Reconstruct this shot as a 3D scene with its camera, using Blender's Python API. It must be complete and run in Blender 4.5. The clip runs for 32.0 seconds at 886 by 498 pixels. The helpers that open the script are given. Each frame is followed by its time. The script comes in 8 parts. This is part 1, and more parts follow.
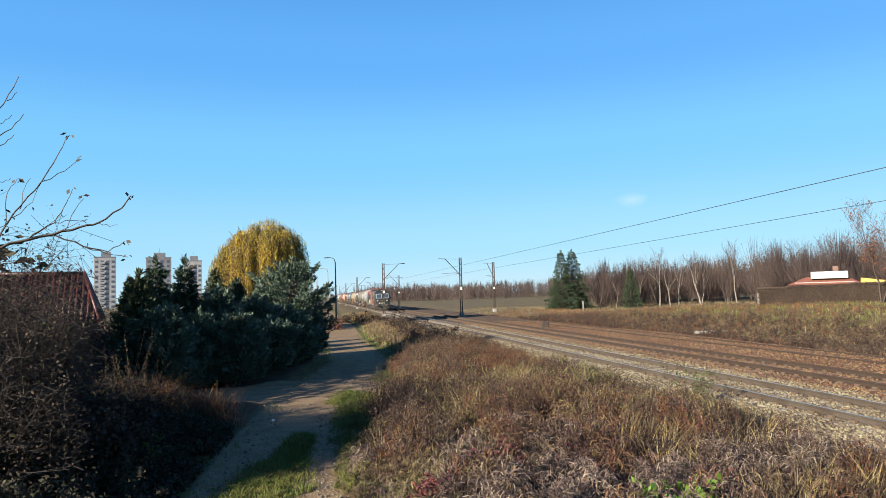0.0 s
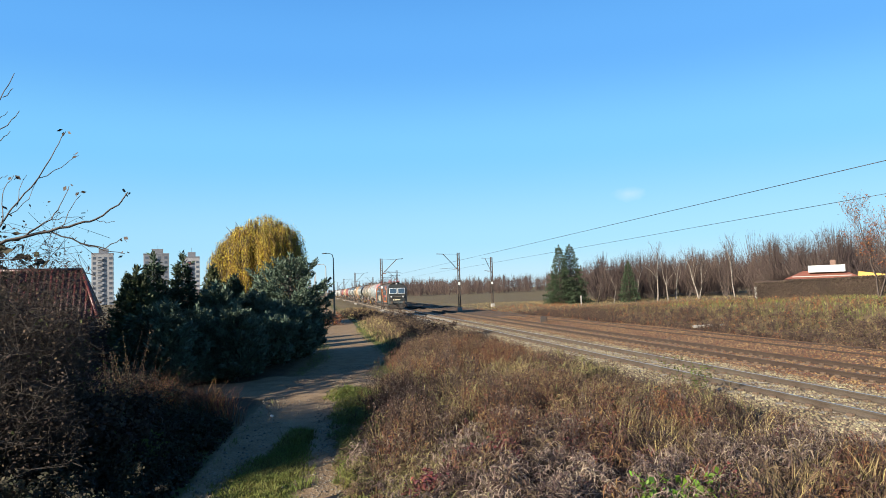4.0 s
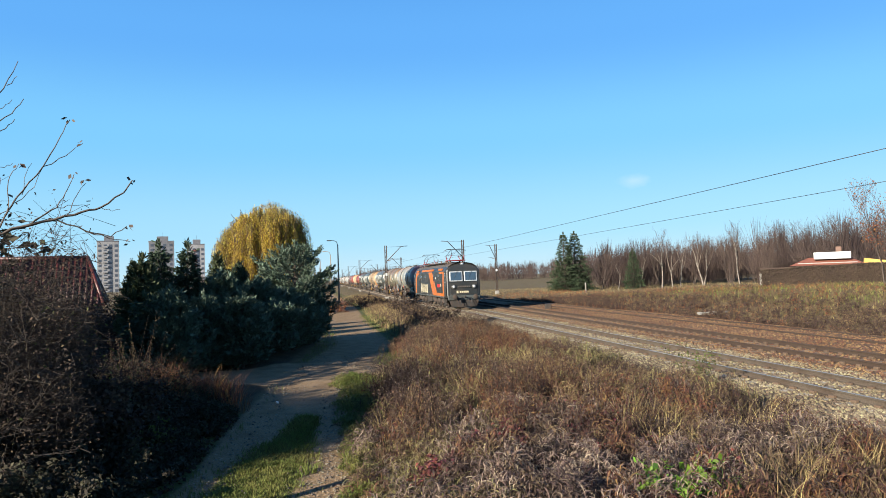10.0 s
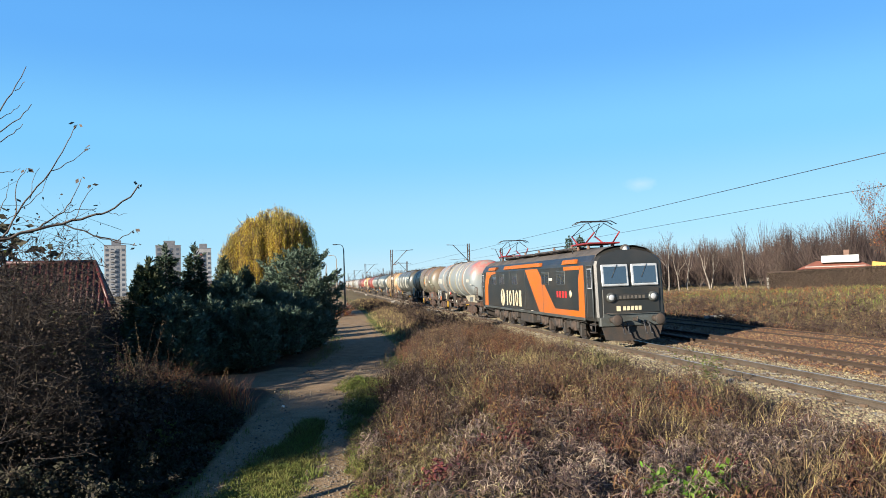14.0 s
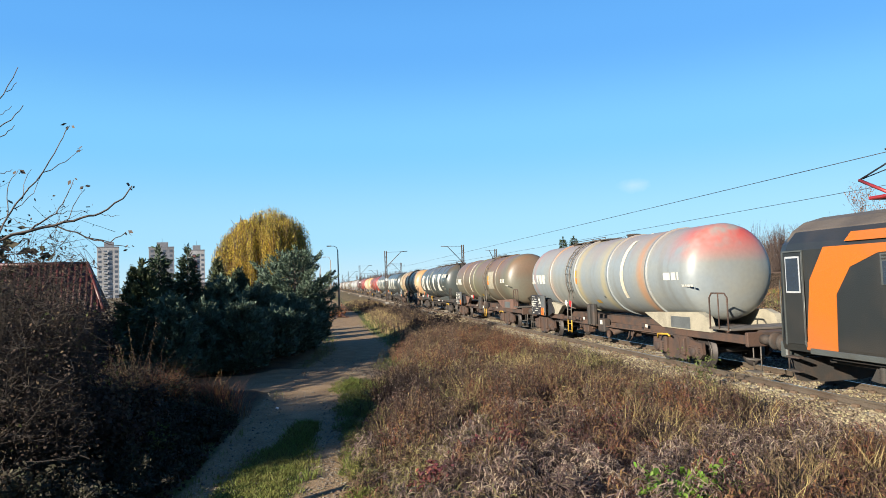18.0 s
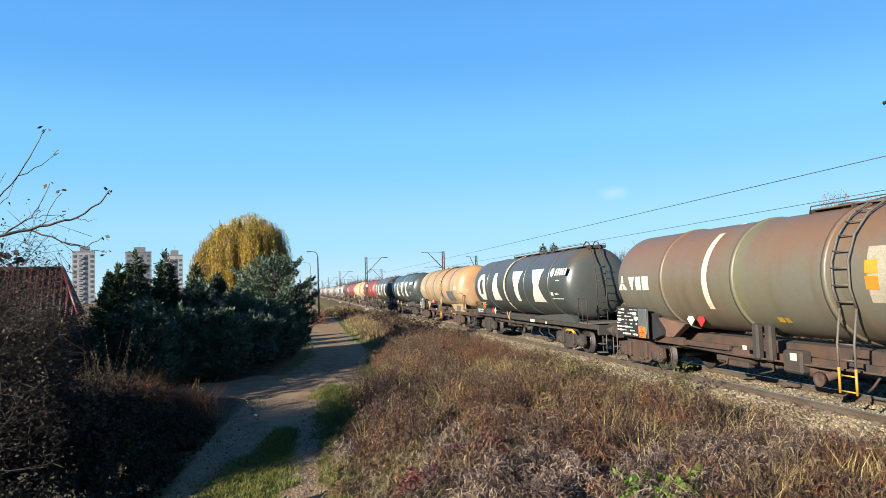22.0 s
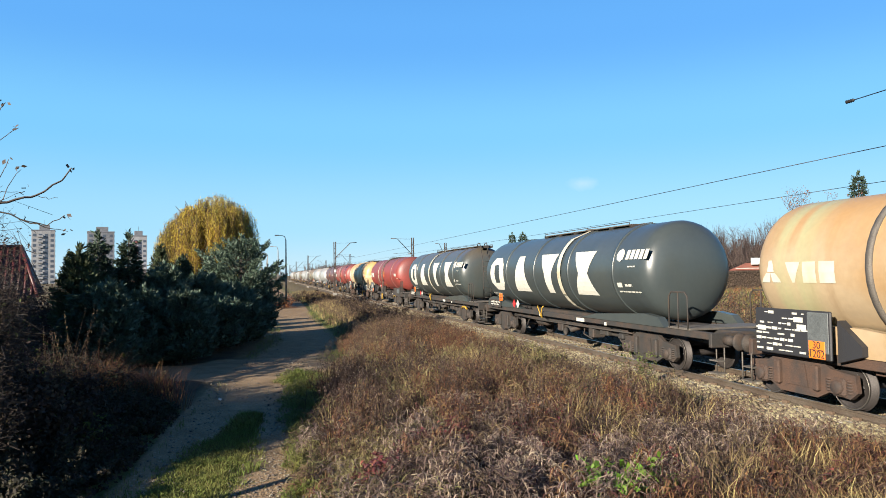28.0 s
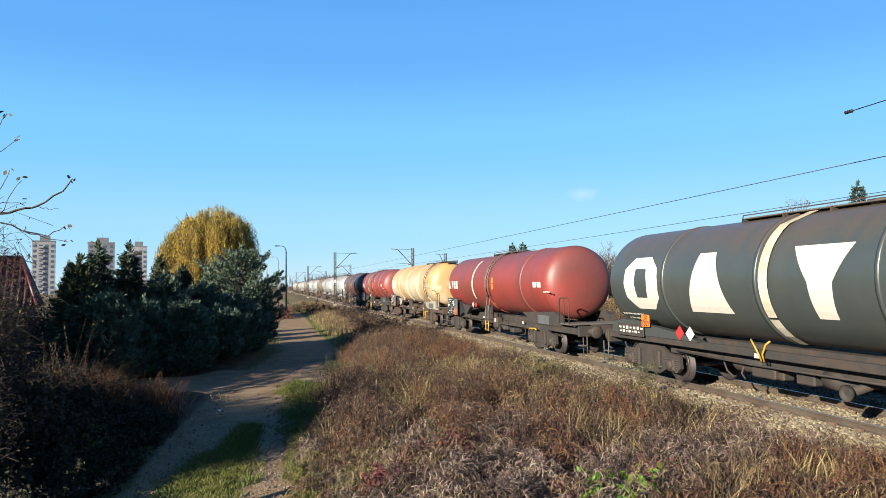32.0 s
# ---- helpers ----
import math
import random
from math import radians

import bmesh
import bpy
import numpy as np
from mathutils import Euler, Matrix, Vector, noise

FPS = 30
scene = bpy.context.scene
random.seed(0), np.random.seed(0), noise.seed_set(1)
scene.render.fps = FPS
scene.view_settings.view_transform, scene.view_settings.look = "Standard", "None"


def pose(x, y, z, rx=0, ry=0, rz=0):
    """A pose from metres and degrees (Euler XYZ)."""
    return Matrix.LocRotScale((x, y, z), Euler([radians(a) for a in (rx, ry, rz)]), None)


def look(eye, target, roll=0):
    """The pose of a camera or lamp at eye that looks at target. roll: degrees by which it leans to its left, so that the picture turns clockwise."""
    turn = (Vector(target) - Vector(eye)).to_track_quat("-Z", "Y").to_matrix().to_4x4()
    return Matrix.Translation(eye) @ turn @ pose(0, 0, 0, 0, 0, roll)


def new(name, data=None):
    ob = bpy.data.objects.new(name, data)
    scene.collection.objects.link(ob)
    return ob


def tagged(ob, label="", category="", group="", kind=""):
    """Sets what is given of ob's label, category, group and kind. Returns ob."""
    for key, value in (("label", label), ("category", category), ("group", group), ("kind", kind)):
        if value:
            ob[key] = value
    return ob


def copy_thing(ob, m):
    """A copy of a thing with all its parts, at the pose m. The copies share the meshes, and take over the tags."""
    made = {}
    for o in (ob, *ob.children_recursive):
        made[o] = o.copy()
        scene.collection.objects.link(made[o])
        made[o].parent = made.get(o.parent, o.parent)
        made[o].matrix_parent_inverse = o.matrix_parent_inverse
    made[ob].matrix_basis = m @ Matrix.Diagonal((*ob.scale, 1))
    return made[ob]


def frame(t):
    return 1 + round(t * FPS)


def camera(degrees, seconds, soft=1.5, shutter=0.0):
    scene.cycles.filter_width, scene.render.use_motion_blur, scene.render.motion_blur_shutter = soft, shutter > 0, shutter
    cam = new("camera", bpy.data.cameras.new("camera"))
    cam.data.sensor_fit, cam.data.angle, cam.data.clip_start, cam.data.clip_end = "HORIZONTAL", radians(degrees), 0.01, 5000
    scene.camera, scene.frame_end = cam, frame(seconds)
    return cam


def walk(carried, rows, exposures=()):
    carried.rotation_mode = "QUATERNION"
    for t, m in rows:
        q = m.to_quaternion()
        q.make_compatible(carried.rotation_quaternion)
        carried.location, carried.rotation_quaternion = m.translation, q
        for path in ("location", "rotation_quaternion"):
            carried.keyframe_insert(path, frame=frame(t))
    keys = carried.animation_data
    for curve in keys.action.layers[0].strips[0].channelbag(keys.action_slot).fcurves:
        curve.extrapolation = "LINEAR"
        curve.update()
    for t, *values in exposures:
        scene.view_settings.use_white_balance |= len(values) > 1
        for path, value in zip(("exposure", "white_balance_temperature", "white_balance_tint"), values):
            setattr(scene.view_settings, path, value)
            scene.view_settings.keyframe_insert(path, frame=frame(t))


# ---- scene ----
cam = camera(66.0, 32.0, 0.55)

# seconds, yaw, pitch, lean and sway of the hand-held camera
TURNS = [
    (0, 0.002, 3.787, -1.656, -0.003, 0.002, -0.008), (0.5, 0.135, 3.796, -1.766, -0.004, 0.003, -0.008),
    (1, -0.061, 3.645, -1.724, -0.003, 0.001, -0.007), (1.5, -0.002, 3.597, -1.895, -0.001, 0.002, -0.006),
    (2, -0.034, 3.407, -1.733, -0.001, 0.001, -0.006), (2.5, -0.111, 3.605, -1.893, -0, -0, -0.006),
    (4.5, -0.158, 3.256, -1.874, -0, 0.001, -0.004), (5, 0.175, 2.912, -2.187, 0.001, -0.001, -0.001),
    (5.5, -0.622, 2.091, -1.184, -0.003, -0.002, 0.003), (6, -0.105, 2.076, -1.296, -0.002, 0, 0.003),
    (6.5, -0.38, 2.001, -1.389, -0.003, -0.001, 0.003), (7, -0.724, 1.897, -1.503, -0.002, -0.002, 0.006),
    (7.5, -0.863, 1.826, -1.651, -0.004, -0.002, 0.005), (8, -0.83, 1.761, -2.106, -0.003, -0.002, 0.007),
    (8.5, -0.547, 1.776, -1.985, -0.001, 0.001, 0.005), (9, 0.077, 1.999, -1.955, 0.002, 0.003, 0.004),
    (9.5, 0.261, 2.32, -1.973, 0.003, 0.001, 0), (10, 0.248, 2.306, -1.925, 0, 0, 0),
    (10.5, 0.274, 2.243, -1.996, 0.002, 0.002, 0), (11, 0.348, 2.296, -1.887, 0.001, 0.003, -0.001),
    (11.5, 0.397, 2.259, -1.681, 0.003, 0.002, 0.001), (12, 0.606, 2.058, -1.808, 0.003, 0.004, -0.001),
    (12.5, 0.722, 2.308, -2.057, 0.005, 0.005, -0.001), (13, 0.784, 2.367, -2.052, 0.005, 0.005, -0),
    (13.5, 0.7, 2.62, -1.863, 0.004, 0.002, -0.002), (14, 0.725, 2.644, -1.985, 0.002, 0.003, -0.002),
    (14.5, 0.725, 2.675, -1.948, 0.004, 0.003, -0.003), (16.5, 0.652, 2.512, -2.138, 0.006, 0.005, -0.002),
    (17, 0.509, 2.67, -2.189, 0.005, 0.005, -0.002), (17.5, 0.37, 2.666, -2.112, 0.005, 0.004, -0.002),
    (18, 0.234, 2.737, -2.08, 0.005, 0.003, -0.003), (18.5, 0.136, 2.687, -2.014, 0.007, 0.003, -0),
    (19, -0.252, 2.773, -1.811, 0.004, -0.003, -0), (19.5, 0.066, 2.575, -2.26, 0.006, -0, 0.001),
    (20, -0.107, 2.643, -2.105, 0.006, -0.001, 0), (20.5, -0.47, 2.811, -1.978, 0.006, -0.003, 0),
    (21, -1.02, 2.817, -1.784, 0.003, -0.004, 0.001), (21.5, -1.151, 2.9, -2.03, 0.002, -0.004, 0.001),
    (22, -1.414, 3.204, -1.884, 0.001, -0.006, 0.001), (22.5, -1.921, 2.316, -1.266, -0.002, -0.005, 0.003),
    (23, -2.622, 2.456, -1.302, -0.004, -0.006, 0), (23.5, -3.108, 2.341, -1.292, -0.004, -0.005, 0.001),
    (24, -3.304, 2.428, -1.09, -0.004, -0.005, 0.001), (24.5, -3.324, 2.7, -0.657, -0.004, -0.006, -0.001),
    (25, -3.444, 2.538, -0.463, -0.004, -0.006, 0), (25.5, -3.677, 2.109, -0.598, -0.005, -0.005, 0.001),
    (27.5, -4.072, 2.012, -0.481, -0.004, -0.002, -0), (28, -3.961, 2.034, -0.797, -0.003, -0.002, -0),
    (28.5, -4.131, 2.511, -0.872, -0.004, -0.002, -0.001), (29, -4.026, 2.684, -0.774, -0.004, -0.002, -0.001),
    (29.5, -4.056, 2.692, -0.715, -0.004, -0.002, -0.002), (30, -4.071, 2.665, -0.643, -0.004, -0.002, -0.001),
    (30.5, -3.934, 2.707, -0.624, -0.004, -0.002, -0), (31, -3.891, 2.649, -0.831, -0.003, -0.002, -0.001),
    (31.5, -3.881, 2.831, -0.787, -0.004, -0.002, -0.001), (32, -3.956, 2.919, -0.832, -0.004, -0.002, -0.001),
]
EYE = Vector((0.0, 0.0, 3.2))
walk(cam, [(t, Matrix.Translation(EYE + Vector((dx, dy, dz))) @ pose(0, 0, 0, 0, 0, yaw) @ pose(0, 0, 0, 90 + pitch) @ pose(0, 0, 0, 0, 0, lean))
           for t, yaw, pitch, lean, dx, dy, dz in TURNS], exposures=[(0.0, 1.60), (32.0, 1.60)])

# ---- light ----
SUN_AZ, SUN_EL = radians(-136), radians(17.5)       # clockwise from +y; low autumn sun behind on the left
world = bpy.data.worlds.new("sky")
scene.world = world
world.use_nodes = True
wn = world.node_tree.nodes
sky = wn.new("ShaderNodeTexSky")
sky.sky_type, sky.sun_disc = "NISHITA", False
sky.sun_elevation, sky.sun_rotation = SUN_EL, SUN_AZ
sky.air_density, sky.dust_density, sky.ozone_density = 1.0, 0.0, 2.5
# clear autumn air: pale towards the horizon, deep blue overhead
coords, split, ramp, blend_sky = wn.new("ShaderNodeTexCoord"), wn.new("ShaderNodeSeparateXYZ"), wn.new("ShaderNodeValToRGB"), wn.new("ShaderNodeMix")
scale_sky = wn.new("ShaderNodeMix")
wl = world.node_tree.links
wl.new(coords.outputs["Generated"], split.inputs[0])
wl.new(split.outputs["Z"], ramp.inputs[0])
ramp.color_ramp.interpolation = "EASE"
SKY = [(0.0, (0.50, 0.78, 0.97)), (0.07, (0.36, 0.73, 1.0)), (0.20, (0.21, 0.62, 1.02)), (0.33, (0.125, 0.45, 0.99)), (0.48, (0.08, 0.33, 0.84)), (0.66, (0.035, 0.15, 0.45)), (1.0, (0.015, 0.06, 0.20))]
while len(ramp.color_ramp.elements) < len(SKY):
    ramp.color_ramp.elements.new(0.5)
for e, (at, c) in zip(ramp.color_ramp.elements, SKY):
    e.position, e.color = at, (*c, 1)
for mx in (blend_sky, scale_sky):
    mx.data_type = "RGBA"
scale_sky.blend_type = "MULTIPLY"
scale_sky.inputs[0].default_value, scale_sky.inputs[7].default_value = 1.0, (0.11, 0.11, 0.11, 1)
blend_sky.inputs[0].default_value = 0.85
wl.new(sky.outputs["Color"], scale_sky.inputs[6])
wl.new(scale_sky.outputs[2], blend_sky.inputs[6])
wl.new(ramp.outputs["Color"], blend_sky.inputs[7])
# one faint wisp of cloud low over the woods
away, spread, size_c, fade, wisp = wn.new("ShaderNodeVectorMath"), wn.new("ShaderNodeVectorMath"), wn.new("ShaderNodeVectorMath"), wn.new("ShaderNodeMapRange"), wn.new("ShaderNodeMix")
away.operation, spread.operation, size_c.operation = "SUBTRACT", "MULTIPLY", "LENGTH"
away.inputs[1].default_value, spread.inputs[1].default_value = (0.2668, 0.9555, 0.1256), (42.0, 42.0, 95.0)
puff = wn.new("ShaderNodeTexNoise")
puff.inputs["Scale"].default_value = 60.0
shape_c = wn.new("ShaderNodeMath")
shape_c.operation = "ADD"
fade.inputs["From Min"].default_value, fade.inputs["From Max"].default_value = 1.55, 0.45
fade.inputs["To Max"].default_value = 0.30
wisp.data_type = "RGBA"
wisp.inputs[7].default_value = (0.82, 0.92, 1.0, 1)
wl.new(coords.outputs["Generated"], away.inputs[0])
wl.new(coords.outputs["Generated"], puff.inputs["Vector"])
wl.new(away.outputs[0], spread.inputs[0])
wl.new(spread.outputs[0], size_c.inputs[0])
wl.new(size_c.outputs["Value"], shape_c.inputs[0])
wl.new(puff.outputs["Fac"], shape_c.inputs[1])
wl.new(shape_c.outputs[0], fade.inputs["Value"])
wl.new(fade.outputs["Result"], wisp.inputs[0])
wl.new(blend_sky.outputs[2], wisp.inputs[6])
wl.new(wisp.outputs[2], wn["Background"].inputs["Color"])
wn["Background"].inputs["Strength"].default_value = 0.355
sun = new("sun", bpy.data.lights.new("sun", "SUN"))
sun.data.energy, sun.data.angle, sun.data.color = 4.9, radians(0.53), (1.0, 0.90, 0.755)
TO_SUN = Vector((math.sin(SUN_AZ) * math.cos(SUN_EL), math.cos(SUN_AZ) * math.cos(SUN_EL), math.sin(SUN_EL)))
sun.matrix_world = look(TO_SUN * 300, (0, 0, 0))

# ---- plan: the railway runs straight, s metres ahead and d metres to the side of the camera ----
HEAD = radians(-10.41)
AHEAD = np.array([math.sin(HEAD), math.cos(HEAD)])
ASIDE = np.array([math.cos(HEAD), -math.sin(HEAD)])
RAIL_Z = 0.45
TRACKS = (11.7, 15.65, 20.3)
TURN = math.degrees(math.atan2(-AHEAD[1], -AHEAD[0]))   # things that face along the travel


def trk(s, d, z=0.0):
    p = AHEAD * s + ASIDE * d
    return Vector((p[0], p[1], z))


# ---- materials ----
def material(name, color, rough=0.8, metal=0.0, vary=0.25, scale=3.0, fine=40.0, bump=0.2, second=None, island=0.0,
             randomness=0.0, transl=0.0, spec=0.5, second_scale=None, coat=0.0, bump_d=0.02):
    """Colour varied at two scales in object space, optional second colour in stains, per-island and per-object shifts."""
    m = bpy.data.materials.new(name)
    m.use_nodes = True
    nt = m.node_tree
    n, l = nt.nodes, nt.links
    b = n["Principled BSDF"]
    b.inputs["Roughness"].default_value, b.inputs["Metallic"].default_value = rough, metal
    b.inputs["Specular IOR Level"].default_value = spec
    b.inputs["Coat Weight"].default_value = coat
    tc = n.new("ShaderNodeTexCoord")
    big, small = n.new("ShaderNodeTexNoise"), n.new("ShaderNodeTexNoise")
    for t, sc in ((big, scale), (small, fine)):
        t.inputs["Scale"].default_value, t.inputs["Detail"].default_value = sc, 4.0
        l.new(tc.outputs["Object"], t.inputs["Vector"])
    base = n.new("ShaderNodeMix")
    base.data_type = "RGBA"
    base.inputs[6].default_value = (*color, 1)
    base.inputs[7].default_value = (*(second or [c * 0.55 for c in color]), 1)
    ramp = n.new("ShaderNodeMapRange")
    ramp.inputs["From Min"].default_value, ramp.inputs["From Max"].default_value = 0.42, 0.66
    src = big
    if second_scale:
        src = n.new("ShaderNodeTexNoise")
        src.inputs["Scale"].default_value, src.inputs["Detail"].default_value = second_scale, 6.0
        l.new(tc.outputs["Object"], src.inputs["Vector"])
    l.new(src.outputs["Fac"], ramp.inputs["Value"])
    ramp.inputs["To Max"].default_value = 1.0 if second else vary * 2
    l.new(ramp.outputs["Result"], base.inputs[0])
    hsv = n.new("ShaderNodeHueSaturation")
    l.new(base.outputs[2], hsv.inputs["Color"])
    val = n.new("ShaderNodeMapRange")
    val.inputs["From Min"].default_value, val.inputs["From Max"].default_value = 0.3, 0.7
    val.inputs["To Min"].default_value, val.inputs["To Max"].default_value = 1 - vary, 1 + vary
    l.new(small.outputs["Fac"], val.inputs["Value"])
    last = val.outputs["Result"]
    for amount, node, out in ((island, "ShaderNodeNewGeometry", "Random Per Island"), (randomness, "ShaderNodeObjectInfo", "Random")):
        if amount:
            g, mr, mul = n.new(node), n.new("ShaderNodeMapRange"), n.new("ShaderNodeMath")
            mr.inputs["To Min"].default_value, mr.inputs["To Max"].default_value = 1 - amount, 1 + amount
            l.new(g.outputs[out], mr.inputs["Value"])
            mul.operation = "MULTIPLY"
            l.new(last, mul.inputs[0])
            l.new(mr.outputs["Result"], mul.inputs[1])
            last = mul.outputs[0]
            if node == "ShaderNodeNewGeometry":
                hue = n.new("ShaderNodeMapRange")
                hue.inputs["To Min"].default_value, hue.inputs["To Max"].default_value = 0.5 - island * 0.06, 0.5 + island * 0.06
                l.new(g.outputs[out], hue.inputs["Value"])
                l.new(hue.outputs["Result"], hsv.inputs["Hue"])
    l.new(last, hsv.inputs["Value"])
    l.new(hsv.outputs["Color"], b.inputs["Base Color"])
    if bump:
        bp = n.new("ShaderNodeBump")
        bp.inputs["Strength"].default_value, bp.inputs["Distance"].default_value = bump, bump_d
        l.new(small.outputs["Fac"], bp.inputs["Height"])
        l.new(bp.outputs["Normal"], b.inputs["Normal"])
    if transl:
        tr, mx = n.new("ShaderNodeBsdfTranslucent"), n.new("ShaderNodeMixShader")
        l.new(hsv.outputs["Color"], tr.inputs["Color"])
        mx.inputs[0].default_value = transl
        l.new(b.outputs[0], mx.inputs[1])
        l.new(tr.outputs[0], mx.inputs[2])
        l.new(mx.outputs[0], n["Material Output"].inputs["Surface"])
    return m


def ground_material():
    """Dry meadow soil with a worn dirt road, green verges and railway ballast, told apart by the mesh's own masks."""
    m = bpy.data.materials.new("ground")
    m.use_nodes = True
    nt = m.node_tree
    n, l = nt.nodes, nt.links
    b = n["Principled BSDF"]
    b.inputs["Roughness"].default_value = 0.95
    b.inputs["Specular IOR Level"].default_value = 0.19
    tc = n.new("ShaderNodeTexCoord")

    def noise_of(scale, detail=5.0):
        t = n.new("ShaderNodeTexNoise")
        t.inputs["Scale"].default_value, t.inputs["Detail"].default_value = scale, detail
        l.new(tc.outputs["Object"], t.inputs["Vector"])
        return t.outputs["Fac"]

    def blend(fac, a, c):
        mx = n.new("ShaderNodeMix")
        mx.data_type = "RGBA"
        for sock, v in ((mx.inputs[0], fac), (mx.inputs[6], a), (mx.inputs[7], c)):
            if hasattr(v, "is_linked"):
                l.new(v, sock)
            else:
                sock.default_value = v if isinstance(v, float) else (*v, 1)
        return mx.outputs[2]

    def step(src, lo, hi):
        r = n.new("ShaderNodeMapRange")
        r.inputs["From Min"].default_value, r.inputs["From Max"].default_value = lo, hi
        l.new(src, r.inputs["Value"])
        return r.outputs["Result"]

    def mask(name, jitter):
        a, ad = n.new("ShaderNodeAttribute"), n.new("ShaderNodeMath")
        a.attribute_name = name
        ad.operation = "MULTIPLY_ADD"
        l.new(noise_of(2.3), ad.inputs[0])
        ad.inputs[1].default_value = jitter
        l.new(a.outputs["Fac"], ad.inputs[2])
        return step(ad.outputs[0], 0.35 + jitter / 2, 0.65 + jitter / 2)

    clumps, mid, grain = noise_of(0.35), noise_of(1.7), noise_of(22.0)
    meadow = blend(step(clumps, 0.35, 0.65), (0.117, 0.082, 0.048), (0.143, 0.112, 0.053))
    meadow = blend(step(mid, 0.5, 0.7), meadow, (0.064, 0.053, 0.021))
    green = blend(step(mid, 0.35, 0.65), (0.045, 0.061, 0.014), (0.085, 0.085, 0.024))
    dirt = blend(step(mid, 0.35, 0.65), (0.190, 0.125, 0.067), (0.250, 0.172, 0.098))
    pebble = n.new("ShaderNodeTexVoronoi")
    pebble.inputs["Scale"].default_value = 16.0
    l.new(tc.outputs["Object"], pebble.inputs["Vector"])
    dirt = blend(step(pebble.outputs["Distance"], 0.28, 0.10), dirt, (0.250, 0.223, 0.186))
    stones = blend(step(grain, 0.35, 0.65), (0.068, 0.051, 0.034), (0.170, 0.139, 0.102))
    # soil under the plants is darkened in colour, in place of shade between them
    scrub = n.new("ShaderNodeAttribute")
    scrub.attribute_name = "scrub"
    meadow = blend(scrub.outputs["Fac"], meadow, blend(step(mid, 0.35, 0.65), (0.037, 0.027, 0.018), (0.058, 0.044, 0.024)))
    col = blend(mask("green", 0.7), meadow, green)
    col = blend(mask("dirt", 0.55), col, dirt)
    col = blend(mask("ballast", 0.25), col, stones)
    rust = n.new("ShaderNodeAttribute")
    rust.attribute_name = "rust"
    col = blend(rust.outputs["Fac"], col, blend(step(grain, 0.3, 0.7), (0.085, 0.044, 0.022), (0.150, 0.088, 0.048)))
    hsv = n.new("ShaderNodeHueSaturation")
    l.new(col, hsv.inputs["Color"])
    v = n.new("ShaderNodeMapRange")
    v.inputs["From Min"].default_value, v.inputs["From Max"].default_value = 0.25, 0.75
    v.inputs["To Min"].default_value, v.inputs["To Max"].default_value = 0.65, 1.35
    l.new(grain, v.inputs["Value"])
    l.new(v.outputs["Result"], hsv.inputs["Value"])
    l.new(hsv.outputs["Color"], b.inputs["Base Color"])
    bp = n.new("ShaderNodeBump")
    bp.inputs["Strength"].default_value, bp.inputs["Distance"].default_value = 0.7, 0.06
    l.new(grain, bp.inputs["Height"])
    l.new(bp.outputs["Normal"], b.inputs["Normal"])
    return m


M_GROUND = ground_material()
M_STONE = material("ballast_stone", (0.162, 0.130, 0.084), 0.95, island=0.6, vary=0.25, fine=30, bump=0, second=(0.105, 0.075, 0.042), second_scale=0.5)
M_STONE_RUST = material("rusty_ballast_stone", (0.140, 0.078, 0.040), 0.95, island=0.5, vary=0.2, fine=30, bump=0, second=(0.100, 0.046, 0.022), second_scale=0.5)
M_SLEEPER = material("concrete_sleeper", (0.212, 0.191, 0.154), 0.9, randomness=0.15, second=(0.143, 0.106, 0.069), scale=2.0)
M_SLEEPER_RUST = material("rust_stained_sleeper", (0.127, 0.088, 0.056), 0.9, randomness=0.2, second=(0.090, 0.048, 0.027), scale=2.0)
M_RAIL = material("rail_steel", (0.082, 0.065, 0.048), 0.65, 0.25, second=(0.061, 0.044, 0.031), scale=1.5)
M_RAIL_RUST = material("rusty_rail_steel", (0.037, 0.023, 0.014), 0.85, 0.1, second=(0.029, 0.016, 0.010), scale=1.5)
M_RAIL_TOP = material("worn_rail_head", (0.55, 0.52, 0.48), 0.35, 0.9, vary=0.1)
M_CLIP = material("rail_fastening", (0.102, 0.068, 0.044), 0.85, 0.2)
M_CONCRETE = material("weathered_concrete", (0.212, 0.201, 0.180), 0.9, second=(0.148, 0.138, 0.117), scale=1.2)
M_MAST = material("dark_mast_steel", (0.037, 0.031, 0.027), 0.7, 0.4, second=(0.068, 0.041, 0.027))
M_WIRE = material("wire_copper", (0.034, 0.031, 0.031), 0.6, 0.6, bump=0)
M_BARK = material("dark_bark", (0.051, 0.037, 0.031), 0.95, second=(0.088, 0.068, 0.054), scale=6)
M_BIRCH = material("pale_bark", (0.200, 0.175, 0.145), 0.9, second=(0.075, 0.060, 0.052), scale=4)
M_TWIG = material("bare_twigs", (0.056, 0.037, 0.030), 0.95, island=0.3, bump=0, second=(0.085, 0.058, 0.046))
M_WOOD_FAR = material("bare_far_wood", (0.062, 0.042, 0.037), 0.95, island=0.35, bump=0, second=(0.090, 0.062, 0.050), scale=0.05)
M_NEEDLE = material("pine_needles", (0.052, 0.080, 0.050), 0.7, island=0.5, bump=0, transl=0.12, second=(0.075, 0.105, 0.070), scale=0.9)
# lighter copy of the spruce needles, with sunlight put into the base colour
M_SPRUCE_SUNLIT = material("sunlit_spruce_needles", (0.031, 0.051, 0.020), 0.75, island=0.4, bump=0, transl=0.15)
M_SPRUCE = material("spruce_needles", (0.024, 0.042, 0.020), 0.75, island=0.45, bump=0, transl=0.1)
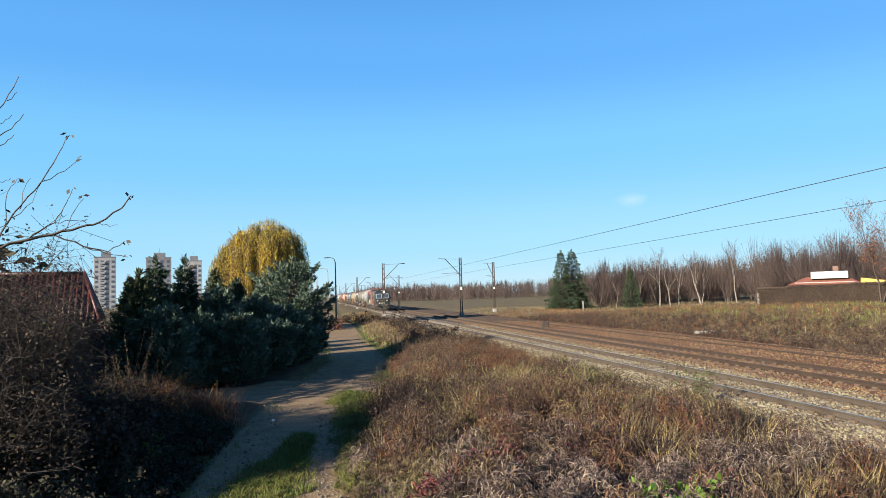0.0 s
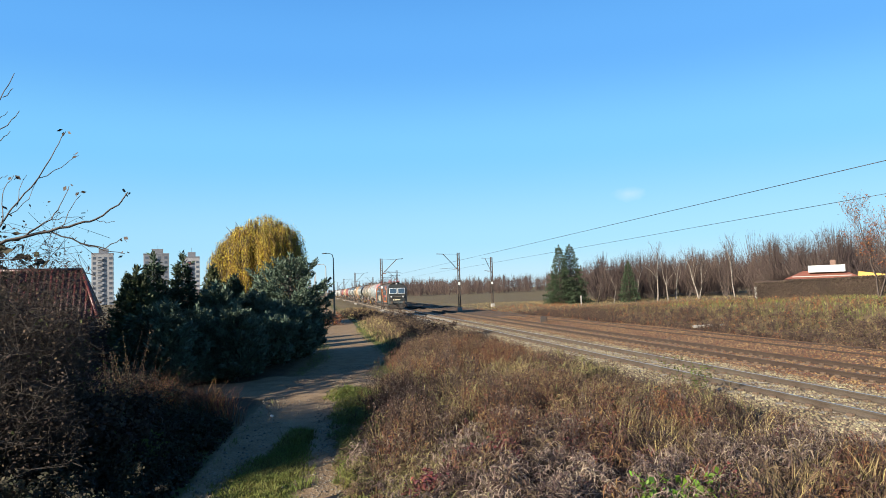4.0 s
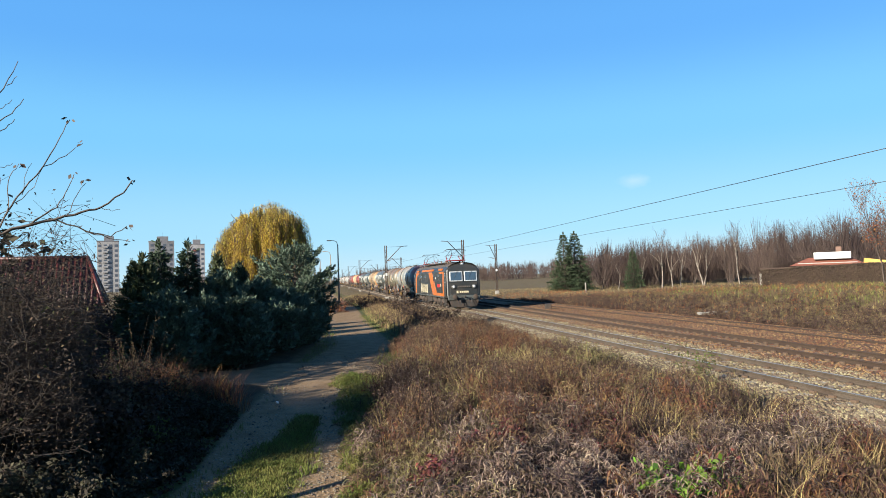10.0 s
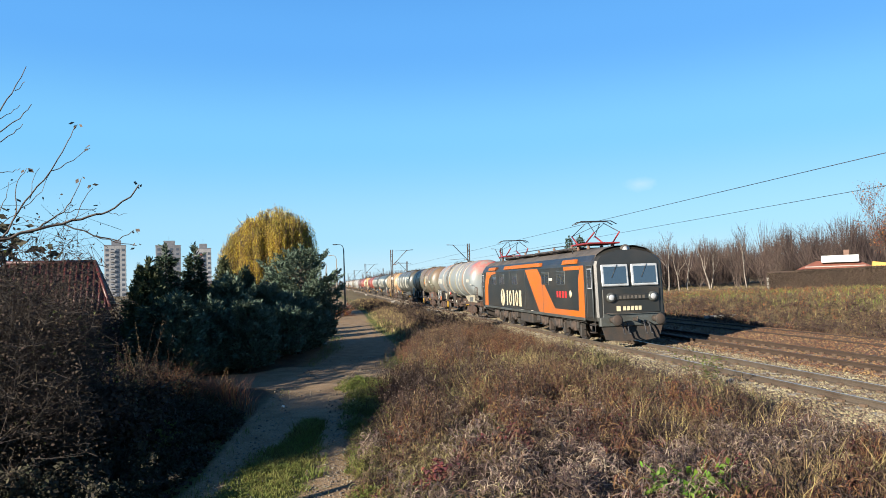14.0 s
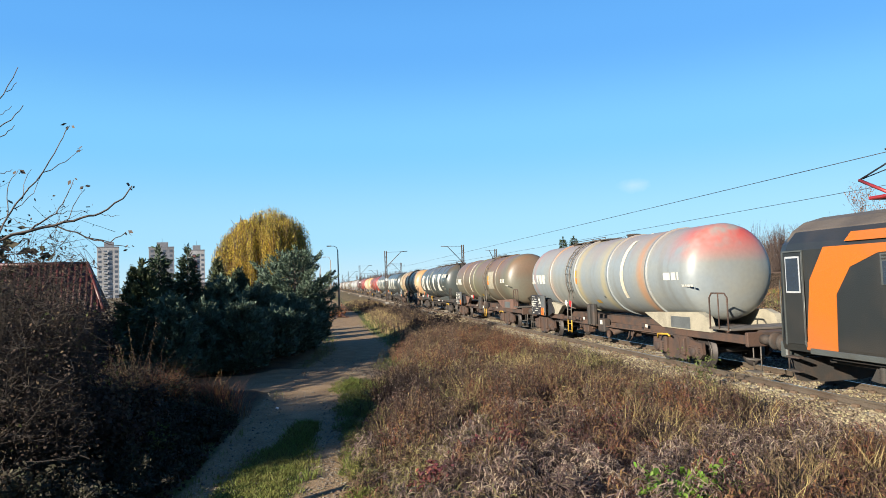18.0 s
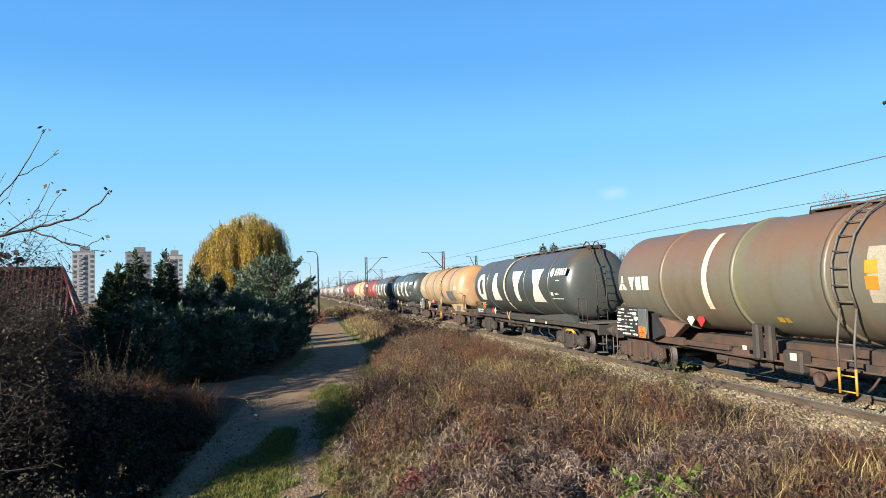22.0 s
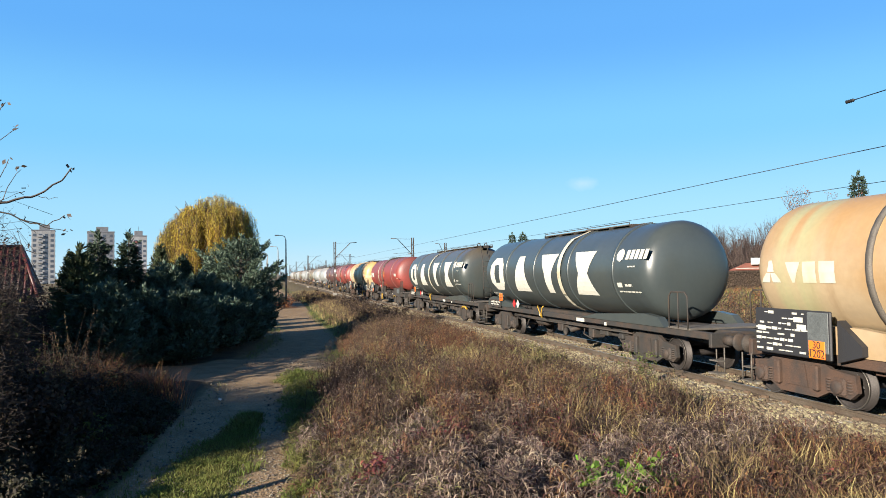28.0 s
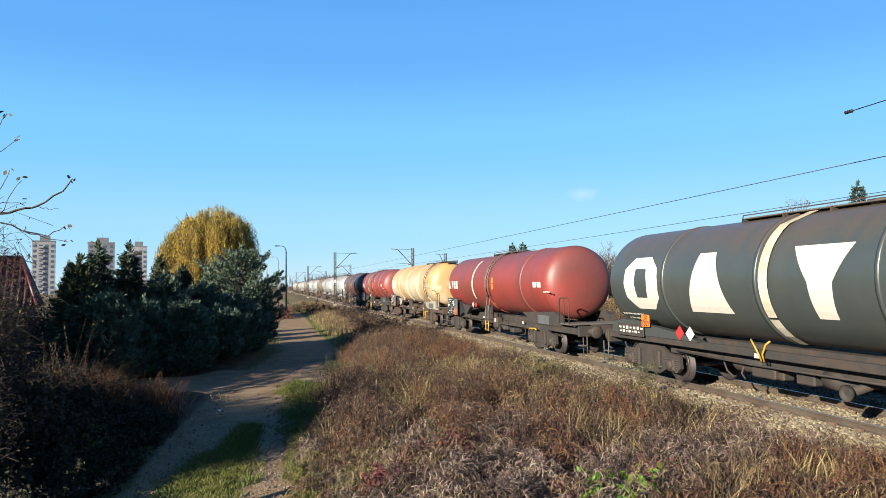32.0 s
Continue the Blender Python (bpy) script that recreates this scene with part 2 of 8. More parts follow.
M_JUNIPER = material("thuja_scales", (0.048, 0.060, 0.022), 0.75, island=0.4, bump=0, transl=0.12)
M_WILLOW = material("yellow_willow_leaves", (0.40, 0.265, 0.030), 0.65, island=0.6, bump=0, transl=0.4, second=(0.20, 0.155, 0.028), scale=0.5)
# brown leaves, base colour lowered to carry the thicket's shade
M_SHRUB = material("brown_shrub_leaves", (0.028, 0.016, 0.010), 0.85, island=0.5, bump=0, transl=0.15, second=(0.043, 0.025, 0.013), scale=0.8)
M_SHRUB_GREEN = material("green_shrub_leaves", (0.068, 0.082, 0.017), 0.75, island=0.4, bump=0, transl=0.3)
# leaf copy with shade put into its colour, for the low growth
M_SHRUB_SHADED = material("shaded_shrub_leaves", (0.024, 0.025, 0.010), 0.85, island=0.5, bump=0, transl=0.12, second=(0.032, 0.020, 0.012), scale=0.8)
M_ORANGE_LEAF = material("russet_leaves", (0.204, 0.071, 0.027), 0.75, island=0.4, bump=0, transl=0.3)
M_WEED = material("dry_weed", (0.112, 0.067, 0.037), 0.9, island=0.65, bump=0, transl=0.12, second=(0.042, 0.025, 0.017), scale=1.1)
M_WEED_DARK = material("dark_dry_stalks", (0.045, 0.025, 0.018), 0.9, island=0.5, bump=0, transl=0.1)
M_WEED_PALE = material("bleached_grass", (0.235, 0.172, 0.080), 0.9, island=0.55, bump=0, transl=0.2, second=(0.130, 0.088, 0.042), scale=1.1)
M_WEED_RUST = material("rust_brown_weed", (0.120, 0.050, 0.023), 0.9, island=0.6, bump=0, transl=0.12, second=(0.055, 0.026, 0.016), scale=1.2)
M_MATTED = material("matted_dead_grass", (0.190, 0.134, 0.104), 0.9, island=0.65, bump=0, transl=0.08, second=(0.062, 0.038, 0.030), scale=1.3)
# twig copy darkened in base colour to stand in for shade inside the thicket
M_TWIG_SHADED = material("shaded_thicket_twigs", (0.022, 0.016, 0.013), 0.95, island=0.5, bump=0, second=(0.037, 0.027, 0.019))
M_HEDGE = material("brown_hedge_leaves", (0.052, 0.034, 0.022), 0.9, island=0.45, bump=0, second=(0.036, 0.024, 0.016), scale=0.8)
M_ROAD_STONE = material("road_gravel_stone", (0.159, 0.135, 0.106), 0.95, island=0.5, vary=0.2, fine=30, bump=0, second=(0.106, 0.085, 0.064))
M_WEED_RED = material("reddened_bramble", (0.130, 0.026, 0.026), 0.85, island=0.5, bump=0, transl=0.2, second=(0.075, 0.030, 0.026), scale=1.6)
M_STRAW = material("olive_straw", (0.180, 0.140, 0.062), 0.9, island=0.55, bump=0, transl=0.15, second=(0.082, 0.075, 0.026), scale=1.3)
M_SEED = material("grey_seed_heads", (0.170, 0.125, 0.100), 0.95, island=0.35, bump=0, transl=0.2)
M_GRASS = material("green_grass", (0.105, 0.125, 0.022), 0.8, island=0.45, bump=0, transl=0.3, second=(0.165, 0.150, 0.038), scale=0.9)
M_FERN = material("bright_green_leaves", (0.125, 0.230, 0.022), 0.6, island=0.3, bump=0, transl=0.35)
M_TILE = material("dark_red_roof_tiles", (0.054, 0.010, 0.007), 0.45, randomness=0.2, second=(0.035, 0.007, 0.007))
M_PLASTER = material("grey_plaster", (0.272, 0.245, 0.224), 0.9)
M_BRICKISH = material("brown_wall", (0.136, 0.082, 0.061), 0.9)
M_TOWER = material("white_tower_panels", (0.217, 0.217, 0.224), 0.8, scale=0.2, fine=2.0, bump=0)
M_TOWER_GREY = material("grey_tower_panels", (0.118, 0.122, 0.138), 0.8, scale=0.2, fine=2.0, bump=0)
M_TOWER_RED = material("red_balcony_panels", (0.148, 0.039, 0.039), 0.8, scale=0.2, fine=2.0, bump=0)
M_DARK_PANE = material("dark_panes", (0.06, 0.07, 0.09), 0.15, vary=0.1, bump=0)
M_WHITE = material("white_sheet_roof", (0.413, 0.435, 0.424), 0.5, vary=0.06)
M_ROOF_RED = material("brown_red_roof", (0.204, 0.068, 0.041), 0.8)
M_POST = material("grey_lamp_post", (0.191, 0.170, 0.143), 0.85)


# ---- mesh building ----
class Shape:
    """Collects vertices and faces of one mesh."""

    def __init__(self):
        self.v, self.f, self.smooth = [], [], []

    def add(self, verts, faces, smooth=False):
        k = len(self.v)
        self.v.extend([tuple(p) for p in verts])
        self.f.extend([tuple(i + k for i in f) for f in faces])
        self.smooth.extend([smooth] * len(faces))
        return self

    def box(self, x, y, z, sx, sy, sz, c=0.0, m=None):
        """A box round its centre, with chamfered edges of width c."""
        h = (sx / 2, sy / 2, sz / 2)
        c = min(c, 0.49 * min(sx, sy, sz))
        verts, idx = [], {}
        if c <= 0:
            verts = [(a * h[0], b * h[1], e * h[2]) for a in (-1, 1) for b in (-1, 1) for e in (-1, 1)]
            faces = [(0, 1, 3, 2), (4, 6, 7, 5), (0, 4, 5, 1), (2, 3, 7, 6), (0, 2, 6, 4), (1, 5, 7, 3)]
        else:
            for a in (-1, 1):
                for b in (-1, 1):
                    for e in (-1, 1):
                        sg = (a, b, e)
                        for ax in range(3):
                            idx[sg, ax] = len(verts)
                            verts.append(tuple(sg[i] * (h[i] - (0 if i == ax else c)) for i in range(3)))
            faces = []
            for ax in range(3):
                o1, o2 = (ax + 1) % 3, (ax + 2) % 3
                for s in (-1, 1):
                    q = []
                    for p, r in ((-1, -1), (1, -1), (1, 1), (-1, 1)):
                        sg = [0, 0, 0]
                        sg[ax], sg[o1], sg[o2] = s, p, r
                        q.append(idx[tuple(sg), ax])
                    faces.append(tuple(q if s > 0 else q[::-1]))
                for p in (-1, 1):
                    for r in (-1, 1):
                        a0, a1 = [0, 0, 0], [0, 0, 0]
                        a0[ax], a1[ax] = -1, 1
                        for sg in (a0, a1):
                            sg[o1], sg[o2] = p, r
                        q = [idx[tuple(a0), o1], idx[tuple(a1), o1], idx[tuple(a1), o2], idx[tuple(a0), o2]]
                        faces.append(tuple(q if p * r < 0 else q[::-1]))
            for a in (-1, 1):
                for b in (-1, 1):
                    for e in (-1, 1):
                        q = [idx[(a, b, e), i] for i in range(3)]
                        faces.append(tuple(q if a * b * e > 0 else q[::-1]))
        t = Matrix.Translation((x, y, z)) @ (m or Matrix())
        return self.add([t @ Vector(p) for p in verts], faces)

    def tube(self, pts, radii, n=8, cap=True, smooth=True):
        """A round tube along points, with one radius or one for each point."""
        pts = [Vector(p) for p in pts]
        if not hasattr(radii, "__len__"):
            radii = [radii] * len(pts)
        verts, faces = [], []
        side = None
        for i, p in enumerate(pts):
            way = (pts[min(i + 1, len(pts) - 1)] - pts[max(i - 1, 0)]).normalized()
            if side is None:
                side = way.cross(Vector((0, 0, 1)) if abs(way.z) < 0.9 else Vector((1, 0, 0))).normalized()
            side = (side - way * side.dot(way)).normalized()
            up = side.cross(way)
            for k in range(n):
                a = 2 * math.pi * k / n
                verts.append(p + (side * math.cos(a) + up * math.sin(a)) * radii[i])
        for i in range(len(pts) - 1):
            for k in range(n):
                faces.append((i * n + k, i * n + (k + 1) % n, (i + 1) * n + (k + 1) % n, (i + 1) * n + k))
        self.add(verts, faces, smooth)
        if cap:
            k = len(self.v) - len(verts)
            self.f += [tuple(k + i for i in range(n))[::-1], tuple(k + len(verts) - n + i for i in range(n))]
            self.smooth += [False, False]
        return self

    def lathe(self, rings, n=24, axis="x", centre=(0, 0, 0), smooth=True):
        """Rings of (position along the axis, radius), closed where the radius is zero."""
        verts, faces, rows = [], [], []
        for a, r in rings:
            if r < 1e-6:
                rows.append([len(verts)])
                verts.append((a, 0, 0))
            else:
                rows.append(list(range(len(verts), len(verts) + n)))
                verts += [(a, r * math.cos(2 * math.pi * k / n), r * math.sin(2 * math.pi * k / n)) for k in range(n)]
        for p, q in zip(rows, rows[1:]):
            for k in range(n):
                j = (k + 1) % n
                if len(p) == 1 and len(q) > 1:
                    faces.append((p[0], q[j], q[k]))
                elif len(q) == 1 and len(p) > 1:
                    faces.append((p[k], p[j], q[0]))
                elif len(p) > 1:
                    faces.append((p[k], p[j], q[j], q[k]))
        turn = {"x": lambda p: p, "y": lambda p: (-p[1], p[0], p[2]), "z": lambda p: (-p[2], p[1], p[0])}[axis]
        return self.add([Vector(turn(p)) + Vector(centre) for p in verts], faces, smooth)

    def prism(self, outline, at, depth, plane="xz"):
        """A flat outline with thickness. xz: depth goes from y = at towards +y; yz: from x = at towards +x."""
        k = len(outline)
        put = (lambda a, b, o: (a, o, b)) if plane == "xz" else ((lambda a, b, o: (o, a, b)) if plane == "yz" else (lambda a, b, o: (a, b, o)))
        verts = [put(a, b, at) for a, b in outline] + [put(a, b, at + depth) for a, b in outline]
        faces = [tuple(range(k)), tuple(range(2 * k - 1, k - 1, -1))] + [(i, i + k, (i + 1) % k + k, (i + 1) % k) for i in range(k)]
        return self.add(verts, faces)

    def mesh(self, name, mat):
        me = bpy.data.meshes.new(name)
        me.from_pydata(self.v, [], self.f)
        me.polygons.foreach_set("use_smooth", self.smooth)
        if mat:
            me.materials.append(mat)
        me.update()
        return me


def fix_normals(me):
    bm = bmesh.new()
    bm.from_mesh(me)
    bmesh.ops.recalc_face_normals(bm, faces=bm.faces)
    bm.to_mesh(me)
    bm.free()


def part(name, shape, mat, parent=None, label="", at=None, normals=True):
    """One mesh object under a thing or a part."""
    me = shape.mesh(name, mat) if isinstance(shape, Shape) else shape
    if normals and isinstance(shape, Shape) and len(shape.f) < 4000:
        fix_normals(me)
    ob = new(name, me)
    if parent is not None:
        ob.parent = parent
    if at is not None:
        ob.matrix_basis = at
    return tagged(ob, label)


def thing(name, at, label, category, group="", kind=""):
    ob = new(name)
    ob.empty_display_size = 0.2
    ob.matrix_basis = at
    return tagged(ob, label, category, group, kind)


def raw_mesh(name, verts, faces, mat, size=3, smooth=False):
    """A large mesh from arrays, all faces of one size."""
    me = bpy.data.meshes.new(name)
    verts, faces = np.asarray(verts, np.float32), np.asarray(faces, np.int32)
    me.vertices.add(len(verts))
    me.vertices.foreach_set("co", verts.ravel())
    me.loops.add(faces.size)
    me.loops.foreach_set("vertex_index", faces.ravel())
    me.polygons.add(len(faces))
    me.polygons.foreach_set("loop_start", np.arange(0, faces.size, size, dtype=np.int32))
    me.polygons.foreach_set("loop_total", np.full(len(faces), size, np.int32))
    if smooth:
        me.polygons.foreach_set("use_smooth", np.ones(len(faces), bool))
    if mat:
        me.materials.append(mat)
    me.update(calc_edges=True)
    return me


# ---- ground ----
def smooth_step(lo, hi, v):
    t = np.clip((v - lo) / (hi - lo), 0, 1)
    return t * t * (3 - 2 * t)


def wave(x, y, k, seed):
    r = np.random.RandomState(seed)
    out = 0
    for _ in range(5):
        a, ph, f = r.rand() * 6.3, r.rand() * 6.3, k * (0.6 + r.rand())
        out = out + np.sin((x * math.cos(a) + y * math.sin(a)) * f + ph)
    return out / 5


ROAD = [(-2.2, 2.0), (-2.8, 11.0), (-3.65, 17.0), (-4.2, 24.0), (-4.35, 34.0), (-7.7, 52.0), (-12.2, 79.0), (-30.0, 170.0), (-62.0, 330.0)]
def strip_left(y):
    return np.interp(y, [7, 10.4, 12, 13, 14, 15.5, 17], [-3.7, -3.77, -3.83, -3.76, -3.6, -3.5, -3.45])


def strip_right(y):
    return np.interp(y, [7, 10.4, 12, 13.5, 15.9, 17], [-2.2, -2.38, -2.6, -2.82, -3.2, -3.4])


LANE = [(-3.6, 24.2), (-9.0, 23.6), (-16.0, 21.5), (-32.0, 18.0)]


def off_line(x, y, line):
    best = np.full(np.shape(x), 1e9)
    for (ax, ay), (bx, by) in zip(line, line[1:]):
        dx, dy = bx - ax, by - ay
        t = np.clip(((x - ax) * dx + (y - ay) * dy) / (dx * dx + dy * dy), 0, 1)
        best = np.minimum(best, np.hypot(x - ax - t * dx, y - ay - t * dy))
    return best


def sd(x, y):
    return x * AHEAD[0] + y * AHEAD[1], x * ASIDE[0] + y * ASIDE[1]


def ground_z(x, y):
    x, y = np.asarray(x, float), np.asarray(y, float)
    s, d = sd(x, y)
    z = 0.07 * wave(x, y, 0.5, 1) + 0.03 * wave(x, y, 1.7, 2)
    road = np.minimum(off_line(x, y, ROAD) / 1.5, off_line(x, y, LANE) / 1.7)
    z = z * smooth_step(0.8, 1.8, road) + 0.015 * wave(x, y, 2.0, 5)
    z = z + 0.38 * smooth_step(1.1, 2.4, road) * smooth_step(-6, 0, d) * smooth_step(9.5, 7.5, d)
    bed = smooth_step(8.4, 9.9, d) * smooth_step(23.0, 21.4, d)
    z = z * (1 - bed) + bed * (0.272 + 0.012 * wave(x, y, 3.0, 7))
    bank = smooth_step(20.8, 30.0, d + 1.2 * wave(x, y, 0.25, 3))
    z = z + bank * (0.45 + 1.15 * smooth_step(75, 40, s) + 0.35 * smooth_step(30, 55, d) * smooth_step(20, 45, x))
    z = z + 0.5 * smooth_step(60, 140, s) * smooth_step(3, -6, d) * smooth_step(2, 6, off_line(x, y, ROAD))
    return z + 1.5 * smooth_step(6.5, 3.0, y) * smooth_step(-40, -8, y)


def make_ground():
    far = np.array([60, 80, 110, 150, 220, 340, 560, 1000, 2000, 4500.0])
    xs = np.concatenate([-far[::-1] - 0, np.arange(-50, -16, 1.2), np.arange(-16, 30, 0.24), np.arange(30, 58, 1.2), far])
    ys = np.concatenate([-far[::-1], np.arange(-50, 3, 3.0), np.arange(3, 48, 0.24), np.arange(48, 110, 0.9), np.arange(110, 260, 6.0),
                         np.array([280, 320, 400, 520, 800, 1400, 2500, 4500.0])])
    X, Y = np.meshgrid(xs, ys)
    Z = ground_z(X, Y)
    nx, ny = len(xs), len(ys)
    i = np.arange(nx * ny).reshape(ny, nx)
    quads = np.stack([i[:-1, :-1], i[:-1, 1:], i[1:, 1:], i[1:, :-1]], -1).reshape(-1, 4)
    me = raw_mesh("ground", np.stack([X, Y, Z], -1).reshape(-1, 3), quads, M_GROUND, 4, True)
    s, d = sd(X, Y)
    road, lane = off_line(X, Y, ROAD), off_line(X, Y, LANE)
    edge = 0.10 * wave(X, Y, 1.5, 21)
    strip = smooth_step(-0.15, 0.12, X - strip_left(Y) + edge) * smooth_step(-0.12, 0.15, strip_right(Y) - X + edge) * smooth_step(17.0, 15.4, Y)
    dirt = np.maximum(smooth_step(1.75, 1.15, road), smooth_step(1.9, 1.3, lane)) * (1 - 0.85 * strip)
    dirt = np.maximum(dirt, smooth_step(3.4, 2.4, np.hypot(X + 5.0, Y - 24.0)))
    green = np.maximum(strip, smooth_step(1.4, 1.6, road) * smooth_step(3.2, 2.2, road))
    green = np.maximum(green, 0.75 * smooth_step(30, 38, d) * smooth_step(60, 42, d) * smooth_step(75, 50, s))
    green = green * (1 - smooth_step(-4.6, -5.2, X) * smooth_step(16, 18, Y) * smooth_step(42, 38, Y))
    ballast = smooth_step(8.9, 9.5, d) * smooth_step(23.6, 22.6, d)
    rust = ballast * smooth_step(12.6, 14.0, d + 0.3 * wave(X, Y, 2.0, 9))
    # mask for the painted shade on soil below bank weeds and thicket
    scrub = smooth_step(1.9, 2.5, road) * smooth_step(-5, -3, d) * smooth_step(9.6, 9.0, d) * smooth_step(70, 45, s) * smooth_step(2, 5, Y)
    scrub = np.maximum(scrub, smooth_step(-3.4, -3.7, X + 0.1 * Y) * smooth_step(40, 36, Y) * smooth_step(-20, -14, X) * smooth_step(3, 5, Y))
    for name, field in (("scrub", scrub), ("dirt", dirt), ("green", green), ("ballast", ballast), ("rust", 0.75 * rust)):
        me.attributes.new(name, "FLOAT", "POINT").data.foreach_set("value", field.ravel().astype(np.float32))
    return tagged(new("ground", me), "dry autumn meadow ground crossed by a rutted dirt road", "ground", kind="structure")


make_ground()


# ---- railway ----
RAIL_PROFILE = [(-0.07, 0), (0.07, 0), (0.07, 0.012), (0.02, 0.03), (0.011, 0.055), (0.011, 0.115), (0.036, 0.128), (0.036, 0.155), (0.028, 0.163),
                (-0.028, 0.163), (-0.036, 0.155), (-0.036, 0.128), (-0.011, 0.115), (-0.011, 0.055), (-0.02, 0.03), (-0.07, 0.012)]
ALONG = Matrix.Rotation(radians(TURN), 4, "Z")


def make_track(d, name, label, rail_mat, sleeper_mat, s0, s1, near0, near1, drop=0.0):
    """Local x runs along the track towards the camera, so s = -x."""
    tr = thing(name, Matrix.Translation(trk(0, d, RAIL_Z - drop)) @ ALONG, label, "railway track", "parallel railway tracks", "structure")
    for y in (-0.7535, 0.7535):
        k = len(RAIL_PROFILE)
        xs = np.arange(-s1, -s0 + 1, 12.0)
        sh = Shape()
        verts = [(x, y + a, b - 0.163) for x in xs for a, b in RAIL_PROFILE]
        faces = [(i * k + j, i * k + (j + 1) % k, (i + 1) * k + (j + 1) % k, (i + 1) * k + j) for i in range(len(xs) - 1) for j in range(k)]
        sh.add(verts, faces)
        part("rail", sh, rail_mat, tr, "rail with a worn bright head" if rail_mat is M_RAIL else "rust-brown rail")
        if rail_mat is M_RAIL:
            part("rail_head", Shape().box((xs[0] + xs[-1]) / 2, y, 0.0015, xs[-1] - xs[0], 0.044, 0.003), M_RAIL_TOP, tr)
    one = Shape().box(0, 0, -0.25, 0.27, 2.55, 0.18, 0.03).mesh("sleeper", sleeper_mat)
    clips = Shape()
    for y in (-0.7535, 0.7535):
        for o in (-0.12, 0.12):
            clips.box(0, y + o, -0.13, 0.16, 0.10, 0.07, 0.015)
    clips = clips.mesh("fastening", M_CLIP)
    rest, rest_clips = Shape(), Shape()
    rng = random.Random(int(d * 10))
    s = s0
    while s < s1:
        if near0 <= s <= near1:
            o = new("sleeper", one)
            o.parent = tr
            o.location = (-s, rng.uniform(-0.02, 0.02), 0)
            c = new("fastening", clips)
            c.parent = o
        else:
            rest.box(-s, 0, -0.25, 0.27, 2.55, 0.18)
            for y in (-0.7535, 0.7535):
                rest_clips.box(-s, y, -0.13, 0.14, 0.3, 0.07)
        s += 0.62
    tagged(part("far_sleepers", rest, sleeper_mat, tr, normals=False), kind="stuff")
    tagged(part("far_fastenings", rest_clips, M_CLIP, tr, normals=False), kind="stuff")
    return tr


make_track(TRACKS[0], "railway_track", "worn main-line railway track on pale concrete sleepers in light ballast", M_RAIL, M_SLEEPER, -24, 440, 8, 60)
make_track(TRACKS[1], "railway_track", "rust-brown railway track on stained sleepers in brown ballast", M_RAIL_RUST, M_SLEEPER_RUST, -24, 440, 14, 60)
make_track(TRACKS[2], "railway_track", "little-used rusty siding sunk in brown gravel", M_RAIL_RUST, M_SLEEPER_RUST, -24, 240, 20, 55, 0.10)


def scatter_stones(name, n, d0, d1, s0, s1, mat, label, seed, size=0.036):
    """Loose eight-sided stones on the ballast bed."""
    r = np.random.RandomState(seed)
    s = s0 + (s1 - s0) * r.rand(n) ** 1.7
    d = d0 + (d1 - d0) * r.rand(n)
    x, y = AHEAD[0] * s + ASIDE[0] * d, AHEAD[1] * s + ASIDE[1] * d
    z = ground_z(x, y) + 0.012
    base = np.array([(1, 0, 0), (-1, 0, 0), (0, 1, 0), (0, -1, 0), (0, 0, 1), (0, 0, -1)], float)
    tri = np.array([(0, 2, 4), (2, 1, 4), (1, 3, 4), (3, 0, 4), (2, 0, 5), (1, 2, 5), (3, 1, 5), (0, 3, 5)])
    a = r.rand(n) * 6.3
    sc = size * (0.6 + 1.0 * r.rand(n, 3)) * np.array([1, 1, 0.75])
    v = base[None] * sc[:, None] + 0.35 * size * (r.rand(n, 6, 3) - 0.5)
    c, q = np.cos(a)[:, None], np.sin(a)[:, None]
    v = np.stack([v[..., 0] * c - v[..., 1] * q, v[..., 0] * q + v[..., 1] * c, v[..., 2]], -1) + np.stack([x, y, z], -1)[:, None]
    f = tri[None] + 6 * np.arange(n)[:, None, None]
    tagged(new(name, raw_mesh(name, v.reshape(-1, 3), f.reshape(-1, 3), mat)), label, "gravel", kind="stuff")


scatter_stones("ballast", 34000, 8.7, 14.0, 9, 62, M_STONE, "pale crushed-stone ballast round the main track", 3)
scatter_stones("ballast", 24000, 13.6, 23.6, 14, 66, M_STONE_RUST, "rust-brown crushed-stone ballast between the tracks", 4)


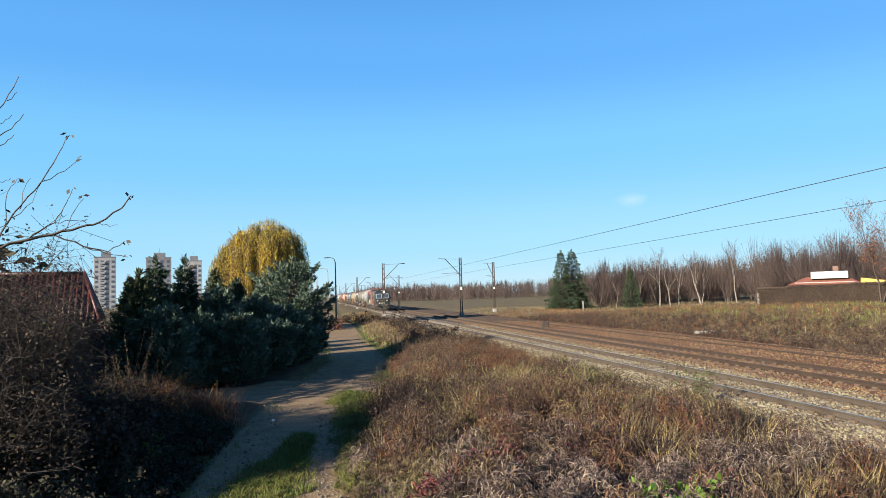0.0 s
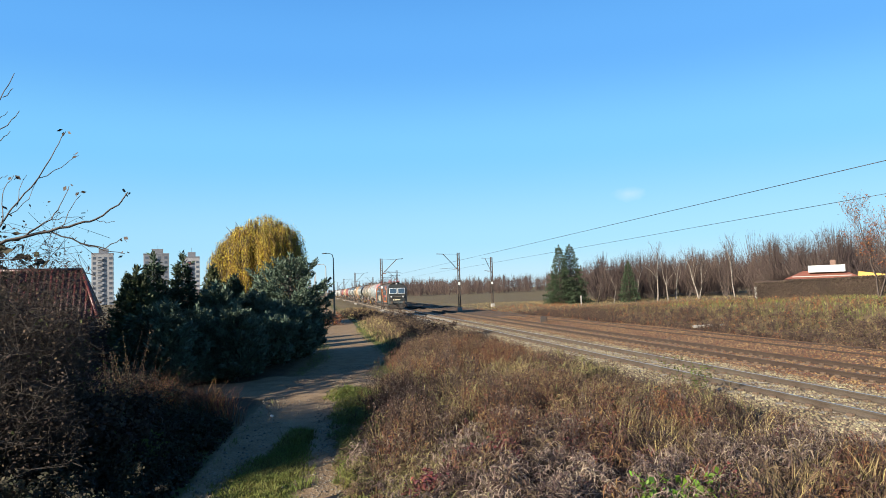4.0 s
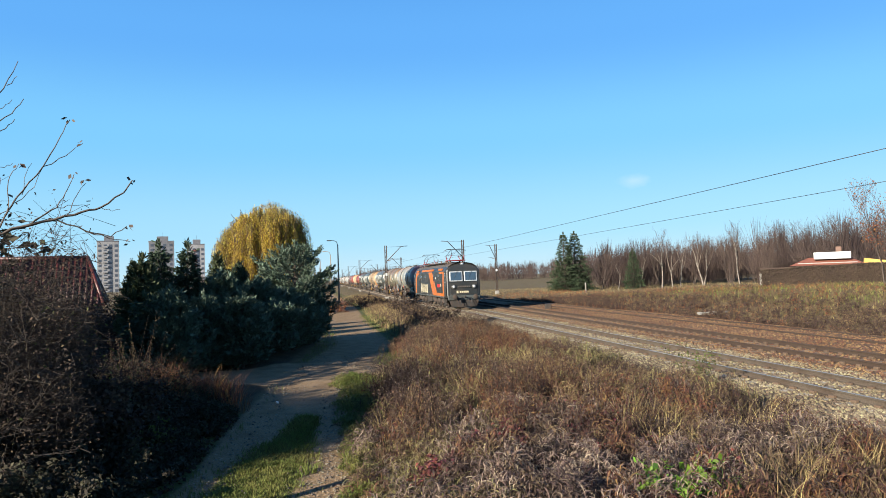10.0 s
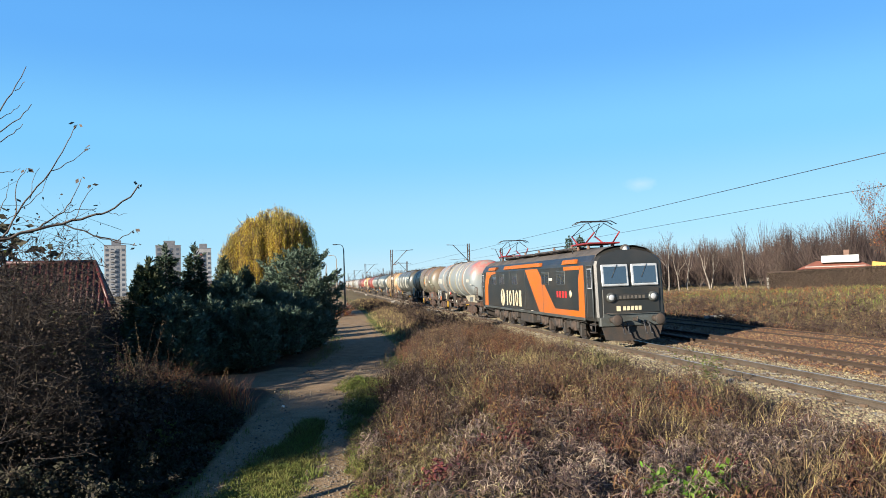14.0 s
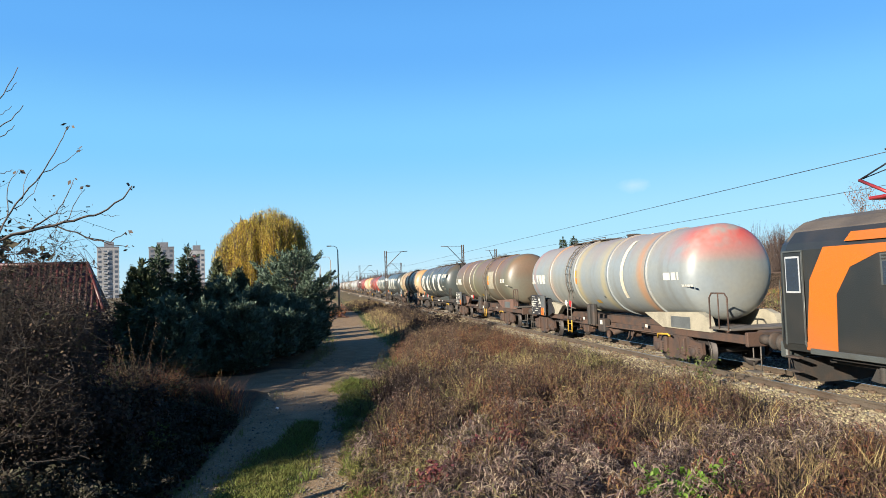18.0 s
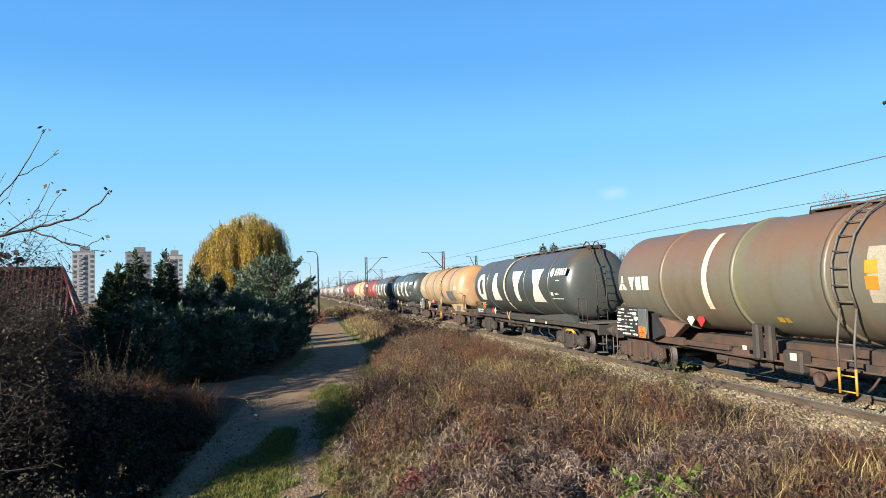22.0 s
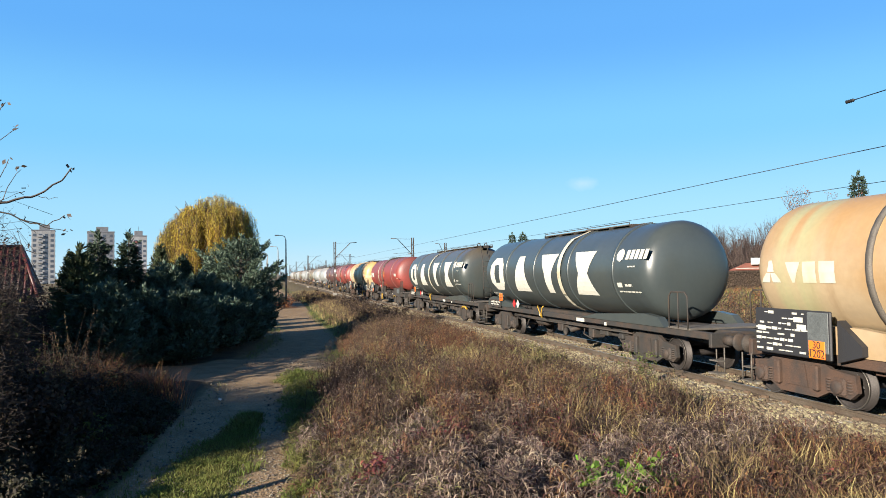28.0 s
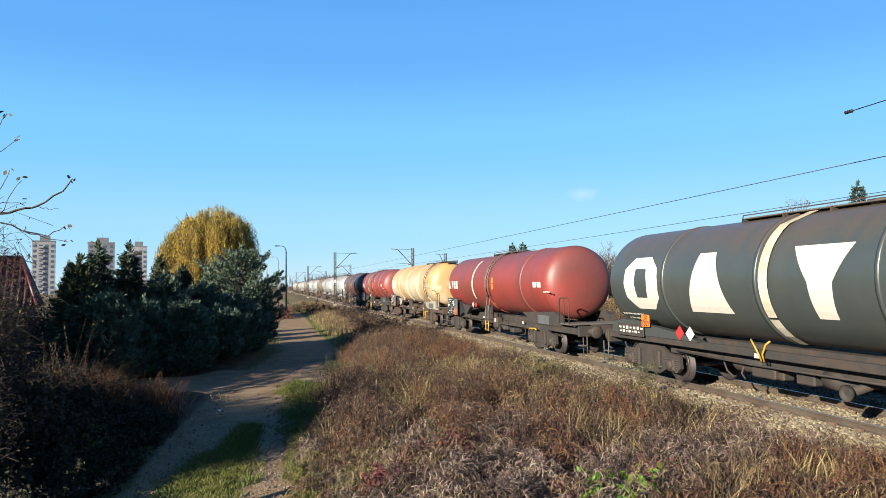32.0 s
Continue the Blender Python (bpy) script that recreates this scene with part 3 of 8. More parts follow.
# ---- overhead line ----
def catenary_mast(s, d, arm, label, tall=7.7, second=False):
    """A mast of two channels with lacing, and an arm that reaches over the track; arm < 0 reaches towards smaller d."""
    p = trk(s, d)
    z0 = float(ground_z(p.x, p.y)) - 0.1
    ms = thing("catenary_mast", Matrix.Translation((p.x, p.y, z0)) @ Matrix.Rotation(HEAD * -1, 4, "Z"), label, "catenary mast", "overhead line masts")
    part("footing", Shape().box(0, 0, 0.25, 0.55, 0.55, 0.7, 0.05), M_CONCRETE, ms)
    for o in (-0.12, 0.12):
        part("post", Shape().box(o, 0, 0.6 + tall / 2 - 0.3, 0.11, 0.2, tall - 0.6, 0.01), M_MAST, ms)
    for i in range(9 if s < 120 else 0):
        z = 0.8 + i * (tall - 1.2) / 9
        part("lacing_bar", Shape().box(0, 0.06, z + 0.2, 0.30, 0.02, 0.05, 0, Matrix.Rotation(radians(35 if i % 2 else -35), 4, "Y")), M_MAST, ms)
        part("lacing_bar", Shape().box(0, -0.06, z + 0.4, 0.30, 0.02, 0.05, 0, Matrix.Rotation(radians(-35 if i % 2 else 35), 4, "Y")), M_MAST, ms)
    if arm:
        g = 1 if arm > 0 else -1
        a = abs(arm)
        part("bracket_tube", Shape().tube([(0, 0, tall - 2.3), (g * a * 0.8, 0, tall - 0.15), (g * (a + 0.35), 0, tall - 0.1)], 0.045, 8), M_MAST, ms)
        part("top_stay", Shape().tube([(0, 0, tall - 0.2), (g * a * 0.8, 0, tall - 0.15)], 0.018, 6), M_MAST, ms)
        part("steady_arm", Shape().tube([(g * 0.5, 0, tall - 1.95), (g * a, 0, tall - 2.05)], 0.022, 6), M_MAST, ms)
        ins = Shape()
        ins.lathe([(0, 0.03)] + [(0.05 * i, 0.07 if i % 2 else 0.035) for i in range(1, 9)] + [(0.42, 0.03)], 10, "x", (g * 0.22 - (0.42 if g < 0 else 0), 0, tall - 2.1))
        part("insulator", ins, M_BRICKISH, ms, "brown ribbed insulator")
    part("marker_plate", Shape().box(0, -0.1, 3.7, 0.28, 0.02, 0.34), M_WHITE, ms, "small white marker plate")
    return ms


catenary_mast(95.0, 8.9, 2.7, "dark steel catenary mast beside the main track")
catenary_mast(86.5, 18.1, -2.5, "dark steel catenary mast between the tracks with a white plate")
catenary_mast(100.0, 26.0, -1.2, "dark catenary mast on the far side of the siding", 7.6)
for k, s in enumerate((162.0, 230.0, 300.0)):
    catenary_mast(s, 8.9, 2.7, "distant dark catenary mast beside the main track")
    catenary_mast(s - 6, 18.1, -2.5, "distant dark catenary mast between the tracks")


def line_wire(d, z, s_from, s_to, sag, r, name, label):
    pts = [trk(s_from + (s_to - s_from) * i / 16, d, z - sag * 4 * (i / 16) * (1 - i / 16)) for i in range(17)]
    return pts


def overhead(d, s_stops, zc, label):
    """Contact wire of one track, span by span."""
    w = thing("overhead_wire", Matrix(), label, "overhead wire", "overhead wires")
    for a, b in zip(s_stops, s_stops[1:]):
        part("contact_wire", Shape().tube(line_wire(d, zc, a, b, 0.02, 0, "", ""), 0.0085, 6), M_WIRE, w)
    return w


main_wire = overhead(TRACKS[0], (-40, 11.5, 95, 162, 230, 300), RAIL_Z + 5.12, "dark contact wire over the main track")
overhead(TRACKS[1], (-40, 16, 80.5, 156, 224, 294), RAIL_Z + 5.0, "dark contact wire over the second track")
ins = part("line_insulator", Shape().lathe([(0, 0.012)] + [(0.026 * i, 0.04 if i % 2 else 0.022) for i in range(1, 9)] + [(0.235, 0.012)], 10), M_WIRE, main_wire, "dark ribbed insulator", Matrix.Translation(trk(11.6, TRACKS[0], RAIL_Z + 6.2)) @ ALONG)
part("stay_wire", Shape().tube([(0.235, 0, 0), (14, 0.2, 0.25)], 0.010, 6), M_WIRE, ins)


# ---- street lamps along the road ----
def street_lamp(x, y, label, tall=7.6):
    z0 = float(ground_z(x, y))
    lp = thing("street_lamp", Matrix.Translation((x, y, z0 - 0.05)), label, "street lamp", "street lamps along the road")
    part("post", Shape().tube([(0, 0, 0), (0, 0, tall * 0.5), (0, 0, tall - 0.5)], [0.11, 0.085, 0.055], 10), M_POST, lp)
    part("arm", Shape().tube([(0, 0, tall - 0.55), (-0.12, 0, tall - 0.15), (-0.4, 0, tall), (-0.75, 0, tall + 0.02)], [0.04, 0.035, 0.03, 0.028], 8), M_POST, lp)
    part("lamp_head", Shape().box(-0.95, 0, tall + 0.02, 0.5, 0.2, 0.11, 0.04), M_CONCRETE, lp, "grey flat lantern head")
    return lp


for x, y in ((-11.9, 75.0), (-17.5, 103.0), (-24.6, 133.0), (-31.0, 166.0), (-39.5, 205.0)):
    street_lamp(x, y, "concrete street lamp post beside the dirt road" if y < 80 else "distant concrete street lamp post beside the road")


# ---- plants ----
def ground_at(x, y):
    return float(ground_z(x, y))


def blades(pos, height, width, lean, rng, bend=0.5, toward=None):
    """Bent grass blades: five corners, three triangles each. Arrays in, arrays out."""
    n = len(pos)
    a = rng.rand(n) * 2 * math.pi
    side = np.stack([np.cos(a), np.sin(a), np.zeros(n)], 1)
    b = rng.rand(n) * 2 * math.pi if toward is None else toward + rng.randn(n) * 0.5
    way = np.stack([np.cos(b), np.sin(b), np.zeros(n)], 1) * (lean * (0.3 + rng.rand(n)))[:, None]
    h = height[:, None]
    up = np.array([0, 0, 1.0])
    mid = pos + h * (0.55 * up + 0.3 * way)
    tip = pos + h * ((1 - 0.35 * np.linalg.norm(way, axis=1) * bend)[:, None] * up + way)
    w = width[:, None] * side
    v = np.stack([pos - w, pos + w, mid - 0.7 * w, mid + 0.7 * w, tip], 1)
    f = np.array([(0, 1, 3), (0, 3, 2), (2, 3, 4)])
    return v.reshape(-1, 3), (f[None] + 5 * np.arange(n)[:, None, None]).reshape(-1, 3)


def leaves(pos, size, rng, droop=0.0, slim=0.45, along=None):
    """Small pointed leaves, two triangles each, facing anywhere."""
    n = len(pos)
    d = rng.randn(n, 3)
    d[:, 2] = d[:, 2] * 0.8 - droop
    if along is not None:
        d = d * 0.45 + along
    d /= np.linalg.norm(d, axis=1)[:, None] + 1e-9
    s = np.cross(d, rng.randn(n, 3))
    s /= np.linalg.norm(s, axis=1)[:, None] + 1e-9
    L = (size * (0.6 + 0.8 * rng.rand(n)))[:, None]
    v = np.stack([pos, pos + L * (0.5 * d + slim * 0.5 * s), pos + L * d, pos + L * (0.5 * d - slim * 0.5 * s)], 1)
    f = np.array([(0, 1, 2), (0, 2, 3)])
    return v.reshape(-1, 3), (f[None] + 4 * np.arange(n)[:, None, None]).reshape(-1, 3)


def sticks(a, b, ra, rb):
    """Three-sided tapered sticks from a to b."""
    a, b = np.asarray(a, float), np.asarray(b, float)
    n = len(a)
    d = b - a
    d /= np.linalg.norm(d, axis=1)[:, None] + 1e-9
    ref = np.where(np.abs(d[:, 2:3]) < 0.9, np.array([[0, 0, 1.0]]), np.array([[1.0, 0, 0]]))
    s = np.cross(d, ref)
    s /= np.linalg.norm(s, axis=1)[:, None]
    t = np.cross(d, s)
    ring = []
    for p, r in ((a, ra), (b, rb)):
        for k in range(3):
            c = 2 * math.pi * k / 3
            ring.append(p + np.asarray(r)[:, None] * (math.cos(c) * s + math.sin(c) * t))
    v = np.stack(ring, 1)
    f = np.array([(0, 1, 4), (0, 4, 3), (1, 2, 5), (1, 5, 4), (2, 0, 3), (2, 3, 5)])
    return v.reshape(-1, 3), (f[None] + 6 * np.arange(n)[:, None, None]).reshape(-1, 3)


def join(*pieces):
    vs, fs, k = [], [], 0
    for v, f in pieces:
        vs.append(v)
        fs.append(f + k)
        k += len(v)
    return np.concatenate(vs), np.concatenate(fs)


def plant_part(name, piece, mat, parent, label=""):
    o = new(name, raw_mesh(name, piece[0], piece[1], mat))
    o.parent = parent
    return tagged(o, label, kind="stuff" if name in ("stem_tangle", "bough_mass", "twig_mass", "strand_mass", "needles", "leaves") else "")


def grow(rng, base, way, length, radius, levels, kids=(3, 5), spread=0.6, shrink=0.66, bend=0.18, up=0.15, segs=4, wild=1.0):
    """A branching skeleton: lists of stick ends and radii, and the tips."""
    A, B, RA, RB, tips = [], [], [], [], []

    def limb(p, d, L, r, lev):
        pts = [p]
        q = p
        for i in range(segs):
            d2 = d + rng.randn(3) * bend * wild
            d2[2] += up * 0.3
            d = d2 / np.linalg.norm(d2)
            q2 = q + d * L / segs
            r2 = r * (1 - 0.55 / segs)
            A.append(q), B.append(q2), RA.append(r), RB.append(r2)
            q, r = q2, r2
            pts.append(q)
        if lev == 0:
            tips.append((q, d))
            return
        n = rng.randint(kids[0], kids[1] + 1)
        for i in range(n):
            k = rng.randint(1 if lev < levels else max(1, segs // 2), segs + 1)
            e = rng.randn(3)
            e -= d * e.dot(d)
            e /= np.linalg.norm(e) + 1e-9
            nd = d * (1 - spread * 0.5) + e * spread
            nd[2] += up
            nd /= np.linalg.norm(nd)
            limb(pts[k], nd, L * shrink * rng.uniform(0.7, 1.15), r * (0.75 if k == segs else 0.6), lev - 1)
        limb(q, d, L * shrink, r * 0.8, lev - 1)

    limb(np.array(base, float), np.array(way, float) / np.linalg.norm(way), length, radius, levels)
    return np.array(A), np.array(B), np.array(RA), np.array(RB), tips


def bare_tree(name, seed, tall, mat_trunk, mat_twig, label, leaf=None, stems=1, spread=0.55, category="tree", group="bare trees beyond the railway"):
    """A leafless tree: trunk and limbs, fine twigs, and perhaps a few leaves left. Built at the origin."""
    rng = np.random.RandomState(seed)
    t = thing(name, Matrix(), label, category, group)
    thick, thin, tips = [], [], []
    for k in range(stems):
        a = rng.rand() * 6.3
        way = (0.25 * math.cos(a) * (stems > 1), 0.25 * math.sin(a) * (stems > 1), 1)
        A, B, RA, RB, tp = grow(rng, (0.15 * math.cos(a) * (stems > 1), 0.15 * math.sin(a) * (stems > 1), -0.1), way, tall * 0.42, tall * 0.016 / stems ** 0.5 + 0.02, 4, (2, 4), spread, 0.62, 0.12, 0.22)
        big = RA > 0.022
        thick.append((A[big], B[big], RA[big], RB[big]))
        thin.append((A[~big], B[~big], np.maximum(RA[~big], 0.008), np.maximum(RB[~big], 0.006)))
        tips += tp
    cat = lambda L: [np.concatenate([x[i] for x in L]) for i in range(4)]
    plant_part("trunk", sticks(*cat(thick)), mat_trunk, t, "trunk and limbs")
    plant_part("twig_mass", sticks(*cat(thin)), mat_twig, t)
    if leaf:
        p = np.array([q for q, d in tips])
        p = np.repeat(p, 3, 0) + rng.randn(len(p) * 3, 3) * 0.15
        plant_part("leaves", leaves(p, np.full(len(p), 0.12), rng, 0.5), leaf, t, "few remaining leaves")
    return t


def conifer(name, seed, x, y, tall, wide, mat, label, style="pine", group="evergreens along the road", tufts=1500):
    """An evergreen: trunk, boughs in whorls, and shoots of needles along them; pine boughs turn up, spruce boughs hang, cypress boughs hug the stem."""
    rng = np.random.RandomState(seed)
    t = thing(name, Matrix.Translation((x, y, ground_at(x, y) - 0.05)), label, "evergreen tree", group)
    part("trunk", Shape().tube([(0, 0, 0), (0, 0, tall * 0.5), (0, 0, tall * 0.97)], [0.05 + tall * 0.014, 0.03 + tall * 0.008, 0.012], 8), M_BARK, t)
    whorls = max(9, int(tall * {"pine": 3.4, "spruce": 4.6, "thuja": 6}[style]))
    A, B, P, D, S = [], [], [], [], []
    for w in range(whorls):
        h = (w + 0.5 * rng.rand()) / whorls
        if style == "pine":
            reach = wide / 2 * (math.sin(min(1.0, h * 0.86 + 0.16) * math.pi) ** 0.55) * (1.0 - 0.30 * h)
        elif style == "spruce":
            reach = wide / 2 * (1.03 - h) ** 0.85
        else:
            reach = wide / 2 * (1.05 - h ** 2.4) * 0.85
        k = {"pine": 8, "spruce": 9, "thuja": 9}[style]
        for i in range(k):
            az = 6.283 * (i + rng.rand() * 0.8) / k + w * 2.4
            L = reach * rng.uniform(0.62, 1.22) + 0.06
            rise = {"pine": 0.30, "spruce": -0.22, "thuja": 1.3}[style] + 0.15 * rng.randn()
            out = np.array([math.cos(az), math.sin(az), 0.0])
            side = np.array([-math.sin(az), math.cos(az), 0.0])
            z0 = tall * (0.03 + 0.93 * h) - (0.25 * L if style == "thuja" else 0)
            p0 = np.array([0, 0, max(0.1, z0)])
            n = int(np.clip(tufts * L / (whorls * k * wide * 0.28), 5, 40))
            f = 0.30 + 0.70 * rng.rand(n) ** 0.75
            curve = rise * f + {"pine": 0.22, "spruce": 0.10, "thuja": 0.0}[style] * f ** 2
            sp = rng.randn(n) * 0.20 * L * (1.25 - f)
            pos = p0 + out * (L * f)[:, None] + side * sp[:, None]
            pos[:, 2] += L * curve + rng.randn(n) * 0.05
            A.append(p0), B.append(p0 + out * L * 0.9 + np.array([0, 0, L * 0.85 * rise]))
            dirs = out * 0.75 + np.array([0, 0, {"pine": 0.85, "spruce": -0.15, "thuja": 1.6}[style]]) + side * (sp / (0.2 * L + 0.05))[:, None] * 0.5 + rng.randn(n, 3) * 0.25
            P.append(pos), D.append(dirs / np.linalg.norm(dirs, axis=1)[:, None])
            S.append({"pine": 0.26, "spruce": 0.30, "thuja": 0.20}[style] * (0.7 + 0.7 * rng.rand(n)) * (1 - 0.35 * h))
    P, D, S = np.concatenate(P), np.concatenate(D), np.concatenate(S)
    top = np.array([[0, 0, tall * 0.95]] * 6) + rng.randn(6, 3) * 0.04
    P, D, S = np.concatenate([P, top]), np.concatenate([D, np.array([[0, 0, 1.0]] * 6)]), np.concatenate([S, np.full(6, 0.3)])
    k = 9
    n = len(P)
    start = np.repeat(P, k, 0) + np.repeat(D * S[:, None], k, 0) * rng.rand(n * k)[:, None]
    plant_part("needles", leaves(start, np.repeat(S * 0.64, k), rng, 0, 0.30, np.repeat(D, k, 0) * 0.9), mat, t)
    A, B = np.array(A), np.array(B)
    plant_part("bough_mass", sticks(A, B, np.full(len(A), 0.02), np.full(len(A), 0.006)), M_BARK, t)
    return t


def willow(x, y, tall, wide):
    rng = np.random.RandomState(5)
    t = thing("weeping_willow", Matrix.Translation((x, y, ground_at(x, y) - 0.1)), "tall weeping willow with yellow autumn leaves", "tree")
    A, B, RA, RB, tips = grow(rng, (0, 0, 0), (0.03, 0, 1), tall * 0.42, 0.38, 3, (3, 4), 0.75, 0.62, 0.14, 0.25)
    plant_part("trunk", sticks(A, B, RA, np.maximum(RB, 0.03)), M_BARK, t)
    m, n = 150, 3200
    ca, cr = rng.rand(m) * 6.283, np.sqrt(rng.rand(m)) ** 0.85
    cx, cy = wide / 2 * cr * np.cos(ca) * 0.93, wide / 2 * cr * np.sin(ca) * 0.93
    ctop = tall * (0.99 - 0.15 * cr ** 3.0 - 0.17 * np.clip(-cx / (wide / 2), 0, 1) ** 0.8 - 0.17 * rng.rand(m))
    long = (2.0 + 5.2 * rng.rand(m)) * (0.5 + 0.8 * cr)
    i = rng.randint(0, m, n)
    off = rng.randn(n, 2) * 0.42
    gx, gy = cx[i] + off[:, 0], cy[i] + off[:, 1]
    a, rad = np.arctan2(gy, gx), np.hypot(gx, gy)
    top = ctop[i] - 0.9 * (off ** 2).sum(1) - 0.2 * rng.rand(n)
    drop = np.minimum(long[i] * (0.55 + 0.6 * rng.rand(n)), np.maximum(top - 1.2, 0.5))
    k = 22
    f = (np.arange(k) / k)[None]
    drift = 0.12 * rng.randn(n, 2)
    px = (rad * np.cos(a))[:, None] * (1 + 0.05 * np.sin(f * 3)) + drift[:, :1] * f + 0.05 * rng.randn(n, k)
    py = (rad * np.sin(a))[:, None] * (1 + 0.05 * np.sin(f * 3)) + drift[:, 1:] * f + 0.05 * rng.randn(n, k)
    pz = top[:, None] - drop[:, None] * f
    pts = np.stack([px, py, pz], -1)
    strands = sticks(pts[:, 0:-1:3].reshape(-1, 3), pts[:, 3::3].reshape(-1, 3) if pts[:, 3::3].shape[1] == pts[:, 0:-1:3].shape[1] else pts[:, 1::3].reshape(-1, 3)[: len(pts[:, 0:-1:3].reshape(-1, 3))],
                     np.full(pts[:, 0:-1:3].shape[0] * pts[:, 0:-1:3].shape[1], 0.012), np.full(pts[:, 0:-1:3].shape[0] * pts[:, 0:-1:3].shape[1], 0.008))
    plant_part("strand_mass", strands, M_TWIG, t)
    q = np.repeat(pts.reshape(-1, 3), 3, 0)
    q = q + np.array([0.07, 0.07, 0.16]) * rng.randn(len(q), 3)
    plant_part("leaves", leaves(q, np.full(len(q), 0.20), rng, 2.6, 0.17), M_WILLOW, t, "narrow yellow leaves on hanging strands")
    return t


def shrub(seed, x, y, tall, wide, leaf_mat, label, count=2600, leaf=0.085, twig_mat=None, name="shrub", group="roadside thicket", stems=26, z_low=0.08, inside=None):
    """A dense shrub of thin arching stems with small leaves."""
    rng = np.random.RandomState(seed)
    t = thing(name, Matrix.Translation((x, y, ground_at(x, y) - 0.03)), label, "shrub", group)
    A, B, RA, RB, pts = [], [], [], [], []
    for k in range(stems):
        a, r = rng.rand() * 6.3, rng.rand() ** 0.6
        p = np.array([0.25 * wide * r * math.cos(a), 0.25 * wide * r * math.sin(a), 0])
        d = np.array([0.55 * r * math.cos(a) * wide / tall, 0.55 * r * math.sin(a) * wide / tall, 1.0])
        L = tall * (0.6 + 0.45 * rng.rand()) / 6
        rr = 0.006 + 0.008 * rng.rand()
        for i in range(6):
            d = d / np.linalg.norm(d) + rng.randn(3) * 0.16 + np.array([0.05 * math.cos(a), 0.05 * math.sin(a), -0.07])
            q = p + d / np.linalg.norm(d) * L
            A.append(p), B.append(q), RA.append(rr), RB.append(rr * 0.82)
            rr *= 0.82
            for j in range(3):
                e = rng.randn(3)
                e[2] = abs(e[2]) * 0.6
                e *= 0.24 * tall / 2.5 / np.linalg.norm(e)
                s = q + e * (0.6 + rng.rand())
                A.append(q), B.append(s), RA.append(0.0045), RB.append(0.0025)
                pts.append((q, s))
            p = q
    A, B, RA, RB = np.array(A), np.array(B), np.array(RA), np.array(RB)
    if inside is not None:
        ok = inside(B[:, 0] + x, B[:, 1] + y)
        A, B, RA, RB = A[ok], B[ok], RA[ok], RB[ok]
    plant_part("stem_tangle", sticks(A, B, RA, RB), twig_mat or M_TWIG, t)
    i = rng.randint(0, len(pts), count)
    q0 = np.array([p[0] for p in pts])[i]
    q1 = np.array([p[1] for p in pts])[i]
    f = rng.rand(count)[:, None]
    q = q0 + (q1 - q0) * f + rng.randn(count, 3) * 0.05 * tall
    q[:, 2] = np.maximum(q[:, 2], z_low)
    if inside is not None:
        q = q[inside(q[:, 0] + x, q[:, 1] + y)]
        count = len(q)
    plant_part("leaves", leaves(q, np.full(count, leaf), rng, 0.2, 0.55), leaf_mat, t)
    return t


def off_road(x, y):
    """Left of the dirt road's edge."""
    return x < np.interp(y, [6, 8, 10.8, 15.9, 19.2, 21.5, 23], [-3.7, -3.95, -4.35, -4.95, -6.2, -8.6, -12])


def well_off_road(x, y):
    """The tall shrubs keep a rounded edge farther from the road."""
    return x < -0.515 * y + 0.12 * np.sin(4 * y) - 0.1


def lush(x, y):
    """Plants stand taller in clumps, and low towards the railway."""
    s, d = sd(x, y)
    return np.maximum(0.25, 0.74 + 0.46 * wave(x, y, 0.9, 51) + 0.42 * wave(x, y, 2.4, 52)) * (1 - 0.5 * smooth_step(6.0, 9.2, d) * smooth_step(23, 12, d))


def weeds(name, n, region, mat, label, seed, h=(0.5, 1.1), leaf=0.05, per=12, head=None, category="weeds", slim=0.28):
    """Dry stalks with small withered leaves; region(rng, n) gives places."""
    rng = np.random.RandomState(seed)
    x, y = region(rng, n)
    n = len(x)
    z = ground_z(x, y)
    H = (h[0] + (h[1] - h[0]) * rng.rand(n)) * lush(x, y)
    p = np.stack([x, y, z], 1)
    lean = rng.randn(n, 2) * 0.22
    m = p + np.stack([lean[:, 0] * 0.4 * H, lean[:, 1] * 0.4 * H, 0.55 * H], 1)
    tip = p + np.stack([lean[:, 0] * H, lean[:, 1] * H, H], 1)
    st = join(sticks(p, m, np.full(n, 0.005), np.full(n, 0.004)), sticks(m, tip, np.full(n, 0.004), np.full(n, 0.002)))
    f = 0.2 + 0.8 * rng.rand(n, per) ** 0.7
    pos = p[:, None] + (tip - p)[:, None] * f[..., None]
    pos = pos.reshape(-1, 3) + rng.randn(n * per, 3) * 0.035
    ob = tagged(new(name, raw_mesh(name, *join(st, leaves(pos, np.full(n * per, leaf), rng, 0.7, slim)), mat)), label, category, kind="stuff")
    if head:
        kk = 6
        hp = np.repeat(tip, kk, 0) + rng.randn(n * kk, 3) * np.array([0.015, 0.015, 0.06])
        tagged(new("seed_heads", raw_mesh("seed_heads", *leaves(hp, np.full(n * kk, 0.022), rng, -0.2, 0.5), head)), "fluffy grey seed heads on the dry weeds", "weeds", kind="stuff")
    return ob


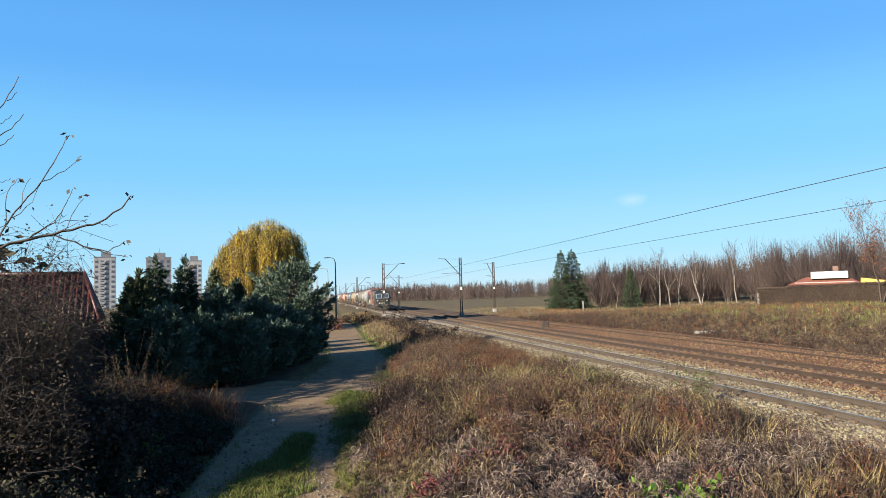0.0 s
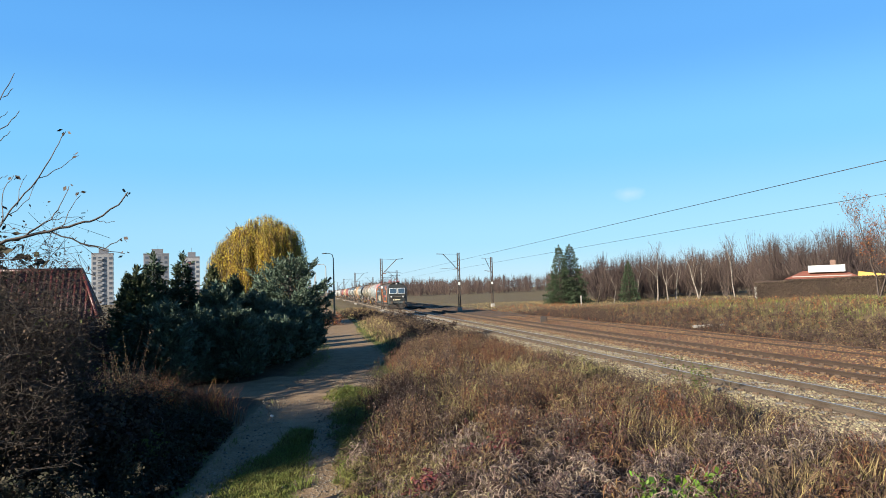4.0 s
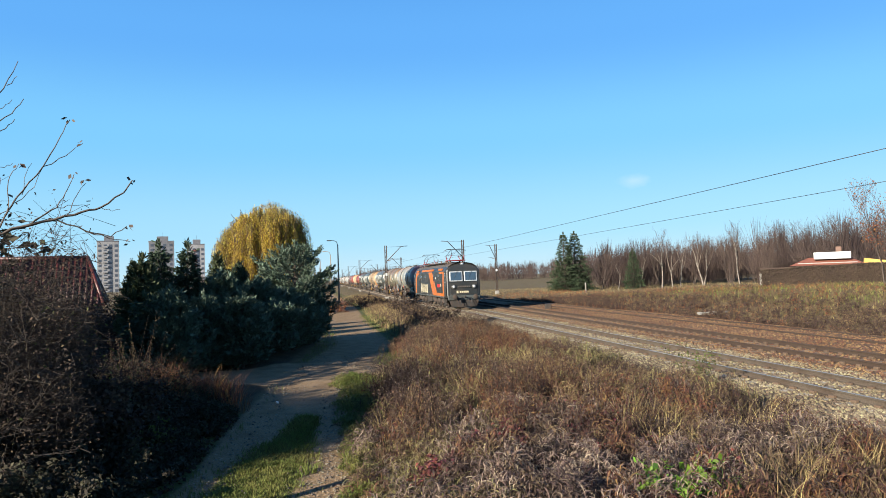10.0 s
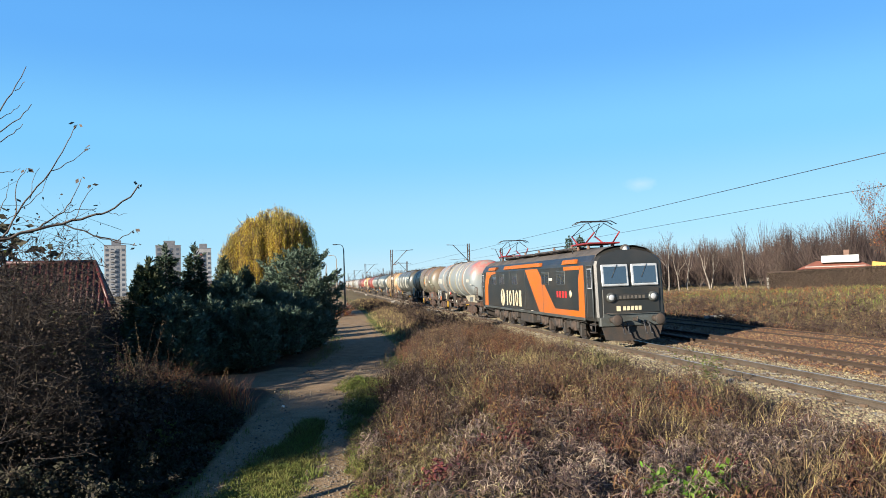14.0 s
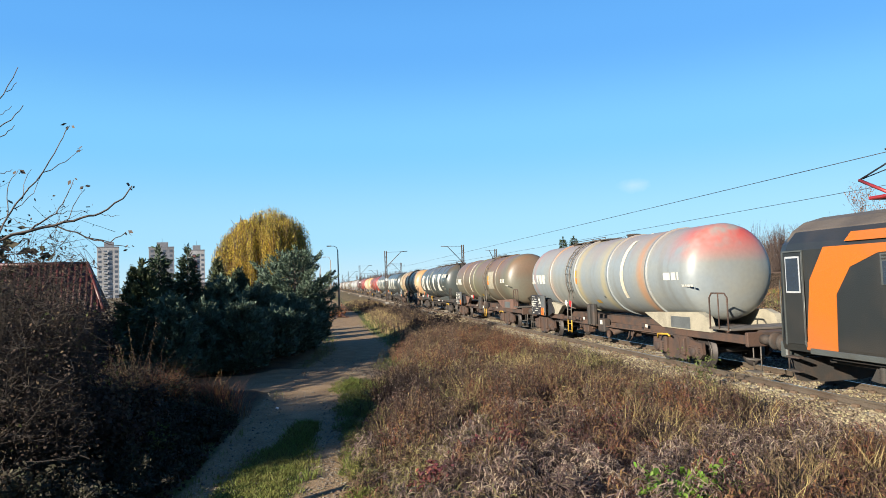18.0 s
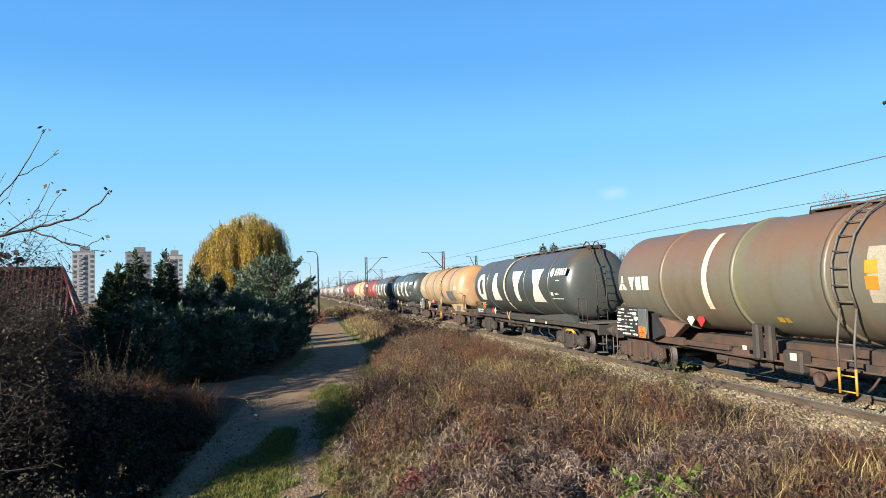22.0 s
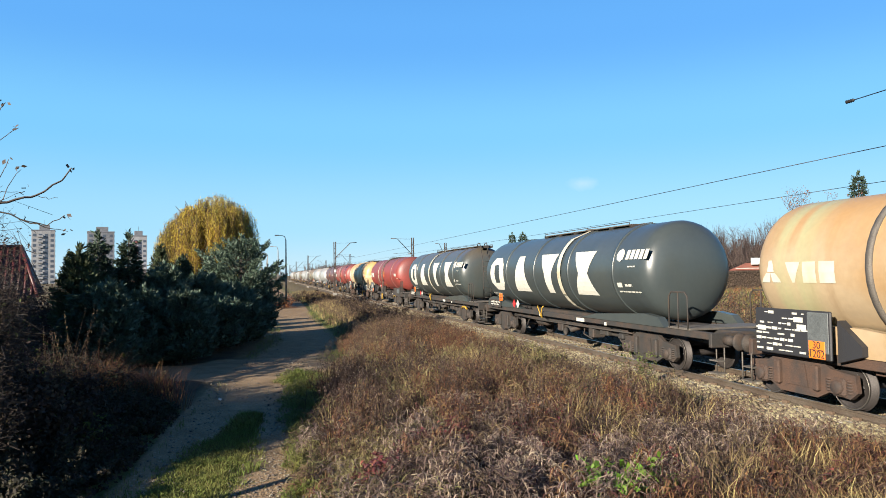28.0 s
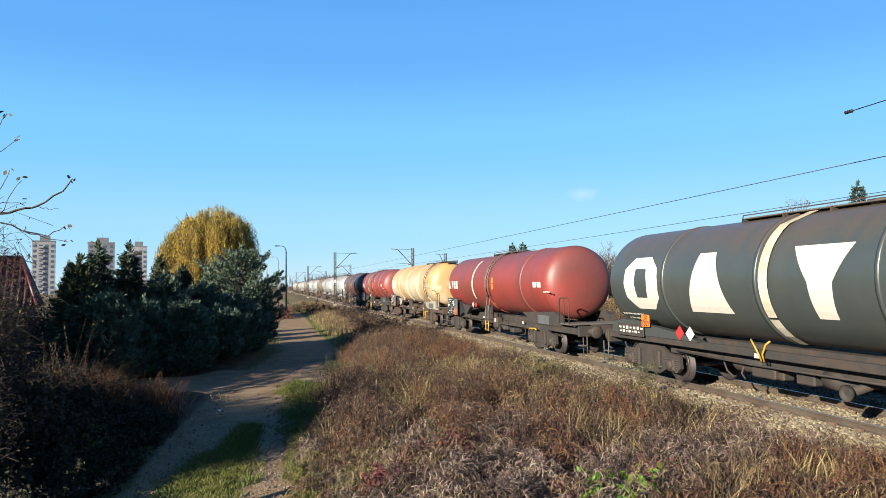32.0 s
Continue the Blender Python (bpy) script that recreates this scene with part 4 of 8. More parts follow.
def grass(name, n, region, mat, label, seed, h=(0.15, 0.4), w=0.006, lean=0.5, tuft=0, spread=0.07):
    """Blades, singly or in tufts that lean outwards."""
    rng = np.random.RandomState(seed)
    x, y = region(rng, n // max(1, tuft))
    hh = (h[0] + (h[1] - h[0]) * rng.rand(len(x))) * lush(x, y)
    toward = None
    if tuft:
        x, y, hh = np.repeat(x, tuft), np.repeat(y, tuft), np.repeat(hh, tuft) * (0.55 + 0.5 * rng.rand(len(x) * tuft))
        ox, oy = rng.randn(2, len(x)) * spread
        x, y, toward = x + ox, y + oy, np.arctan2(oy, ox)
    k = len(x)
    p = np.stack([x, y, ground_z(x, y) - 0.01], 1)
    v, f = blades(p, hh, np.full(k, w) * (0.7 + 0.6 * rng.rand(k)), np.full(k, lean), rng, 0.5, toward)
    return tagged(new(name, raw_mesh(name, v, f, mat)), label, "grass", kind="stuff")


def road_gap(x, y):
    return np.minimum(np.minimum(off_line(x, y, ROAD) - 0.05, off_line(x, y, LANE) - 0.25), np.hypot(x + 5.0, y - 24.0) - 1.6)


def between(d0, d1, s0, s1, gap=1.6, clump=0.0, seed=0, power=1.5, keep=None):
    """Places beside the railway, denser near the camera, off the road, in clumps."""
    def pick(rng, n):
        s = s0 + (s1 - s0) * rng.rand(n * 3) ** power
        d = d0 + (d1 - d0) * rng.rand(n * 3)
        x, y = AHEAD[0] * s + ASIDE[0] * d, AHEAD[1] * s + ASIDE[1] * d
        ok = road_gap(x, y) > gap - 0.15 + 0.3 * rng.rand(len(x))
        if clump:
            ok &= wave(x, y, 1.1, seed + 40) + 0.35 * rng.randn(len(x)) > clump - 0.6
        if keep is not None:
            ok &= keep(x, y, rng)
        return x[ok][:n], y[ok][:n]
    return pick


def mound(x, y, rng):
    """Right of the road, in front of the railway."""
    s, d = sd(x, y)
    return (x > -2.2 - 0.02 * y) & (d < 9.4 + 0.4 * rng.rand(len(x))) & (y > 4.5)


def left_side(x, y, rng):
    return x < -3.6 - 0.05 * y


# foreground meadow between the road and the railway
def patch(cx, cy, rx, ry, keep=None):
    def pick(rng, n):
        x, y = cx + rx * rng.randn(n) * 0.6, cy + ry * rng.randn(n) * 0.6
        ok = road_gap(x, y) > 1.7
        return x[ok], y[ok]
    return pick


def curls(pos, length, width, rng, rise=(0.2, 1.4), curl=(0.4, 1.2)):
    """Withered blades that arch over and curl down: seven corners, five triangles each."""
    n = len(pos)
    az, el = rng.rand(n) * 2 * math.pi, rise[0] + (rise[1] - rise[0]) * rng.rand(n)
    bend = curl[0] + (curl[1] - curl[0]) * rng.rand(n)
    twist = rng.randn(n) * 0.7
    p, rows = pos, []
    for i, taper in enumerate((0.8, 1.0, 0.7, 0.0)):
        a = az + twist * i * 0.5
        side = np.stack([-np.sin(a), np.cos(a), 0.5 * np.sin(twist * 3)], 1) * (width * taper)[:, None]
        rows += [p - side, p + side] if taper else [p]
        step = (length / 3)[:, None] * np.stack([np.cos(a) * np.cos(el), np.sin(a) * np.cos(el), np.sin(el)], 1)
        p, el = p + step, el - bend
    v = np.stack(rows, 1)
    f = np.array([(0, 1, 3), (0, 3, 2), (2, 3, 5), (2, 5, 4), (4, 5, 6)])
    return v.reshape(-1, 3), (f[None] + 7 * np.arange(n)[:, None, None]).reshape(-1, 3)


def heaps(name, places, mat, label, seed, r=(0.22, 0.5), h=(0.25, 0.65), per=230, length=(0.10, 0.30), width=0.0068, rise=(-0.1, 1.1)):
    """Dead growth that has fallen into rounded heaps, with hollows between them."""
    rng = np.random.RandomState(seed)
    x, y = places
    n = len(x)
    R, H = r[0] + (r[1] - r[0]) * rng.rand(n), h[0] + (h[1] - h[0]) * rng.rand(n)
    R, H, x, y = (np.repeat(q, per) for q in (R, H, x, y))
    a, f = rng.rand(n * per) * 6.283, np.sqrt(rng.rand(n * per)) * 1.1
    x, y = x + R * f * np.cos(a), y + R * f * np.sin(a)
    z = ground_z(x, y) + H * np.maximum(0.04, 1 - f ** 2) * (0.25 + 0.75 * rng.rand(n * per) ** 0.4)
    L = length[0] + (length[1] - length[0]) * rng.rand(n * per)
    v, fc = curls(np.stack([x, y, z], 1), L, width * (0.6 + 0.8 * rng.rand(n * per)), rng, rise)
    return tagged(new(name, raw_mesh(name, v, fc, mat)), label, "grass", kind="stuff")


def clumped(region, each, spread):
    """Gathers the places of a region into tight clumps."""
    def pick(rng, n):
        x, y = region(rng, max(1, n // each))
        k = len(x) * each
        return np.repeat(x, each) + spread * rng.randn(k), np.repeat(y, each) + spread * rng.randn(k)
    return pick


def near_bank(seed, n, y0, y1, clump=0.0, x0=-1.6, x1=9.0):
    """Places on the bank between the road's edge and the ballast."""
    rng = np.random.RandomState(seed)
    y = y0 + (y1 - y0) * rng.rand(n * 6) ** 1.15
    x = x0 + (x1 - x0) * rng.rand(n * 6)
    s, d = sd(x, y)
    ok = (x > -1.35 - 0.15 * (y - 10)) & (d < 8.9) & (wave(x, y, 1.3, seed) + 0.3 * rng.randn(len(x)) > clump)
    return x[ok][:n], y[ok][:n]


def around(seed, n, *spots):
    """Places scattered about given middles (x, y, reach)."""
    rng = np.random.RandomState(seed)
    out = np.concatenate([np.stack([sx + rr * rng.randn(n) * 0.6, sy + rr * rng.randn(n) * 0.6], 1) for sx, sy, rr in spots])
    ok = road_gap(out[:, 0], out[:, 1]) > 1.55
    return out[ok, 0], out[ok, 1]


def verge_places(seed, n):
    """A narrow band where the bank meets the road."""
    rng = np.random.RandomState(seed)
    y = 8.5 + 14 * rng.rand(n)
    return -1.25 - 0.145 * (y - 10) + 0.28 * rng.randn(n), y


# curled dead leaves and grass in heaps: pale pink-grey, olive straw, brown and dark
heaps("matted_grass", near_bank(301, 110, 7.6, 14.5, 0.05), M_MATTED, "grey-pink withered grass curled into heaps", 301)
heaps("matted_grass", around(302, 14, (1.05, 9.6, 1.0), (1.3, 12.6, 0.8), (1.7, 8.6, 0.9), (4.1, 9.6, 0.9)), M_MATTED, "pale matted dead grass in a curly heap", 302, per=330)
heaps("matted_grass", near_bank(303, 90, 8.0, 16.0, 0.0, -1.9, 0.8), M_STRAW, "olive and straw-coloured curled grass at the edge of the bank", 303, (0.2, 0.4), (0.18, 0.42), 240)
heaps("matted_grass", around(304, 16, (-0.5, 11.6, 0.8), (-1.0, 10.2, 0.6), (-0.3, 9.0, 0.8)), M_STRAW, "olive and straw-coloured curled grass at the edge of the bank", 304, (0.2, 0.4), (0.15, 0.4), 240)
heaps("withered_weeds", near_bank(305, 190, 7.6, 19.0, -0.05), M_WEED, "brown withered weeds fallen into heaps", 305)
heaps("withered_weeds", near_bank(306, 140, 7.6, 17.0, 0.05), M_WEED_RUST, "rust-brown withered weeds fallen into heaps", 306)
# dark-coloured heaps that stand in for the shaded gaps between the others
heaps("withered_weeds", near_bank(307, 130, 7.6, 18.0, 0.05), M_WEED_DARK, "dark heaps of dead weeds in place of shaded gaps", 307, (0.25, 0.55), (0.15, 0.45), 220, (0.10, 0.26))
heaps("withered_weeds", around(308, 9, (2.4, 10.7, 0.5), (0.3, 9.5, 0.4), (-0.7, 14.3, 0.6), (3.4, 11.2, 0.5)), M_WEED_DARK, "dark heaps of dead weeds in place of shaded gaps", 308, (0.25, 0.5), (0.25, 0.5), 300, (0.10, 0.26))
heaps("bramble", around(309, 6, (0.7, 11.0, 0.45), (-0.4, 10.0, 0.5), (2.3, 12.2, 0.45), (0.25, 10.3, 0.4), (3.0, 12.3, 0.4)), M_WEED_RED, "bramble with dark red leaves among dead grass", 309, (0.2, 0.4), (0.3, 0.6), 90, (0.06, 0.12), 0.022)
heaps("bramble", near_bank(310, 26, 7.8, 15.0, 0.1), M_WEED_RED, "reddish withered brambles on the bank", 310, (0.2, 0.4), (0.25, 0.5), 70, (0.06, 0.12), 0.02)
heaps("green_tufts", verge_places(312, 130), M_GRASS, "yellow-green grass along the foot of the bank", 312, (0.14, 0.3), (0.1, 0.26), 160, (0.08, 0.22), 0.006, (0.3, 1.4))
# more dark heaps farther up, again shade put into weed colour
heaps("withered_weeds", near_bank(313, 120, 14.0, 25.0, 0.1), M_WEED_DARK, "dark heaps of dead weeds in place of shaded gaps", 313, (0.25, 0.5), (0.3, 0.6), 130, (0.12, 0.32), 0.008)
heaps("matted_grass", near_bank(314, 80, 14.0, 26.0, 0.1), M_STRAW, "straw-coloured withered grass in heaps", 314, (0.2, 0.4), (0.4, 0.75), 130, (0.16, 0.4), 0.008, (0.5, 1.5))
# upright stalks in clumps
weeds("dry_weeds", 3600, clumped(between(-3, 8.8, 11, 34, 1.9, 0.5, 1, 1.2, mound), 26, 0.20), M_WEED, "upright red-brown stalks in clumps on the bank", 31, (0.5, 1.0), 0.07, 12)
weeds("dry_weeds", 2600, clumped(between(-3, 8.8, 11, 32, 1.9, 0.5, 22, 1.2, mound), 26, 0.20), M_WEED_RUST, "upright rust-brown weeds in clumps on the bank", 52, (0.5, 0.95), 0.07, 14)
weeds("dry_weeds", 1500, clumped(between(-3, 8.6, 9, 34, 2.0, 0.6, 14, 1.3, mound), 18, 0.18), M_WEED_DARK, "tall dark stalks with grey seed heads on the bank", 47, (0.6, 1.15), 0.06, 10, M_SEED)
weeds("dry_weeds", 500, clumped(patch(-0.95, 15.8, 0.6, 2.4), 20, 0.15), M_WEED_DARK, "dark upright stalks with grey seed heads beside the road", 59, (0.8, 1.4), 0.06, 12, M_SEED)
weeds("dry_weeds", 2400, clumped(between(-3, 9.0, 30, 50, 1.9, 0.4, 5, 1.1, mound), 26, 0.3), M_WEED, "upright red-brown stalks in clumps on the bank", 63, (0.35, 0.8), 0.08, 12)
grass("bleached_grass", 9000, clumped(between(-3, 9.2, 12, 40, 1.9, 0.4, 16, 1.2, mound), 6, 0.25), M_WEED_PALE, "golden upright grass in tufts on the bank", 48, (0.4, 0.85), 0.008, 0.45, 30, 0.10)
grass("bleached_grass", 5200, patch(2.3, 18.8, 1.1, 1.6), M_WEED_PALE, "golden upright grass on the bank", 56, (0.55, 0.95), 0.008, 0.35, 30, 0.12)
grass("bleached_grass", 3000, patch(3.2, 16.6, 0.8, 1.0), M_WEED_PALE, "golden upright grass on the bank", 57, (0.55, 0.95), 0.008, 0.35, 30, 0.12)
grass("bleached_grass", 9000, between(5.0, 9.0, 6, 20, 1.9, 0.3, 33, 1.2, mound), M_WEED_PALE, "long bleached stalks in front of the ballast", 33, (0.6, 1.2), 0.007, 0.5, 14, 0.10)
grass("bleached_grass", 14000, between(6.5, 9.6, 12, 48, 1.9, 0.2, 26, 1.2, mound), M_STRAW, "short straw-coloured grass along the ballast", 53, (0.2, 0.45), 0.008, 0.8, 40, 0.12)
weeds("dry_weeds", 70, patch(5.75, 17.0, 0.3, 0.3), M_WEED, "tall bushy dry weeds beside the ballast", 64, (1.7, 2.4), 0.07, 26, M_SEED)
grass("green_grass", 12000, patch(-1.05, 10.2, 0.35, 2.8), M_GRASS, "yellow-green grass at the edge of the bank", 61, (0.12, 0.34), 0.007, 0.8, 40, 0.10)
grass("green_grass", 7000, patch(-0.6, 21.5, 0.9, 3.4), M_GRASS, "yellow-green grass at the edge of the bank", 62, (0.2, 0.5), 0.008, 0.7, 40, 0.12)
grass("green_grass", 15000, between(-4, 8, 8, 60, 1.15, 0, 4, 1.4, lambda x, y, r: (road_gap(x, y) < 2.7) & (x > -3.2 - 0.1 * y)), M_GRASS, "green grass along the edge of the road", 34, (0.08, 0.26), 0.006)
def on_strip(rng, n):
    y = 8 + 9.2 * rng.rand(n)
    f = 0.5 + 0.30 * rng.randn(n)
    x = strip_left(y) + (strip_right(y) - strip_left(y)) * f
    ok = (y + 0.8 * wave(x, y, 2.0, 23) < 16.2) & (np.abs(f - 0.5) < 0.75)
    return x[ok], y[ok]


grass("green_grass", 26000, on_strip, M_GRASS, "low green grass between the wheel ruts", 35, (0.06, 0.22), 0.008, 0.7, 16, 0.07)
# verge farther on
weeds("dry_weeds", 3200, between(-4.5, 9.0, 40, 110, 2.0, 0.3, 5, 1.2), M_WEED, "dry brown weeds on the verge", 36, (0.3, 0.9), 0.09, 12)
grass("bleached_grass", 16000, between(-4.5, 9.2, 40, 120, 1.8, 0, 6, 1.3), M_WEED_PALE, "pale dry grass on the verge", 37, (0.2, 0.6), 0.012)
# bank and field beyond the railway
grass("bleached_grass", 30000, between(23.5, 60, 12, 120, 1.5, 0, 7, 1.2), M_WEED_PALE, "pale dry grass on the far bank", 38, (0.15, 0.38), 0.014)
weeds("dry_weeds", 2600, between(21.8, 26.5, 18, 75, 1.5, 0.2, 18, 1.0), M_WEED_DARK, "dark brown dead weeds along the foot of the far bank", 49, (0.3, 0.7), 0.12, 14)
weeds("dry_weeds", 1900, between(23.6, 36, 18, 75, 1.5, 0.3, 8, 1.1), M_WEED, "brown dry weeds on the far bank", 40, (0.25, 0.6), 0.10, 16)
weeds("dry_weeds", 1500, between(22.0, 29, 18, 75, 1.5, 0.5, 28, 1.0), M_WEED, "brown dead weeds on the far bank", 50, (0.3, 0.7), 0.10, 16)
weeds("dry_weeds", 1400, between(22.2, 34, 30, 95, 1.5, 0.3, 9, 1.0), M_ORANGE_LEAF, "russet dry weeds at the foot of the far bank", 41, (0.2, 0.6), 0.10, 12)
grass("green_grass", 20000, between(26, 50, 18, 70, 1.5, 0.4, 10, 1.0), M_GRASS, "greenish grass on the far bank", 42, (0.2, 0.42), 0.014)
# left of the road
grass("green_grass", 6000, between(-14, -3, 6, 30, 1.25, 0.2, 11, 1.3, left_side), M_GRASS, "green grass at the foot of the thicket", 43, (0.1, 0.35), 0.007)
weeds("dry_weeds", 2600, between(-12, -4, 7, 26, 1.9, 0.2, 12, 1.2, left_side), M_WEED, "dry brown weeds at the foot of the thicket", 44, (0.4, 1.0), 0.06, 14, M_SEED)

rnd = random.Random(77)


def road_gravel(n, seed):
    """Loose stones in the wheel ruts and along the road's edges."""
    rng = np.random.RandomState(seed)
    y = 8 + 22 * rng.rand(n) ** 1.4
    mid = np.interp(y, [3, 11, 17, 21, 30], [-2.3, -2.8, -3.65, -4.0, -4.6])
    x = mid + np.where(rng.rand(n) < 0.7, 0.95, -0.9) + 0.38 * rng.randn(n)
    size = 0.009 + 0.026 * rng.rand(n) ** 3
    c = np.stack([x, y, ground_z(x, y) + size * 0.3], 1)
    o = np.array([(1, 0, 0), (0, 1, 0), (-1, 0, 0), (0, -1, 0), (0, 0, 0.7), (0, 0, -0.7)], float)
    v = c[:, None] + o[None] * size[:, None, None] * (0.6 + 0.8 * rng.rand(n, 6, 1))
    f = np.array([(0, 1, 4), (1, 2, 4), (2, 3, 4), (3, 0, 4), (1, 0, 5), (2, 1, 5), (3, 2, 5), (0, 3, 5)])
    tagged(new("road_gravel", raw_mesh("road_gravel", v.reshape(-1, 3), (f[None] + 6 * np.arange(n)[:, None, None]).reshape(-1, 3), M_ROAD_STONE)), "loose pale gravel on the dirt road", "gravel", kind="stuff")


road_gravel(5000, 19)
# thicket on the left
THICKET = [(-7.49, 10.88, 4.25, 1.44), (-7.31, 12.05, 4.14, 1.44), (-6.67, 11.00, 2.97, 1.26), (-6.96, 11.70, 3.79, 1.26), (-8.19, 12.75, 4.37, 1.61), (-7.60, 12.87, 2.85, 1.26), (-6.38, 10.53, 2.26, 1.15), (-7.84, 11.58, 4.72, 1.15), (-7.14, 10.53, 4.14, 1.15), (-6.90, 10.30, 3.67, 1.15),
           (-6.6, 12.2, 1.7, 1.2), (-11.6, 15.4, 2.6, 2.0), (-12.6, 17.4, 3.0, 2.2), (-14.9, 20.6, 3.4, 2.6), (-17.4, 24.0, 3.7, 2.6), (-10.4, 18.8, 1.5, 1.4), (-11.4, 20.4, 1.8, 1.5), (-6.1, 11.9, 1.6, 1.2), (-8.6, 14.0, 1.6, 1.4),
           # these five stand out of view, added to shade the low growth
           (-9.4, 8.8, 2.5, 1.5), (-10.2, 10.8, 2.5, 1.6), (-11.0, 12.8, 2.5, 1.6), (-7.9, 9.4, 2.1, 1.3), (-10.6, 8.2, 2.7, 1.5)]
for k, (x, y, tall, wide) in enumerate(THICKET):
    shrub(100 + k, x, y, tall, wide, M_SHRUB, "dense brown half-bare roadside shrub" if k % 3 else "dense dark shrub with withered brown leaves", 6500 if k < 10 else 7500, 0.048 if k < 10 else 0.09, M_TWIG_SHADED, "shrub", "roadside thicket", 110 if k < 10 else 60 if tall > 2 else 40, 0.08, well_off_road if k < 10 else off_road)
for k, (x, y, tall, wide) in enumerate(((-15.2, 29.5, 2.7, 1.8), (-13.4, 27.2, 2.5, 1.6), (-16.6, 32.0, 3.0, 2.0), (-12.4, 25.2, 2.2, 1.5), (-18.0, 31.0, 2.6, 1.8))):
    shrub(260 + k, x, y, tall, wide, M_SHRUB, "brown half-bare shrub in front of the house", 6000, 0.1, M_TWIG_SHADED, "shrub", "roadside thicket", 50)
# unseen shrubs added left of the view, only to throw shade on the thicket
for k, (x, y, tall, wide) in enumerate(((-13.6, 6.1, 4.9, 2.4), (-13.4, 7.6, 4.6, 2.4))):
    shrub(280 + k, x, y, tall, wide, M_SHRUB, "tall dense brown shrub out of view, added to shade the thicket", 4500, 0.26, M_TWIG_SHADED, "shrub", "roadside thicket", 40)
# unseen shrubs added out of view to shade the feet of the evergreens
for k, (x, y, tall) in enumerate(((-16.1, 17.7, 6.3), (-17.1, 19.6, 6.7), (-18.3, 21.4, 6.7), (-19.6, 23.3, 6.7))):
    shrub(290 + k, x, y, tall, 2.6, M_SHRUB_SHADED, "tall dense dark shrub out of view, added to shade the evergreens", 4500, 0.34, M_TWIG_SHADED, "shrub", "roadside thicket", 40)
# one more unseen shrub, added for the shade edge across the road
shrub(296, -15.6, 14.6, 6.0, 2.4, M_SHRUB_SHADED, "tall dense dark shrub out of view, added to shade the road", 4500, 0.34, M_TWIG_SHADED, "shrub", "roadside thicket", 40)
LOW = []
low_rng = random.Random(6)
for i in range(60):
    y = 8.6 + 12.6 * (i % 20 + low_rng.random()) / 20
    edge = float(np.interp(y, [6, 8, 10.8, 15.9, 19.2, 21.5], [-3.7, -3.95, -4.35, -4.95, -6.2, -8.6]))
    row = i // 20
    LOW.append((edge - (0.45, 1.3, 2.3)[row] - 0.4 * low_rng.random(), y, (0.45, 0.75, 1.15)[row] * low_rng.uniform(0.75, 1.25)))
# leaf and twig colours here already hold the shade at the thicket's foot
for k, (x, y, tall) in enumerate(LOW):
    shrub(120 + k, x, y, tall, 1.15 if tall > 0.8 else 0.85, M_SHRUB_SHADED, "low green-brown shrub at the thicket's edge, darkened to look shaded", 3000, 0.068, M_TWIG_SHADED, "shrub", "roadside thicket", 20, 0.04, off_road)
for k, (x, y, tall) in enumerate(((-6.6, 11.0, 3.3), (-6.0, 11.6, 1.3), (-7.6, 12.4, 2.8), (-5.6, 12.4, 0.9), (-7.2, 11.4, 3.8))):
    shrub(190 + k, x, y, tall, 0.9, M_SHRUB_GREEN, "shrub with a few green-yellow leaves", 420, 0.07, M_TWIG_SHADED, "shrub", "roadside thicket", 26)


def leaf_litter(n, seed):
    """Fallen leaves that hide the soil under the thicket."""
    rng = np.random.RandomState(seed)
    y = 6 + 16 * rng.rand(n * 2)
    x = -3.3 - 0.10 * y - 7.5 * rng.rand(n * 2)
    ok = off_road(x, y)
    x, y = x[ok][:n], y[ok][:n]
    q = np.stack([x, y, ground_z(x, y) + 0.02 + 0.10 * rng.rand(len(x)) ** 2], 1)
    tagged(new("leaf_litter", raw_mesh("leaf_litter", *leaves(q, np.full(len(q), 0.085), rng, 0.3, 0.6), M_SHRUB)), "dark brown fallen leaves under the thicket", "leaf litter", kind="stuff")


leaf_litter(26000, 71)
# tall dead stalks and reddish tufts at the thicket's edge
weeds("dry_weeds", 420, lambda r, n: (-8.3 + 0.5 * r.randn(n), 15.2 + 0.9 * r.randn(n)), M_WEED, "tall dry stalks with grey seed heads beside the thicket", 81, (1.4, 2.3), 0.05, 16, M_SEED)
grass("bleached_grass", 5000, lambda r, n: (-7.6 + 0.9 * r.randn(n), 17.6 + 0.8 * r.randn(n)), M_WEED_RUST, "rust-brown dry grass beside the thicket", 82, (0.7, 1.3), 0.008, 0.6, 25, 0.12)
# low growth on the verge towards the lamps, and a bush beside the road
for k, (x, y, tall, wide, mat) in enumerate(((-4.4, 62, 1.6, 3.2, M_SHRUB), (-2.8, 52, 1.5, 3.0, M_SHRUB), (-1.2, 45, 1.4, 3.0, M_SHRUB), (-0.2, 39, 1.2, 2.4, M_SHRUB), (-8.5, 73, 1.7, 3.6, M_SHRUB),
                                            (0.6, 34, 1.0, 2.0, M_SHRUB), (-11.6, 68, 1.5, 3.0, M_ORANGE_LEAF), (-12.8, 84, 1.6, 3.4, M_SHRUB))):
    shrub(160 + k, x, y, tall, wide, mat, "low brown bush on the verge" if mat is M_SHRUB else "russet low bush on the verge", 1500, 0.12, None, "bush", "bushes on the verge", 22)
